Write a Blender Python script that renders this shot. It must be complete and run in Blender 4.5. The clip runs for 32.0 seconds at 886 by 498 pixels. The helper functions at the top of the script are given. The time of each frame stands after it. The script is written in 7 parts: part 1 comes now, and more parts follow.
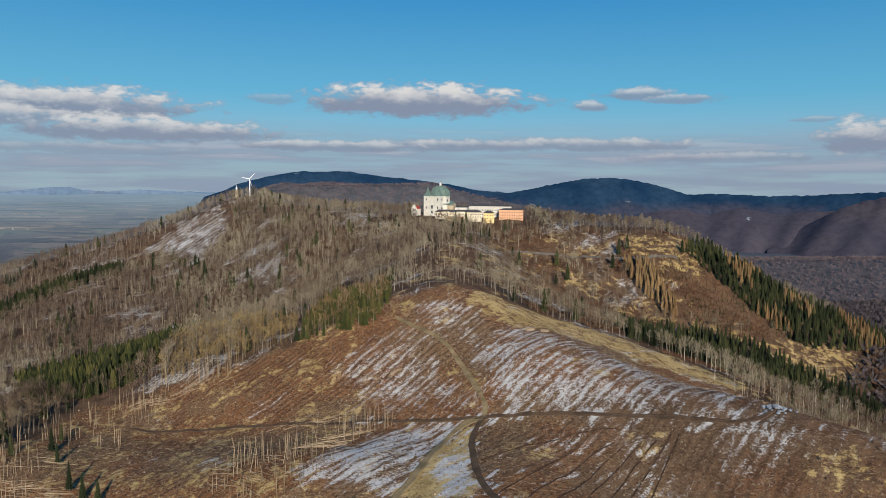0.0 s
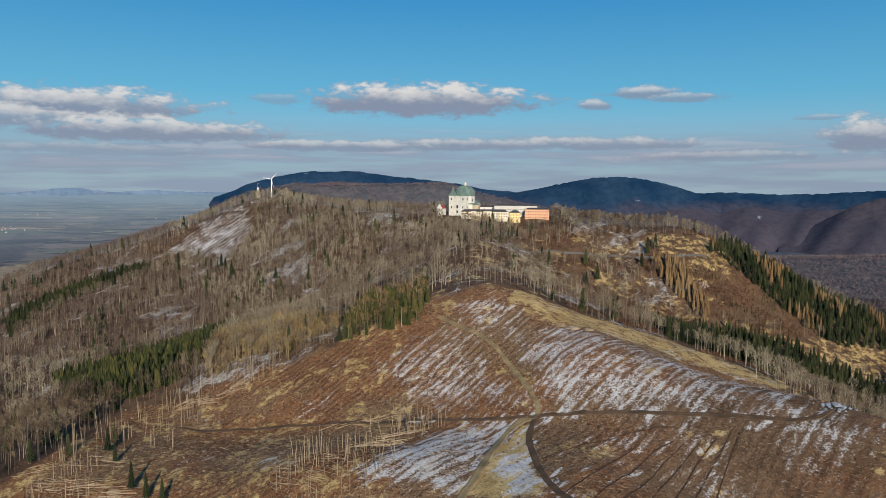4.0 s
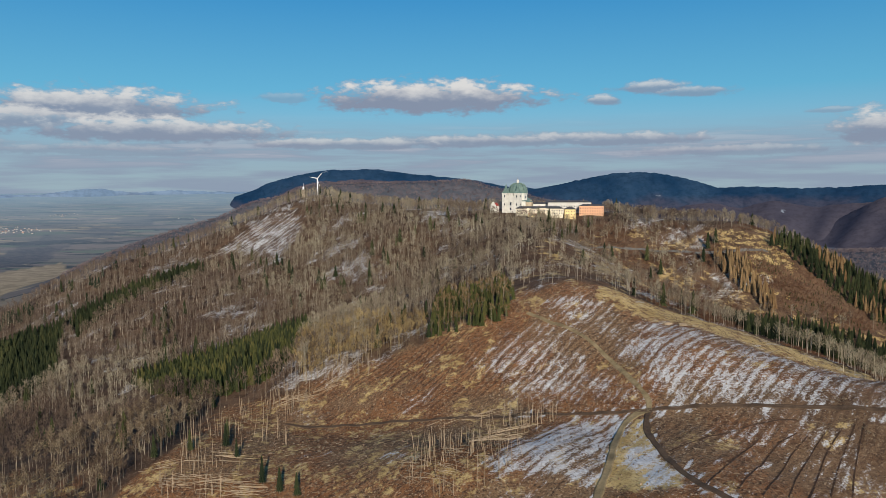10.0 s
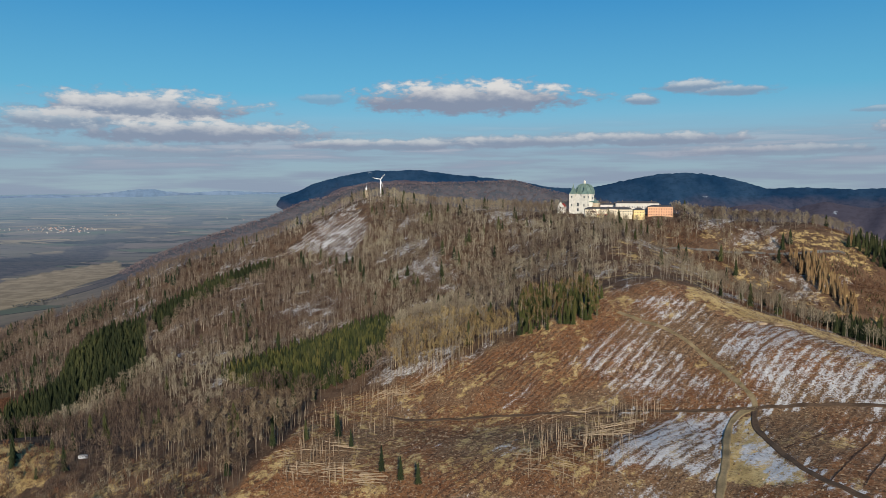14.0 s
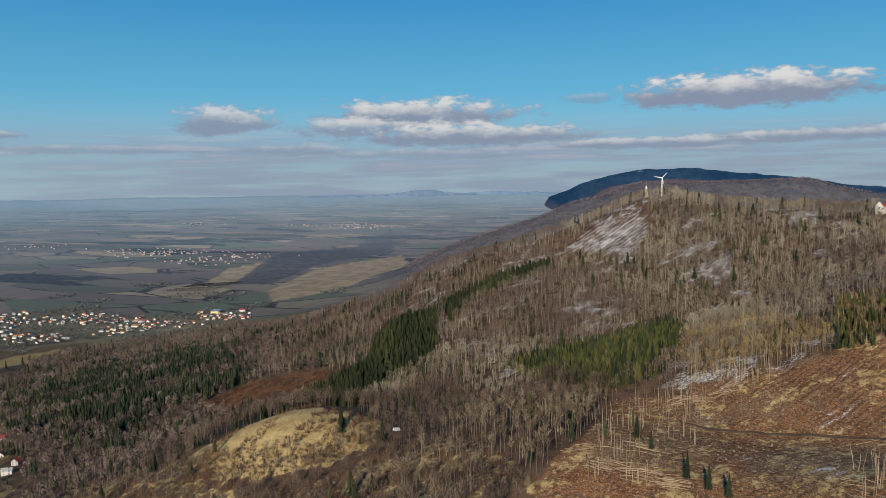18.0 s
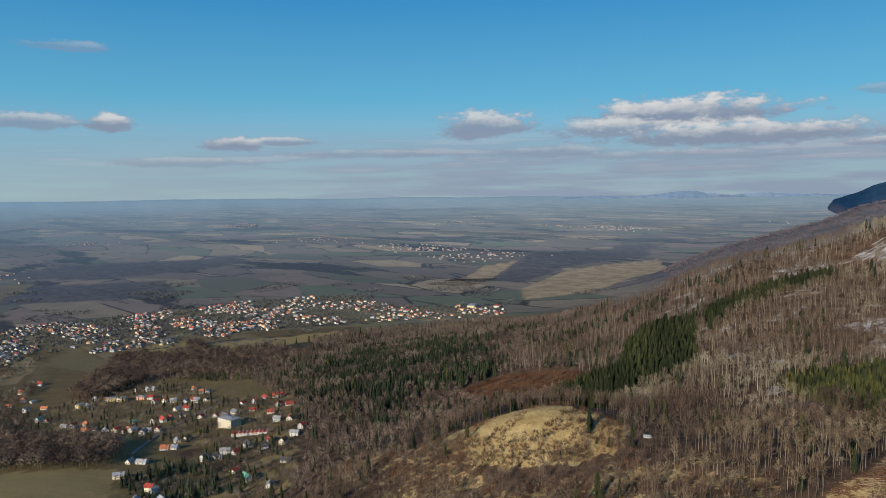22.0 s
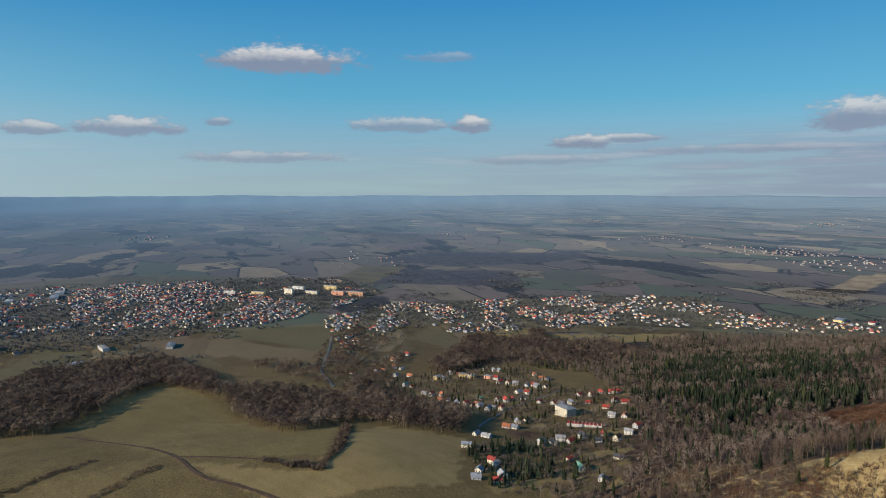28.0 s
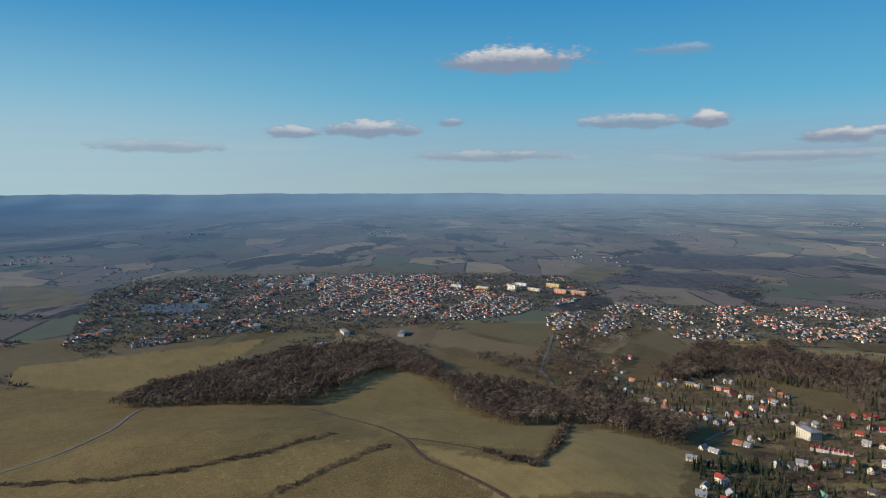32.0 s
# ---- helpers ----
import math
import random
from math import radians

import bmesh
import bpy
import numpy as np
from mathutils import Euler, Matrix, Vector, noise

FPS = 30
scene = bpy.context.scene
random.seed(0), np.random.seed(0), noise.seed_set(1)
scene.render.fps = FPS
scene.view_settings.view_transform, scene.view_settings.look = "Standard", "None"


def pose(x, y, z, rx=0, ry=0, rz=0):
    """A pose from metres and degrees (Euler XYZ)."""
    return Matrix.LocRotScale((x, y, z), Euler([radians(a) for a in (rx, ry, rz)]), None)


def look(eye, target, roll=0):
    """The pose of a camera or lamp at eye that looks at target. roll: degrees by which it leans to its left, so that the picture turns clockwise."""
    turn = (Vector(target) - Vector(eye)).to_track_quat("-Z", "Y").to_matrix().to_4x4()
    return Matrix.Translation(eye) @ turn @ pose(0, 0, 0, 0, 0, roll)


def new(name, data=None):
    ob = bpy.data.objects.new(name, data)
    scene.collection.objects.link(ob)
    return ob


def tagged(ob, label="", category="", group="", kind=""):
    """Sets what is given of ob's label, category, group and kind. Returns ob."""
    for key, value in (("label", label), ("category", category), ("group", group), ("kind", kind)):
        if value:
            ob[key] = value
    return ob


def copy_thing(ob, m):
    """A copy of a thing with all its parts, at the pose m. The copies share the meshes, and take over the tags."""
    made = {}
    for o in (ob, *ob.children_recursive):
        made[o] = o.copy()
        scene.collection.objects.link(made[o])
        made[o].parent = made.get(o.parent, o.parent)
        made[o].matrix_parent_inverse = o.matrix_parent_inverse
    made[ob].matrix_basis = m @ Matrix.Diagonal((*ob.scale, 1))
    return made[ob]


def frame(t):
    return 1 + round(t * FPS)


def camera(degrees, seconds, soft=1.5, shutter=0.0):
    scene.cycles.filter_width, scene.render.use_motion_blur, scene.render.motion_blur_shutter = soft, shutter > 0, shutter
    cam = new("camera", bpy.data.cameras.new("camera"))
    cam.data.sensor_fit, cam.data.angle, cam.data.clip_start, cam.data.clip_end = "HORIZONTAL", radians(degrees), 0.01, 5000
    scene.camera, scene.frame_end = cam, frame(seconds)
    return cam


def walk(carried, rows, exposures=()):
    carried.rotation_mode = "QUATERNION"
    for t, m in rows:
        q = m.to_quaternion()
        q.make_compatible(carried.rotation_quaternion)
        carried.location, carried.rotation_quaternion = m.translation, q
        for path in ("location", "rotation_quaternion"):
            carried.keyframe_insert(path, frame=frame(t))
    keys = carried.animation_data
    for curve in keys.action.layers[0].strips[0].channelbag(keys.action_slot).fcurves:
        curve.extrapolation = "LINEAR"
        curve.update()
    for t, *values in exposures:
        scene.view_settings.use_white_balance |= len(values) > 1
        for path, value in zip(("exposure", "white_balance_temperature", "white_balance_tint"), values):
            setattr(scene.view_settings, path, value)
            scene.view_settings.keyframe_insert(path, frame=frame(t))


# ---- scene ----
# camera and its flight
cam = camera(63.4, 32.0, soft=0.7)
PATH = [
    (0.0, 0.0, 0.0, 400.0, -0.05, -4.98, -0.6),
    (0.5, -4.9, 0.0, 400.3, 0.09, -5.0, -0.55),
    (1.0, -9.0, -0.0, 400.3, 0.16, -5.0, -0.51),
    (2.0, -16.3, -0.5, 400.3, 0.18, -5.0, -0.49),
    (3.0, -23.3, -1.3, 400.3, 0.26, -5.0, -0.48),
    (3.5, -27.0, -1.9, 400.2, 0.26, -5.01, -0.46),
    (5.5, -44.7, -3.9, 400.1, 0.43, -5.09, -0.2),
    (6.0, -49.8, -4.7, 400.2, 0.5, -5.12, -0.16),
    (7.0, -60.6, -6.1, 400.3, 0.62, -5.16, -0.05),
    (8.0, -72.1, -7.6, 400.5, 0.75, -5.2, 0.04),
    (9.0, -84.0, -9.0, 400.7, 0.88, -5.23, 0.12),
    (10.0, -96.3, -10.4, 401.0, 1.0, -5.26, 0.2),
    (11.0, -108.7, -12.3, 401.2, 1.05, -5.26, 0.12),
    (12.0, -120.5, -15.8, 401.3, 1.04, -5.25, 0.14),
    (13.0, -132.4, -20.9, 401.4, 1.93, -5.24, 0.13),
    (13.5, -138.0, -23.7, 401.4, 2.81, -5.21, 0.15),
    (15.5, -160.2, -35.9, 401.7, 9.89, -5.23, 0.34),
    (16.0, -164.3, -38.4, 402.0, 13.38, -5.23, 0.44),
    (16.5, -166.9, -39.9, 402.0, 16.42, -5.23, 0.51),
    (17.0, -168.0, -40.5, 401.9, 19.27, -5.2, 0.61),
    (17.5, -168.4, -40.4, 401.6, 21.97, -5.14, 0.63),
    (18.0, -168.4, -40.6, 401.5, 24.59, -5.08, 0.66),
    (19.0, -168.5, -40.3, 400.9, 29.63, -4.97, 0.68),
    (20.0, -168.6, -40.7, 400.2, 34.54, -4.88, 0.67),
    (21.0, -168.8, -40.4, 399.1, 39.54, -4.82, 0.61),
    (22.0, -169.1, -40.7, 398.4, 44.7, -4.77, 0.5),
    (23.0, -169.0, -41.1, 397.9, 49.74, -4.77, 0.4),
    (24.0, -169.1, -41.4, 397.7, 54.36, -4.76, 0.35),
    (25.0, -169.1, -41.8, 397.6, 58.87, -4.76, 0.28),
    (25.5, -169.1, -42.1, 397.6, 61.08, -4.77, 0.25),
    (27.5, -169.0, -43.2, 397.7, 69.54, -4.86, 0.1),
    (28.0, -168.9, -42.9, 397.7, 71.62, -4.89, 0.08),
    (29.0, -169.0, -42.5, 397.6, 75.99, -4.92, 0.05),
    (30.0, -169.1, -42.4, 397.6, 80.46, -4.95, 0.03),
    (31.0, -169.1, -42.0, 397.7, 84.93, -4.99, 0.03),
    (32.0, -169.5, -41.7, 397.6, 89.43, -5.03, 0.0),
]
walk(cam, [(t, pose(x, y, z, 90 + pitch, roll, yaw)) for t, x, y, z, yaw, pitch, roll in PATH])

# ---- sky, clouds and sun ----
SUN_TURN, SUN_HEIGHT = 9.5, 21.0


def build_world():
    world = bpy.data.worlds.new("sky")
    scene.world = world
    world.use_nodes = True
    nt = world.node_tree
    nt.nodes.clear()
    N, L = nt.nodes.new, nt.links.new

    def m(op, a, b=None, c=None):
        n = N("ShaderNodeMath")
        n.operation = op
        for i, v in enumerate((a, b, c)):
            if v is None:
                continue
            if isinstance(v, (int, float)):
                n.inputs[i].default_value = v
            else:
                L(v, n.inputs[i])
        return n.outputs[0]

    def ramp(v, lo, hi, a=0.0, b=1.0):
        n = N("ShaderNodeMapRange")
        n.interpolation_type = "SMOOTHSTEP"
        L(v, n.inputs[0])
        n.inputs[1].default_value, n.inputs[2].default_value, n.inputs[3].default_value, n.inputs[4].default_value = lo, hi, a, b
        return n.outputs[0]

    def mix(f, a, b):
        n = N("ShaderNodeMix")
        n.data_type = "RGBA"
        if isinstance(f, (int, float)):
            n.inputs[0].default_value = f
        else:
            L(f, n.inputs[0])
        for i, v in ((6, a), (7, b)):
            if isinstance(v, tuple):
                n.inputs[i].default_value = (*v, 1)
            else:
                L(v, n.inputs[i])
        return n.outputs[2]

    sky = N("ShaderNodeTexSky")
    sky.sky_type = "NISHITA"
    sky.sun_disc = False
    sky.sun_elevation = radians(SUN_HEIGHT)
    sky.sun_rotation = radians(180 - SUN_TURN)
    sky.altitude, sky.air_density, sky.dust_density, sky.ozone_density = 700, 1.0, 0.25, 3.0
    co = N("ShaderNodeTexCoord")
    sep = N("ShaderNodeSeparateXYZ")
    L(co.outputs["Generated"], sep.inputs[0])
    x, y, z = sep.outputs
    az = m("MULTIPLY", m("ARCTAN2", m("MULTIPLY", x, -1), y), 57.2958)
    el = m("MULTIPLY", m("ARCSINE", z), 57.2958)
    comb = N("ShaderNodeCombineXYZ")
    L(az, comb.inputs[0])
    L(m("MULTIPLY", el, 2.2), comb.inputs[1])
    place = comb.outputs[0]

    def noise_at(scale, detail, rough, squash=(1, 1, 1)):
        mp = N("ShaderNodeMapping")
        mp.inputs["Scale"].default_value = squash
        L(place, mp.inputs[0])
        n = N("ShaderNodeTexNoise")
        n.inputs["Scale"].default_value, n.inputs["Detail"].default_value, n.inputs["Roughness"].default_value = scale, detail, rough
        L(mp.outputs[0], n.inputs["Vector"])
        return n.outputs[0]

    puff = noise_at(0.5, 4, 0.5)
    puff_small = noise_at(1.9, 3, 0.5)
    edge = m("ADD", m("MULTIPLY", m("SUBTRACT", puff, 0.5), 1.5), m("MULTIPLY", m("SUBTRACT", puff_small, 0.5), 0.55))
    mask, lit = None, None
    for a, e, w, h, s in CLOUDS:
        u = m("DIVIDE", m("SUBTRACT", az, a), w * 1.15)
        v = m("DIVIDE", m("SUBTRACT", el, e - 0.35 * h), h * 1.55)
        low = m("MULTIPLY", m("MINIMUM", v, 0), 1.7)
        vv = m("ADD", m("MAXIMUM", v, 0), low)
        d = m("SQRT", m("ADD", m("MULTIPLY", u, u), m("MULTIPLY", vv, vv)))
        k = m("MULTIPLY", ramp(m("ADD", d, edge), 1.08, 0.56), s)
        g = m("MULTIPLY", k, ramp(m("ADD", v, m("MULTIPLY", edge, -0.55)), -0.05, 0.75))
        mask = k if mask is None else m("MAXIMUM", mask, k)
        lit = g if lit is None else m("MAXIMUM", lit, g)
    # thin level streaks low over the horizon
    streak = noise_at(0.9, 4, 0.55, (0.09, 0.55, 1))
    band = ramp(el, 5.6, 2.2)
    side = ramp(az, 85, 35, 0.3, 1.0)
    wisp = m("MULTIPLY", ramp(streak, 0.5, 0.66), m("MULTIPLY", ramp(el, 0.8, 2.2), 0.85))
    thin = m("MULTIPLY", band, m("MULTIPLY", side, m("ADD", 0.5, m("MULTIPLY", ramp(streak, 0.36, 0.6), 0.42))))
    base = N("ShaderNodeVectorMath")
    base.operation = "MULTIPLY"
    L(sky.outputs[0], base.inputs[0])
    base.inputs[1].default_value = SKY_TINT
    grad = N("ShaderNodeValToRGB")
    L(m("DIVIDE", m("MAXIMUM", el, 0), 40), grad.inputs[0])
    marks = grad.color_ramp.elements
    while len(marks) < len(SKY_STEPS):
        marks.new(0.5)
    for k, (h, c) in zip(marks, SKY_STEPS):
        k.position, k.color = h / 40, (*c, 1)
    tall = N("ShaderNodeVectorMath")
    tall.operation = "SCALE"
    L(grad.outputs[0], tall.inputs[0])
    tall.inputs["Scale"].default_value = 10
    col = mix(0.8, base.outputs[0], tall.outputs[0])
    col = mix(thin, col, mix(wisp, VEIL_COLOUR, THIN_COLOUR))
    col = mix(m("MULTIPLY", m("MULTIPLY", ramp(az, 78, 122), ramp(el, 14, 0)), 0.6), col, GLOW_COLOUR)
    cloud = mix(lit, CLOUD_BASE, CLOUD_TOP)
    col = mix(m("MULTIPLY", mask, ramp(el, -1, 3, 0.55, 0.96)), col, cloud)
    bg = N("ShaderNodeBackground")
    bg.inputs["Strength"].default_value = SKY_STRENGTH
    L(col, bg.inputs[0])
    out = N("ShaderNodeOutputWorld")
    L(bg.outputs[0], out.inputs[0])


SKY_STRENGTH = 0.088
SKY_TINT = (0.52, 0.92, 1.05)
SKY_STEPS = ((0, (0.43, 0.58, 0.64)), (2.5, (0.35, 0.54, 0.67)), (7, (0.135, 0.475, 0.715)), (14, (0.045, 0.315, 0.655)), (40, (0.03, 0.17, 0.45)))
THIN_COLOUR = (4.6, 4.85, 5.7)
GLOW_COLOUR = (4.9, 6.8, 7.6)
VEIL_COLOUR = (2.95, 3.6, 4.8)
CLOUD_BASE = (2.7, 3.15, 4.25)
CLOUD_TOP = (8.2, 8.0, 7.8)
# turn, height, half-width, half-height in degrees, density
CLOUDS_A = [(1.8, 6.8, 8.9, 1.2, 1), (26.3, 5.7, 7.6, 1.15, .95), (22.6, 4.0, 9.6, .85, .9), (31, 4.6, 5, .8, .8), (-15, 7.15, 2.8, .45, .8), (-11.5, 6.3, 1.6, .4, .8),
            (-18.1, 6.75, 2.4, .4, .7), (-30.5, 3.8, 3, 1.1, .9), (13.1, 6.6, 2.1, .4, .45), (8.3, 3.1, 7.4, .42, .75), (-1.6, 3.3, 8.5, .44, .75),
            (-11.2, 3.4, 8.3, .5, .75), (-27.1, 5, 1.4, .2, .5), (-21.2, 2.4, 7.4, .4, .6), (26.3, 2.5, 6.8, .41, .5), (41.2, 5.1, 3.6, 1.05, .85)]
CLOUDS_B = [(36, 2.9, 5, .41, .5), (57, 3.8, 2.4, .35, .7), (60.9, 3.6, 2.4, .6, .85), (50.3, 2.85, 7.2, .32, .45), (83.9, 9.8, 5.3, .95, .95),
            (74.8, 5, 3.9, .58, .7), (69.5, 5, 1.8, .62, .9), (95.2, 4.5, 3.8, .62, .8), (101.3, 4.2, 2.1, .48, .75), (88.8, 5.05, 1.2, .34, .7),
            (85.6, 2.4, 5.6, .42, .6), (110.9, 2.95, 4.6, .42, .5), (71.6, 10.1, 2.7, .36, .45), (64.4, 2.2, 5, .36, .5)]
CLOUDS = CLOUDS_A + CLOUDS_B
build_world()
sun = new("sun", bpy.data.lights.new("sun", "SUN"))
sun.data.energy, sun.data.angle, sun.data.color = 5.3, radians(0.6), (1.0, 0.9, 0.76)
sun.matrix_world = look((0, 0, 900), (-math.sin(radians(SUN_TURN)), math.cos(radians(SUN_TURN)), 900 - math.tan(radians(SUN_HEIGHT))))

# ---- materials ----
class Nodes:
    """A short way to write a node material."""

    def __init__(self, name, rough=0.9, spec=0.2):
        self.mat = bpy.data.materials.new(name)
        self.mat.use_nodes = True
        self.nt = self.mat.node_tree
        self.bsdf = self.nt.nodes["Principled BSDF"]
        self.bsdf.inputs["Roughness"].default_value = rough
        self.bsdf.inputs["Specular IOR Level"].default_value = spec

    def put(self, v, socket):
        if isinstance(v, (int, float)):
            socket.default_value = v
        elif isinstance(v, tuple):
            socket.default_value = (*v, 1) if len(v) == 3 and socket.type == "RGBA" else v
        else:
            self.nt.links.new(v, socket)

    def math(self, op, a, b=0.0):
        n = self.nt.nodes.new("ShaderNodeMath")
        n.operation = op
        self.put(a, n.inputs[0])
        self.put(b, n.inputs[1])
        return n.outputs[0]

    def mix(self, f, a, b):
        n = self.nt.nodes.new("ShaderNodeMix")
        n.data_type = "RGBA"
        self.put(f, n.inputs[0])
        self.put(a, n.inputs[6])
        self.put(b, n.inputs[7])
        return n.outputs[2]

    def step(self, v, lo, hi, a=0.0, b=1.0):
        n = self.nt.nodes.new("ShaderNodeMapRange")
        n.interpolation_type = "SMOOTHSTEP"
        self.put(v, n.inputs[0])
        for i, k in enumerate((lo, hi, a, b)):
            n.inputs[i + 1].default_value = k
        return n.outputs[0]

    def attr(self, name, out="Fac"):
        n = self.nt.nodes.new("ShaderNodeAttribute")
        n.attribute_name = name
        return n.outputs[out]

    def place(self):
        return self.nt.nodes.new("ShaderNodeNewGeometry").outputs["Position"]

    def local(self):
        return self.nt.nodes.new("ShaderNodeTexCoord").outputs["Object"]

    def random(self):
        return self.nt.nodes.new("ShaderNodeObjectInfo").outputs["Random"]

    def island(self):
        return self.nt.nodes.new("ShaderNodeNewGeometry").outputs["Random Per Island"]

    def noise(self, vec, scale, detail=3, rough=0.55, out=0):
        n = self.nt.nodes.new("ShaderNodeTexNoise")
        n.inputs["Scale"].default_value, n.inputs["Detail"].default_value, n.inputs["Roughness"].default_value = scale, detail, rough
        self.put(vec, n.inputs["Vector"])
        return n.outputs[out]

    def turned(self, vec, angle, scale=(1, 1, 1)):
        n = self.nt.nodes.new("ShaderNodeMapping")
        n.vector_type = "POINT"
        n.inputs["Rotation"].default_value = (0, 0, radians(angle))
        n.inputs["Scale"].default_value = scale
        self.put(vec, n.inputs[0])
        return n.outputs[0]

    def cells(self, vec, scale, feature="F1", out="Color"):
        n = self.nt.nodes.new("ShaderNodeTexVoronoi")
        n.feature = feature
        n.inputs["Scale"].default_value = scale
        self.put(vec, n.inputs["Vector"])
        return n.outputs[out]

    def stops(self, v, *stops):
        n = self.nt.nodes.new("ShaderNodeValToRGB")
        self.put(v, n.inputs[0])
        e = n.color_ramp.elements
        while len(e) < len(stops):
            e.new(0.5)
        for k, (p, c) in zip(e, stops):
            k.position, k.color = p, (*c, 1)
        return n.outputs[0]

    def bump(self, height, strength, distance):
        n = self.nt.nodes.new("ShaderNodeBump")
        n.inputs["Strength"].default_value, n.inputs["Distance"].default_value = strength, distance
        self.put(height, n.inputs["Height"])
        self.nt.links.new(n.outputs[0], self.bsdf.inputs["Normal"])

    def done(self, colour):
        self.put(colour, self.bsdf.inputs["Base Color"])
        return self.mat


def plain(name, colour, rough=0.8, grain=0.25, scale=0.6, spec=0.25, metal=0.0, vary=0.0):
    """A surface of one colour with stains and grain at two scales."""
    k = Nodes(name, rough, spec)
    k.bsdf.inputs["Metallic"].default_value = metal
    p = k.local()
    big, fine = k.noise(p, scale, 3), k.noise(p, scale * 9, 3)
    f = k.math("ADD", k.math("MULTIPLY", big, 0.65), k.math("MULTIPLY", fine, 0.35))
    dark = tuple(c * (1 - grain) for c in colour)
    light = tuple(min(1, c * (1 + grain)) for c in colour)
    col = k.mix(k.step(f, 0.3, 0.7), dark, light)
    if vary:
        n = k.nt.nodes.new("ShaderNodeHueSaturation")
        k.put(k.step(k.random(), 0, 1, 1 - vary, 1 + vary), n.inputs["Value"])
        k.put(col, n.inputs["Color"])
        col = n.outputs[0]
    k.bump(fine, 0.3, 0.05)
    return k.done(col)


def ground_material():
    k = Nodes("hill_ground", 0.95, 0.1)
    p = k.place()
    big, mid, fine = k.noise(p, 0.012, 4), k.noise(p, 0.07, 4, 0.6), k.noise(p, 0.6, 4, 0.65)
    speck, grit = k.noise(p, 0.55, 4, 0.85), k.noise(k.turned(p, 20), 0.62, 4, 0.9)
    # rows of brush left across the slope, snow between
    warp = k.noise(p, 0.03, 2, 0.5, 1)
    wv = k.nt.nodes.new("ShaderNodeVectorMath")
    wv.operation = "MULTIPLY_ADD"
    k.put(warp, wv.inputs[0])
    wv.inputs[1].default_value = (7, 7, 0)
    k.put(p, wv.inputs[2])
    rows = k.nt.nodes.new("ShaderNodeTexWave")
    rows.bands_direction = "X"
    rows.inputs["Scale"].default_value, rows.inputs["Distortion"].default_value = 0.031, 0.9
    rows.inputs["Detail"].default_value, rows.inputs["Detail Scale"].default_value = 3, 2.0
    k.put(k.turned(wv.outputs[0], ROW_TURN), rows.inputs["Vector"])
    furrow = k.nt.nodes.new("ShaderNodeTexWave")
    furrow.bands_direction = "X"
    furrow.inputs["Scale"].default_value, furrow.inputs["Distortion"].default_value = 0.055, 1.6
    furrow.inputs["Detail"].default_value, furrow.inputs["Detail Scale"].default_value = 4, 3.0
    k.put(k.turned(wv.outputs[0], ROW_TURN), furrow.inputs["Vector"])
    # leaf litter under the woods
    litter = k.mix(k.step(mid, 0.35, 0.65), (0.052, 0.03, 0.019), (0.115, 0.07, 0.043))
    litter = k.mix(k.step(fine, 0.52, 0.68, 0, 0.5), litter, (0.2, 0.145, 0.095))
    # cleared slope, red-brown needles and dead bracken with pale slash
    cut = k.mix(k.step(mid, 0.3, 0.7), (0.145, 0.059, 0.024), (0.26, 0.12, 0.049))
    cut = k.mix(k.step(big, 0.45, 0.6, 0, 0.8), cut, (0.19, 0.12, 0.064))
    cut = k.mix(k.step(k.noise(p, 0.22, 4, 0.7), 0.52, 0.62, 0, 0.75), cut, (0.11, 0.062, 0.035))
    cut = k.mix(k.step(k.noise(p, 0.9, 3, 0.75), 0.56, 0.64, 0, 0.85), cut, (0.045, 0.03, 0.022))
    amount = k.step(k.noise(p, 0.016, 3), 0.42, 0.58, 0.12, 0.6)
    cut = k.mix(k.math("MULTIPLY", k.step(furrow.outputs[1], 0.5, 0.1), amount), cut, (0.055, 0.032, 0.02))
    cut = k.mix(k.step(speck, 0.56, 0.6, 0, 0.85), cut, (0.4, 0.29, 0.18))
    cut = k.mix(k.step(grit, 0.54, 0.58, 0, 0.85), cut, (0.025, 0.015, 0.011))
    # dry grass
    grass = k.mix(k.step(mid, 0.3, 0.7), (0.34, 0.23, 0.09), (0.52, 0.375, 0.165))
    grass = k.mix(k.step(fine, 0.5, 0.62, 0, 0.7), grass, (0.19, 0.12, 0.05))
    dry = k.step(k.math("ADD", k.attr("dry"), k.math("MULTIPLY", k.math("SUBTRACT", k.noise(p, 0.12, 6, 0.8), 0.5), 3.0)), 0.4, 0.7)
    dry = k.math("MULTIPLY", dry, k.step(k.attr("dry"), 0.02, 0.2))
    # pasture
    meadow = k.mix(k.step(k.noise(p, 0.006, 4), 0.35, 0.65), (0.14, 0.104, 0.038), (0.2, 0.147, 0.056))
    meadow = k.mix(k.step(k.noise(p, 0.035, 6, 0.75), 0.47, 0.6, 0, 0.6), meadow, (0.1, 0.072, 0.03))
    meadow = k.mix(k.step(k.noise(p, 0.4, 4, 0.85), 0.52, 0.6, 0, 0.5), meadow, (0.33, 0.25, 0.12))
    meadow = k.mix(k.step(k.noise(p, 0.25, 4, 0.75), 0.54, 0.62, 0, 0.65), meadow, (0.08, 0.06, 0.025))
    meadow = k.mix(k.math("MULTIPLY", k.step(k.noise(p, 0.02, 4), 0.25, 0.6, 0.6, 1.0), k.attr("dry")), meadow, k.mix(k.step(fine, 0.3, 0.7), (0.24, 0.17, 0.07), (0.31, 0.225, 0.1)))
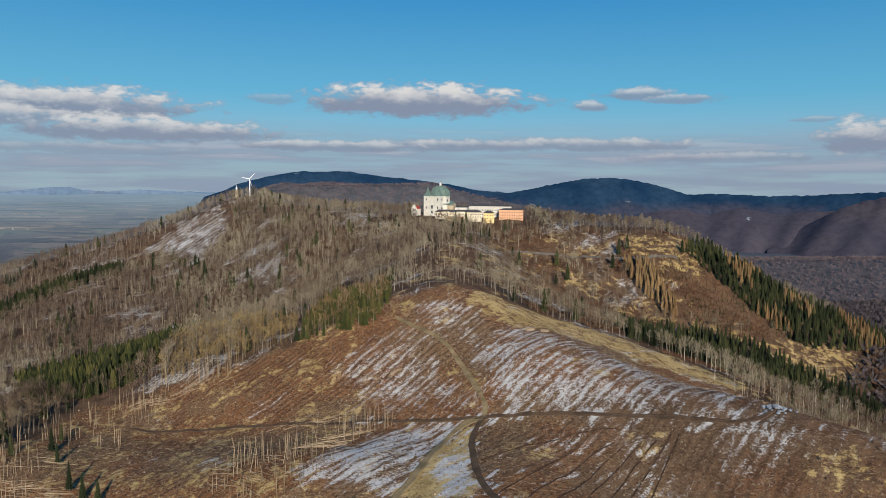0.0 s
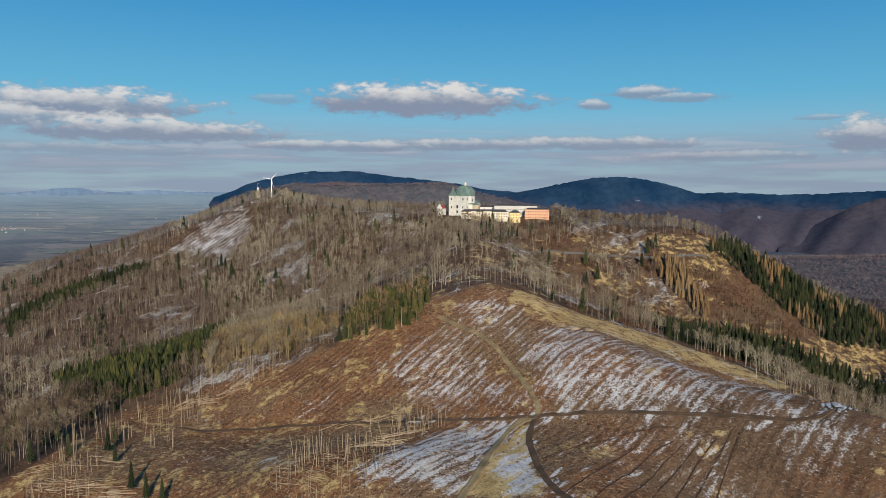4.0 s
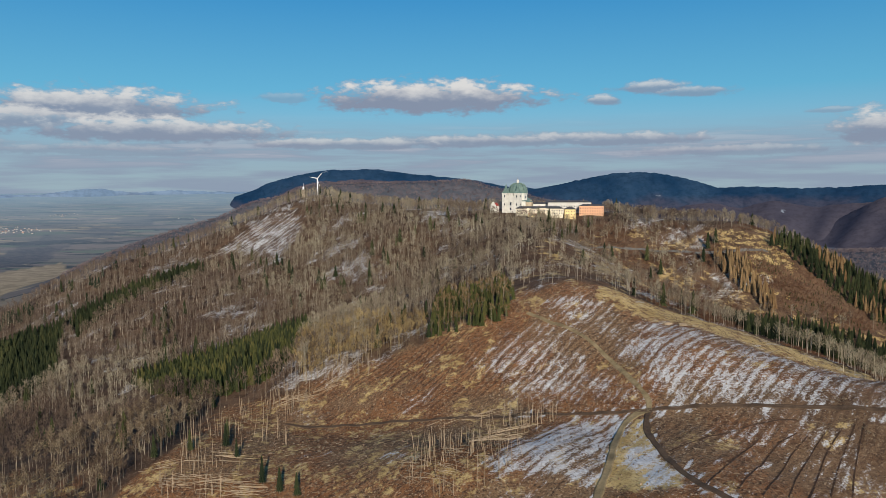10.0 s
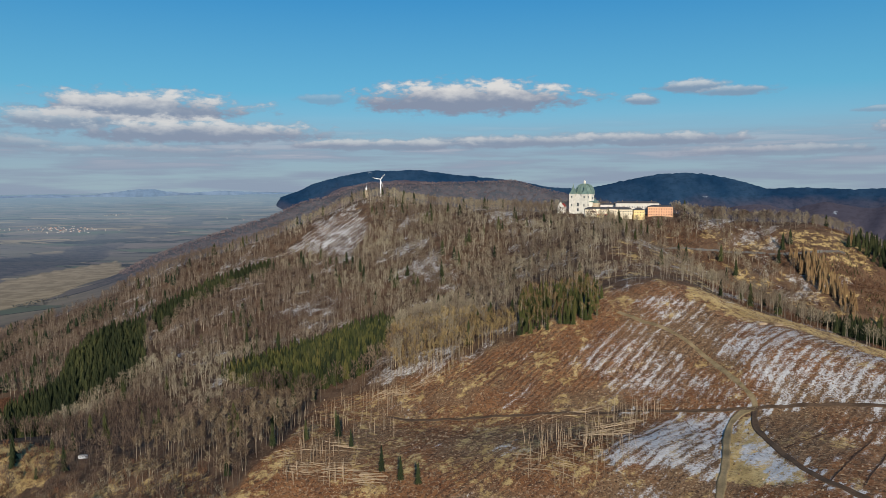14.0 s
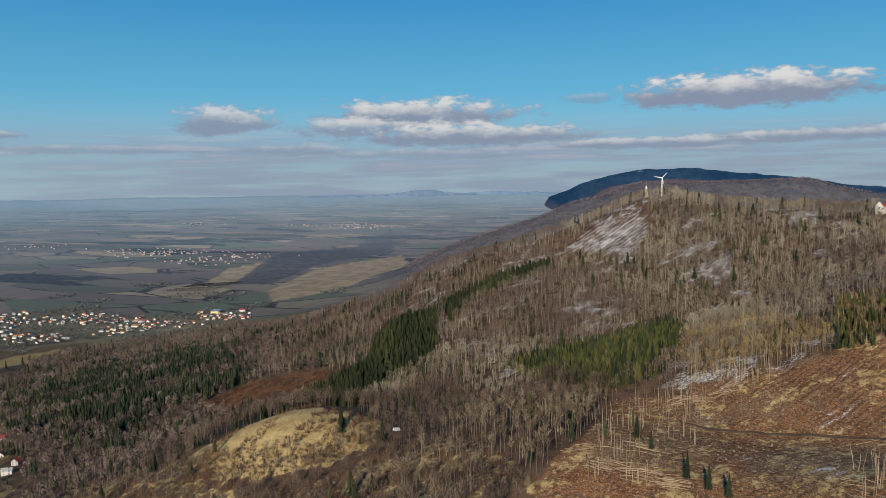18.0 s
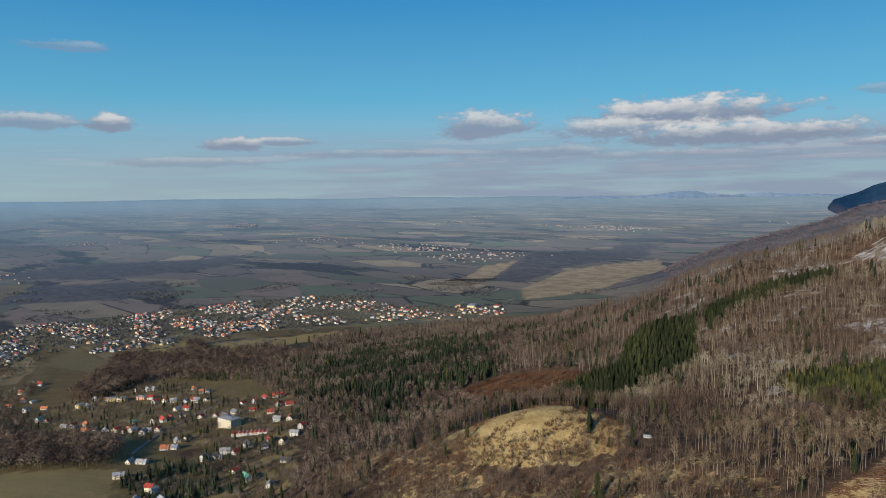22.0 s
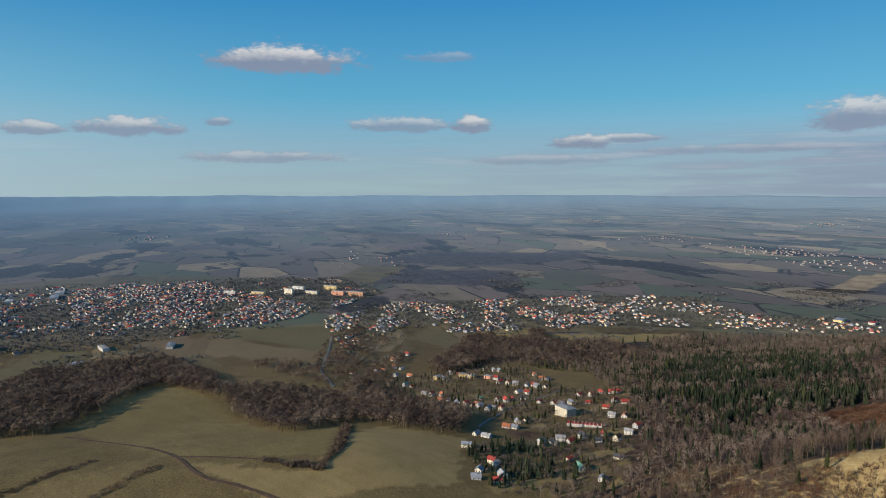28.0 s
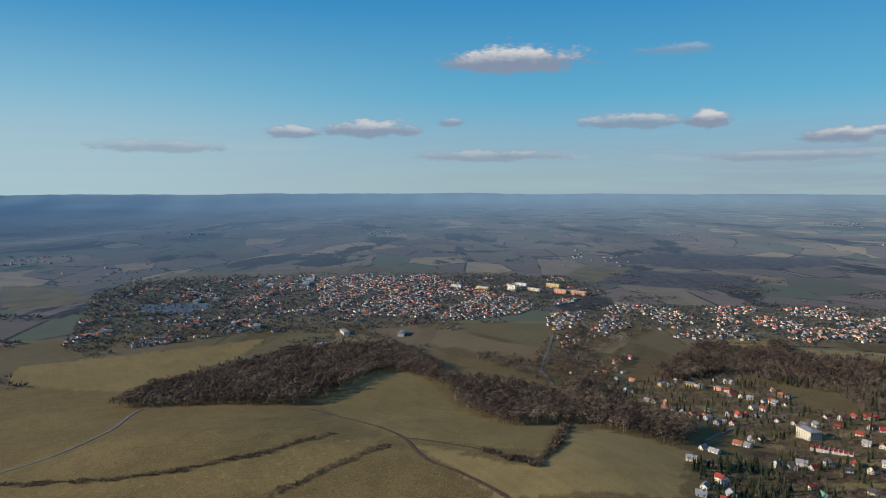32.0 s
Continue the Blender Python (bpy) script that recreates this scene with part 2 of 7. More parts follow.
    swath = k.noise(k.turned(k.turned(p, 62), 0, (1, 0.05, 1)), 0.09, 4, 0.6)
    meadow = k.mix(k.step(swath, 0.42, 0.6, 0, 0.14), meadow, (0.115, 0.088, 0.032))
    snow_in = k.attr("snow")
    along = k.turned(k.turned(p, ROW_TURN), 0, (1, 0.13, 1))
    patch = k.math("ADD", k.math("ADD", k.math("MULTIPLY", k.math("MULTIPLY", rows.outputs[1], 0.11), k.attr("lined")), k.math("MULTIPLY", k.math("MULTIPLY", furrow.outputs[1], 0.13), k.attr("lined"))), k.math("MULTIPLY", k.noise(along, 0.42, 4, 0.75), 0.65))
    patch = k.math("ADD", patch, k.math("MULTIPLY", k.noise(p, 0.06, 5, 0.7), 0.85))
    patch = k.math("ADD", patch, k.math("MULTIPLY", k.noise(p, 0.75, 5, 0.9), 1.7))
    cover = k.step(k.math("ADD", patch, k.math("MULTIPLY", snow_in, 0.9)), 2.3, 2.42)
    cover = k.math("MULTIPLY", cover, k.step(snow_in, 0.02, 0.25))
    col = k.mix(k.attr("cut"), litter, cut)
    col = k.mix(dry, col, grass)
    col = k.mix(k.attr("meadow"), col, meadow)
    # fields of the plain: plots in many colours, hedges between
    tint = plot_colours(k, k.attr("plan", "Vector"))
    col = k.mix(k.attr("plots"), col, tint)
    snow = k.mix(k.step(fine, 0.3, 0.7), (0.36, 0.35, 0.34), (0.6, 0.58, 0.55))
    col = k.mix(cover, col, snow)
    h = k.math("ADD", k.math("MULTIPLY", fine, 0.6), k.math("MULTIPLY", furrow.outputs[1], k.math("MULTIPLY", k.attr("cut"), 0.12)))
    k.bump(h, 0.6, 0.9)
    return k.done(col)


def plot_colours(k, plan):
    """Plots of the plain in many colours, hedges and woods between."""
    skew = k.turned(plan, 32, (1, 2.1, 1))
    pick = k.nt.nodes.new("ShaderNodeSeparateColor")
    k.put(k.cells(skew, 0.0022), pick.inputs[0])
    tint = k.stops(pick.outputs[0], (0.0, (0.15, 0.118, 0.095)), (0.22, (0.2, 0.15, 0.12)), (0.4, (0.12, 0.13, 0.08)),
                   (0.55, (0.165, 0.135, 0.1)), (0.72, (0.23, 0.18, 0.12)), (0.82, (0.33, 0.25, 0.15)), (0.9, (0.12, 0.115, 0.08)))
    tint.node.color_ramp.interpolation = "CONSTANT"
    tint = k.mix(k.step(k.noise(plan, 0.012, 4), 0.35, 0.7, 0, 0.4), tint, (0.12, 0.098, 0.07))
    hedge = k.step(k.cells(skew, 0.0022, "DISTANCE_TO_EDGE", "Distance"), 0.035, 0.012)
    hedge = k.math("MULTIPLY", hedge, k.step(k.noise(plan, 0.004, 2), 0.45, 0.55))
    woods = k.step(k.noise(k.turned(plan, 20, (0.5, 1.3, 1)), 0.0017, 5, 0.6), 0.55, 0.59)
    edge = k.math("MAXIMUM", hedge, woods)
    return k.mix(edge, tint, k.mix(k.step(k.noise(plan, 0.03, 3), 0.4, 0.6), (0.035, 0.03, 0.024), (0.062, 0.05, 0.038)))


def distance_material():
    """The far plain, with the haze of many kilometres of air painted in."""
    k = Nodes("distant_land_hazed", 1.0, 0.0)
    plan = k.attr("plan", "Vector")
    far = k.attr("far")
    tint = plot_colours(k, plan)
    meadow = k.mix(k.step(k.noise(plan, 0.01, 4), 0.35, 0.65), (0.13, 0.1, 0.048), (0.175, 0.135, 0.06))
    tint = k.mix(k.attr("meadow"), tint, meadow)
    tint = k.mix(k.attr("dry"), tint, k.mix(k.step(k.noise(plan, 0.015, 4), 0.4, 0.6), (0.27, 0.19, 0.1), (0.37, 0.27, 0.15)))
    # dark wood colour, which also paints the cloud shadows on the plain
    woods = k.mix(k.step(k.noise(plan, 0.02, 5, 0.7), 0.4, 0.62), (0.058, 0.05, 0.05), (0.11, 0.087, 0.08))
    tint = k.mix(k.attr("woods_and_shade"), tint, woods)
    # bluish haze mixed into the base colour, more of it with distance
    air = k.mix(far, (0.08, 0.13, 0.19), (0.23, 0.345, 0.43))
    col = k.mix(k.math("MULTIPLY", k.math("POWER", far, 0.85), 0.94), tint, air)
    return k.done(col)


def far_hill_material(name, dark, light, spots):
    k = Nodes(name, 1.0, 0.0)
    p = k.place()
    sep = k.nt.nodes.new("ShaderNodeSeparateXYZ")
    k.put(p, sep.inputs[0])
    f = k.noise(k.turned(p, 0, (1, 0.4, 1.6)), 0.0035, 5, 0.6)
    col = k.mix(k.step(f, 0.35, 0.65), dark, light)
    # lower slopes fade to a hazy violet-brown, painted in
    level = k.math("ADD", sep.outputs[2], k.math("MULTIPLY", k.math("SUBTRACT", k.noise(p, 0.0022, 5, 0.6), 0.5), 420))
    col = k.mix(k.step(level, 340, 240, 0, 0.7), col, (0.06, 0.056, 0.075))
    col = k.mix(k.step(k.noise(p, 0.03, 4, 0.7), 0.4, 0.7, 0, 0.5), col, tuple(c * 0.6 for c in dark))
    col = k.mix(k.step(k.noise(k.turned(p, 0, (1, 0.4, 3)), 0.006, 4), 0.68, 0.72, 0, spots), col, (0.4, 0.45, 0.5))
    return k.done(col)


def tree_material(name, stops, rough=0.9):
    """Colours that change from tree to tree and twig to twig."""
    k = Nodes(name, rough, 0.1)
    v = k.math("ADD", k.math("MULTIPLY", k.attr("tint"), 0.8), k.math("MULTIPLY", k.island(), 0.2))
    col = k.stops(v, *stops)
    return k.done(col)


def own_tree_material(name, stops):
    """The same for trees that stand as things of their own."""
    k = Nodes(name, 0.9, 0.1)
    v = k.math("ADD", k.math("MULTIPLY", k.random(), 0.75), k.math("MULTIPLY", k.island(), 0.25))
    return k.done(k.stops(v, *stops))


ROW_TURN = 45
TWIG_STOPS = ((0.0, (0.075, 0.054, 0.04)), (0.25, (0.132, 0.098, 0.07)), (0.5, (0.19, 0.153, 0.106)), (0.75, (0.238, 0.2, 0.138)), (1.0, (0.305, 0.267, 0.187)))
RUST_STOPS = ((0.0, (0.074, 0.05, 0.039)), (0.5, (0.132, 0.096, 0.07)), (1.0, (0.2, 0.156, 0.112)))
BARK_STOPS = ((0.0, (0.16, 0.125, 0.095)), (0.4, (0.28, 0.235, 0.175)), (0.8, (0.42, 0.36, 0.275)), (1.0, (0.55, 0.48, 0.37)))
SPRUCE_STOPS = ((0.0, (0.011, 0.016, 0.008)), (0.5, (0.027, 0.033, 0.014)), (1.0, (0.062, 0.063, 0.024)))
YELLOW_STOPS = ((0.0, (0.024, 0.031, 0.011)), (0.5, (0.052, 0.056, 0.018)), (1.0, (0.1, 0.085, 0.029)))
LARCH_STOPS = ((0.0, (0.13, 0.075, 0.035)), (0.5, (0.2, 0.125, 0.06)), (1.0, (0.27, 0.18, 0.09)))
RED_STOPS = ((0.0, (0.065, 0.031, 0.02)), (0.5, (0.125, 0.064, 0.037)), (1.0, (0.19, 0.108, 0.06)))
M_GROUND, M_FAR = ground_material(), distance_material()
M_TWIG, M_BARK = tree_material("bare_twigs", TWIG_STOPS), tree_material("grey_bark", BARK_STOPS)
M_SPRUCE, M_YELLOW = tree_material("spruce_needles", SPRUCE_STOPS), tree_material("yellow_needles", YELLOW_STOPS)
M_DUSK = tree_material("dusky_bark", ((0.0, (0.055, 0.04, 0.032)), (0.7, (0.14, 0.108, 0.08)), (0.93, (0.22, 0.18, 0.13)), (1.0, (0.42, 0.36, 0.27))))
M_MIST = tree_material("misty_twigs", ((0.0, (0.058, 0.043, 0.037)), (0.5, (0.135, 0.098, 0.077)), (1.0, (0.225, 0.17, 0.128))))
# side valley twigs, dark violet with the valley haze mixed into the colour
M_VALE = tree_material("hazed_valley_twigs", ((0.0, (0.042, 0.037, 0.045)), (0.5, (0.07, 0.058, 0.063)), (1.0, (0.105, 0.083, 0.08))))
M_RUST = tree_material("rust_twigs", RUST_STOPS)
M_LARCH, M_RED = tree_material("larch_twigs", LARCH_STOPS), tree_material("red_brushwood", RED_STOPS)
M_OWN_TWIG, M_OWN_BARK = own_tree_material("crown_twigs", ((0.0, (0.05, 0.033, 0.024)), (0.5, (0.13, 0.09, 0.056)), (1.0, (0.28, 0.22, 0.14)))), own_tree_material("trunk_bark", ((0.0, (0.09, 0.068, 0.05)), (0.6, (0.19, 0.15, 0.11)), (1.0, (0.38, 0.32, 0.23))))
M_OWN_SPRUCE = own_tree_material("spruce_crown_needles", SPRUCE_STOPS)
M_TRACK = plain("track_mud", (0.085, 0.053, 0.031), 0.95, 0.4, 0.12)
M_RUT = plain("rut_mud", (0.06, 0.034, 0.021), 0.95, 0.4, 0.3)
M_TRACK_PALE = plain("grassy_track", (0.21, 0.155, 0.08), 0.95, 0.4, 0.12)
M_LANE = plain("lane_asphalt", (0.14, 0.13, 0.115), 0.95, 0.25, 0.1)
M_LOG = plain("felled_log_wood", (0.3, 0.225, 0.145), 0.85, 0.3, 0.8, vary=0.3)
M_STEM = plain("standing_stem_bark", (0.27, 0.2, 0.13), 0.9, 0.3, 0.5, vary=0.3)
# distant twigs, their brown greyed and blued to paint in haze
FAR_HAZE_STOPS = ((0.0, (0.09, 0.073, 0.082)), (0.5, (0.14, 0.11, 0.115)), (1.0, (0.19, 0.15, 0.145)))
M_FAR_TWIG = tree_material("hazed_far_twigs", FAR_HAZE_STOPS)
# town trees in blue-grey: haze put into the twig colour
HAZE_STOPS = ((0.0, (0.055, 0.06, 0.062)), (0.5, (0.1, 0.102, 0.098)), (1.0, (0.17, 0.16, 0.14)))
M_HAZE = tree_material("hazed_town_twigs", HAZE_STOPS)
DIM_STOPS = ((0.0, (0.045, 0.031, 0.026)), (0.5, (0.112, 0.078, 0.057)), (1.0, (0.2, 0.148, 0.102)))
YOUNG_STOPS = ((0.0, (0.022, 0.028, 0.01)), (0.5, (0.046, 0.05, 0.016)), (1.0, (0.095, 0.082, 0.028)))
M_YOUNG = tree_material("young_needles", YOUNG_STOPS)
PINE_STOPS = ((0.0, (0.01, 0.016, 0.009)), (0.5, (0.021, 0.03, 0.016)), (1.0, (0.044, 0.052, 0.026)))
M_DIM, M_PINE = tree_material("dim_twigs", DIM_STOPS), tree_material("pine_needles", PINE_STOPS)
M_STRAW = tree_material("straw_grass", ((0.0, (0.13, 0.085, 0.04)), (0.5, (0.27, 0.19, 0.085)), (1.0, (0.42, 0.32, 0.16))))

# ---- the lie of the land ----
# ridge and spur lines: name, (x, y, z) from, (x, y, z) to, reach of the flank, roundness of the crest
SPURS = [
    ("summit", (-350, 1330, 388), (-130, 1150, 362), 560, 70),
    ("plateau", (-130, 1130, 360), (110, 1060, 356), 520, 90),
    ("east_shoulder", (110, 1040, 354), (270, 985, 330), 480, 60),
    ("east_spur", (270, 985, 328), (640, 720, 190), 430, 60),
    ("front_ridge", (0, 1000, 350), (5, 640, 308), 560, 50),
    ("front_nose", (5, 640, 306), (70, 510, 288), 420, 40),
    ("saddle", (50, 450, 254), (40, 320, 248), 450, 60),
    ("front_east", (75, 505, 290), (225, 340, 275), 330, 40),
    ("west_bench", (-40, 400, 245), (-260, 420, 226), 450, 60),
    ("knoll", (-270, 440, 220), (-560, 520, 180), 350, 60),
    ("west_spur", (-350, 1330, 386), (-640, 1190, 262), 420, 60),
    ("west_foot", (-640, 1190, 262), (-1050, 1080, 110), 300, 60),
    ("north_ridge", (-350, 1330, 386), (-560, 1900, 330), 300, 80),
    ("north_hill", (-640, 2900, 398), (-60, 3200, 408), 360, 160),
    ("north_shoulder", (-640, 2900, 395), (-868, 2877, 330), 330, 120),
    ("north_west_spur", (-868, 2877, 330), (-1080, 2824, 252), 300, 120),
    ("north_west_foot", (-1080, 2824, 252), (-1420, 2700, 225), 260, 120),
    ("north_flank", (-60, 3200, 405), (350, 3300, 320), 400, 150),
    ("valley_hill", (950, 1900, 70), (1500, 1500, 120), 500, 150),
    ("valley_ridge", (700, 2900, 110), (1900, 2500, 170), 600, 150),
    ("field_hill", (-1440, -300, 82), (-1500, 80, 78), 350, 90),
    ("field_rise", (-1000, -250, 95), (-900, 100, 105), 450, 120),
]
# low mounds and hollows: x, y, rise, width
MOUNDS = [(340, 925, 8, 50), (-570, 500, 9, 48), (-620, 610, -12, 60), (30, 440, -7.1, 60), (70, 510, -4.8, 50), (-20, 590, 4.3, 70), (10, 700, -5.2, 90), (-140, 510, -1.2, 70), (-170, 600, 5.5, 70), (-230, 410, -6.2, 70), (-350, 610, 27.3, 90), (-230, 680, 18.7, 80), (-550, 870, 4.1, 110), (-460, 1140, -20.1, 90), (-370, 1240, 9.2, 70), (-350, 1330, -19.2, 90), (320, 880, 13.9, 90), (220, 960, 9.8, 80), (0, 1070, 8.5, 80), (100, 1020, -8.7, 70), (-100, 1130, -7.8, 80), (-230, 1220, -6.3, 80), (30, 350, 4.2, 60), (-70, 375, 2.9, 60), (-270, 540, 3.3, 80), (-512, 1010, 13.7, 90), (-712, 990, 4.7, 120), (-620, 1180, 7.3, 110), (-630, 715, 14.2, 120), (-440, 500, -15.9, 80), (-500, 710, 13.7, 90), (110, 410, -0.2, 60), (150, 460, -4.7, 60), (440, 830, -10.3, 150), (250, 620, 23.0, 100), (-1400, 1300, -11.4, 250), (-1130, 470, 0.1, 260), (-1100, -90, -2.0, 200)]


def ground_z(x, y):
    x, y = np.asarray(x, float), np.asarray(y, float)
    total = np.zeros(np.broadcast(x, y).shape)
    k = 0.1
    for _, a, b, reach, r in SPURS:
        dx, dy = b[0] - a[0], b[1] - a[1]
        u = np.clip(((x - a[0]) * dx + (y - a[1]) * dy) / (dx * dx + dy * dy), 0, 1)
        d = np.hypot(x - a[0] - u * dx, y - a[1] - u * dy)
        z = (a[2] + u * (b[2] - a[2])) * np.exp(-(np.sqrt(d * d + r * r) - r) / reach)
        total = total + np.exp(k * z) - 1
    z = np.log(total + 1) / k
    for mx, my, rise, wide in MOUNDS:
        z = z + rise * np.exp(-((x - mx) ** 2 + (y - my) ** 2) / (2 * wide * wide))
    f = np.clip((x + 2000) / 1000, 0, 1)
    return z * f * f * (3 - 2 * f)

# outlines of the land cover, in plan
CLEARCUT = [(-43, 632), (-81, 600), (-116, 585), (-192, 566), (-242, 552), (-283, 547), (-282, 441), (-300, 386), (-300, 250), (330, 250), (300, 420), (240, 560), (161, 630), (74, 619), (34, 624), (9, 628), (-20, 613)]
SNOWTOP = [(15, 529), (44, 552), (71, 555), (129, 503), (254, 572), (168, 378), (107, 412), (32, 438)]
SNOWMID = [(-96, 545), (-36, 568), (-4, 548), (26, 450), (-29, 461), (-52, 464)]
SNOWLOW = [(-89, 368), (-64, 417), (-29, 452), (18, 438), (-6, 400), (-22, 348)]
SNOWLOW2 = [(-5, 343), (-2, 383), (18, 420), (19, 370), (23, 333)]
SNOWR = [(154, 380), (200, 386), (188, 345), (172, 324), (150, 333), (155, 359)]
SNOWNOSE = [(-37, 581), (-20, 606), (19, 605), (44, 559), (15, 531), (-4, 548)]
SNOWRUN = [(-242, 552), (-193, 570), (-155, 587), (-126, 627), (-121, 593), (-155, 571), (-191, 554)]
OLIVE = [(-22, 348), (-6, 400), (18, 436), (25, 425), (18, 394), (19, 335)]
GRASS_E = [(19, 621), (74, 619), (161, 630), (252, 603), (324, 627), (214, 577), (133, 594), (73, 569)]
PATH = [(-37, 579), (-18, 557), (0, 537), (10, 517), (18, 493), (25, 468), (29, 450), (27, 438)]
ROAD_W = [(-223, 503), (-149, 486), (-67, 463), (-29, 454), (8, 442), (27, 438), (63, 430), (107, 412), (145, 388), (163, 380), (175, 380), (187, 388)]
TRACK_A = [(-44, 296), (-32, 322), (-22, 348), (-13, 370), (-3, 400), (7, 424), (18, 436), (27, 438)]
TRACK_B = [(62, 288), (42, 306), (31, 325), (24, 342), (20, 366), (19, 386), (19, 411), (23, 429), (27, 438)]
CON1 = [(-439, 722), (-390, 762), (-313, 820), (-274, 833), (-236, 712), (-244, 586), (-287, 563), (-349, 602)]
CON2 = [(-120, 643), (-107, 734), (-47, 681), (-46, 609), (-55, 573), (-116, 581)]
CON3 = [(-699, 649), (-684, 735), (-658, 777), (-706, 875), (-713, 942), (-642, 969), (-548, 772), (-549, 729), (-584, 707), (-571, 645), (-559, 560)]
CON4 = [(-639, 983), (-575, 1076), (-497, 1132), (-503, 1090), (-588, 987), (-597, 912)]
CON7 = [(-1371, 800), (-1399, 1023), (-1062, 1003), (-850, 768), (-919, 672), (-906, 597), (-1042, 559)]
RED = [(-874, 690), (-842, 762), (-775, 783), (-680, 770), (-669, 738), (-704, 697), (-731, 673), (-790, 654)]
KNOLL = [(-668, 462), (-640, 512), (-600, 535), (-532, 535), (-489, 520), (-472, 470), (-495, 440), (-540, 422), (-590, 420), (-640, 435)]
SNOWSLOPE = [(-515, 1154), (-460, 1241), (-380, 1275), (-343, 1179), (-362, 1056), (-439, 1157)]
FIELD1 = [(-1331, -253), (-1621, -195), (-1679, -128), (-1380, -34), (-1172, 22), (-1124, 127), (-947, 77), (-1013, -91), (-1166, -180)]
FIELD2 = [(-1301, -742), (-1343, -674), (-1277, -497), (-1094, -467), (-1009, -565)]
FIELD3 = [(-1252, -478), (-1230, -248), (-1061, -172), (-994, -196), (-940, -336), (-952, -531)]
FIELD4 = [(-916, -509), (-931, -314), (-1029, -99), (-961, -120), (-877, -198), (-876, -313)]
FIELD5 = [(-989, -76), (-896, 58), (-1033, 118), (-1081, 171), (-987, 256), (-838, 193), (-839, 17)]
FIELD6 = [(-1552, -883), (-1713, -955), (-1888, -688), (-2020, -487), (-1785, -496), (-1564, -568), (-1435, -601)]
FIELD7 = [(-1845, -77), (-2209, 37), (-2253, 239), (-2011, 258), (-1808, 153)]
FIELD8 = [(-1740, 272), (-2083, 508), (-2158, 641), (-1973, 564), (-1741, 348)]
WOODW = [(-1308, -719), (-1408, -659), (-1468, -543), (-1668, -463), (-1883, -386), (-1934, -143), (-1659, -32), (-1382, -24), (-1618, -137), (-1351, -205), (-1254, -261), (-1281, -472), (-1304, -608)]
WOODB = [(-1470, -22), (-1426, 88), (-1319, 179), (-1126, 151), (-1096, 54), (-1270, -8)]
HAMLET = [(-1444, 276), (-1544, 384), (-1603, 586), (-1382, 559), (-1254, 539), (-1187, 619), (-944, 471), (-769, 350), (-802, 224), (-930, 234), (-994, 368), (-1101, 349), (-1239, 252)]
TOWN = [(-1829, -930), (-2818, -1302), (-3522, -1290), (-3631, -238), (-3294, 526), (-2802, 606), (-2342, 181), (-2089, -304), (-2098, -536), (-1953, -712)]
TOWN_CORE = [(-3187, -546), (-3346, -72), (-2544, 310), (-2203, 226), (-2298, -64), (-2451, -409)]
TOWN_SOUTH = [(-2276, -916), (-2333, -776), (-2224, -611), (-2119, -555), (-1988, -725), (-1989, -800)]
TOWN_WEST = [(-3325, -1341), (-3358, -1028), (-3279, -561), (-2620, -471), (-2273, -428), (-2156, -649), (-2680, -822), (-2788, -1123)]
POND = [(-2556, -1029), (-2582, -942), (-2590, -811), (-2512, -771), (-2407, -817), (-2408, -969)]
TOWN2 = [(-1874, 271), (-2339, 285), (-2547, 582), (-2429, 1401), (-1939, 1093), (-2008, 590), (-2200, 541)]
TRACK_F = [(-838, 28), (-890, -13), (-937, -55), (-1028, -88), (-1116, -142), (-1231, -231)]
ROAD_F = [(-993, -556), (-1040, -513), (-1133, -493), (-1261, -508), (-1311, -483)]
MIXED = [(-1554, 589), (-1771, 783), (-1724, 1103), (-1500, 1513), (-859, 1108), (-747, 1095), (-568, 752), (-600, 503), (-653, 434), (-634, 362), (-711, 325), (-934, 476), (-1121, 569), (-1370, 650)]
CON5 = [(300, 905), (345, 945), (440, 875), (560, 790), (499, 770), (403, 770), (375, 790), (340, 850)]
CON6 = [(181, 733), (255, 762), (332, 753), (429, 673), (415, 651), (354, 676), (246, 651), (170, 646)]
LARCH = [(224, 889), (257, 880), (268, 803), (253, 774), (245, 813), (229, 854)]
GRASS_R = [(311, 762), (400, 782), (445, 782), (452, 751), (410, 708), (364, 730)]
SPARSE = [(-48, 581), (-33, 735), (26, 891), (77, 988), (219, 967), (240, 894), (420, 700), (330, 660), (207, 690), (89, 660), (13, 615), (-11, 573)]
BRUSH_E = [(225, 893), (320, 902), (349, 846), (388, 783), (315, 773), (282, 786), (268, 803), (257, 860)]
FRONT = [(-760, 432), (-704, 456), (-648, 454), (-535, 392), (-481, 426), (-469, 459), (-424, 456), (-404, 477), (-368, 449), (-340, 433), (-295, 370), (-400, 345), (-600, 345), (-785, 386)]
TRUNK_ROW = [(62, 668), (110, 668), (160, 690), (200, 705)]
ROAD_TOP = [(52, 890), (80, 912), (104, 922), (139, 916), (187, 907), (232, 896), (294, 890)]
GULLY = [(-36, 774), (-18, 718), (-3, 668), (2, 601), (12, 605), (7, 691), (-10, 735)]
BETWEEN = [(-1947, 228), (-2192, 356), (-1854, 428), (-1560, 313), (-1184, 246), (-1366, 176), (-1742, 50), (-1935, 63), (-1726, 163)]
LANE_T = [(-2072, 274), (-1864, 229), (-1646, 180), (-1428, 168)]
LANE_V = [(-1050, 300), (-1086, 328), (-1153, 388), (-1201, 454), (-1258, 537)]
FIELD_T = [(-1961, 682), (-2049, 773), (-2006, 833), (-1867, 761), (-1833, 666)]
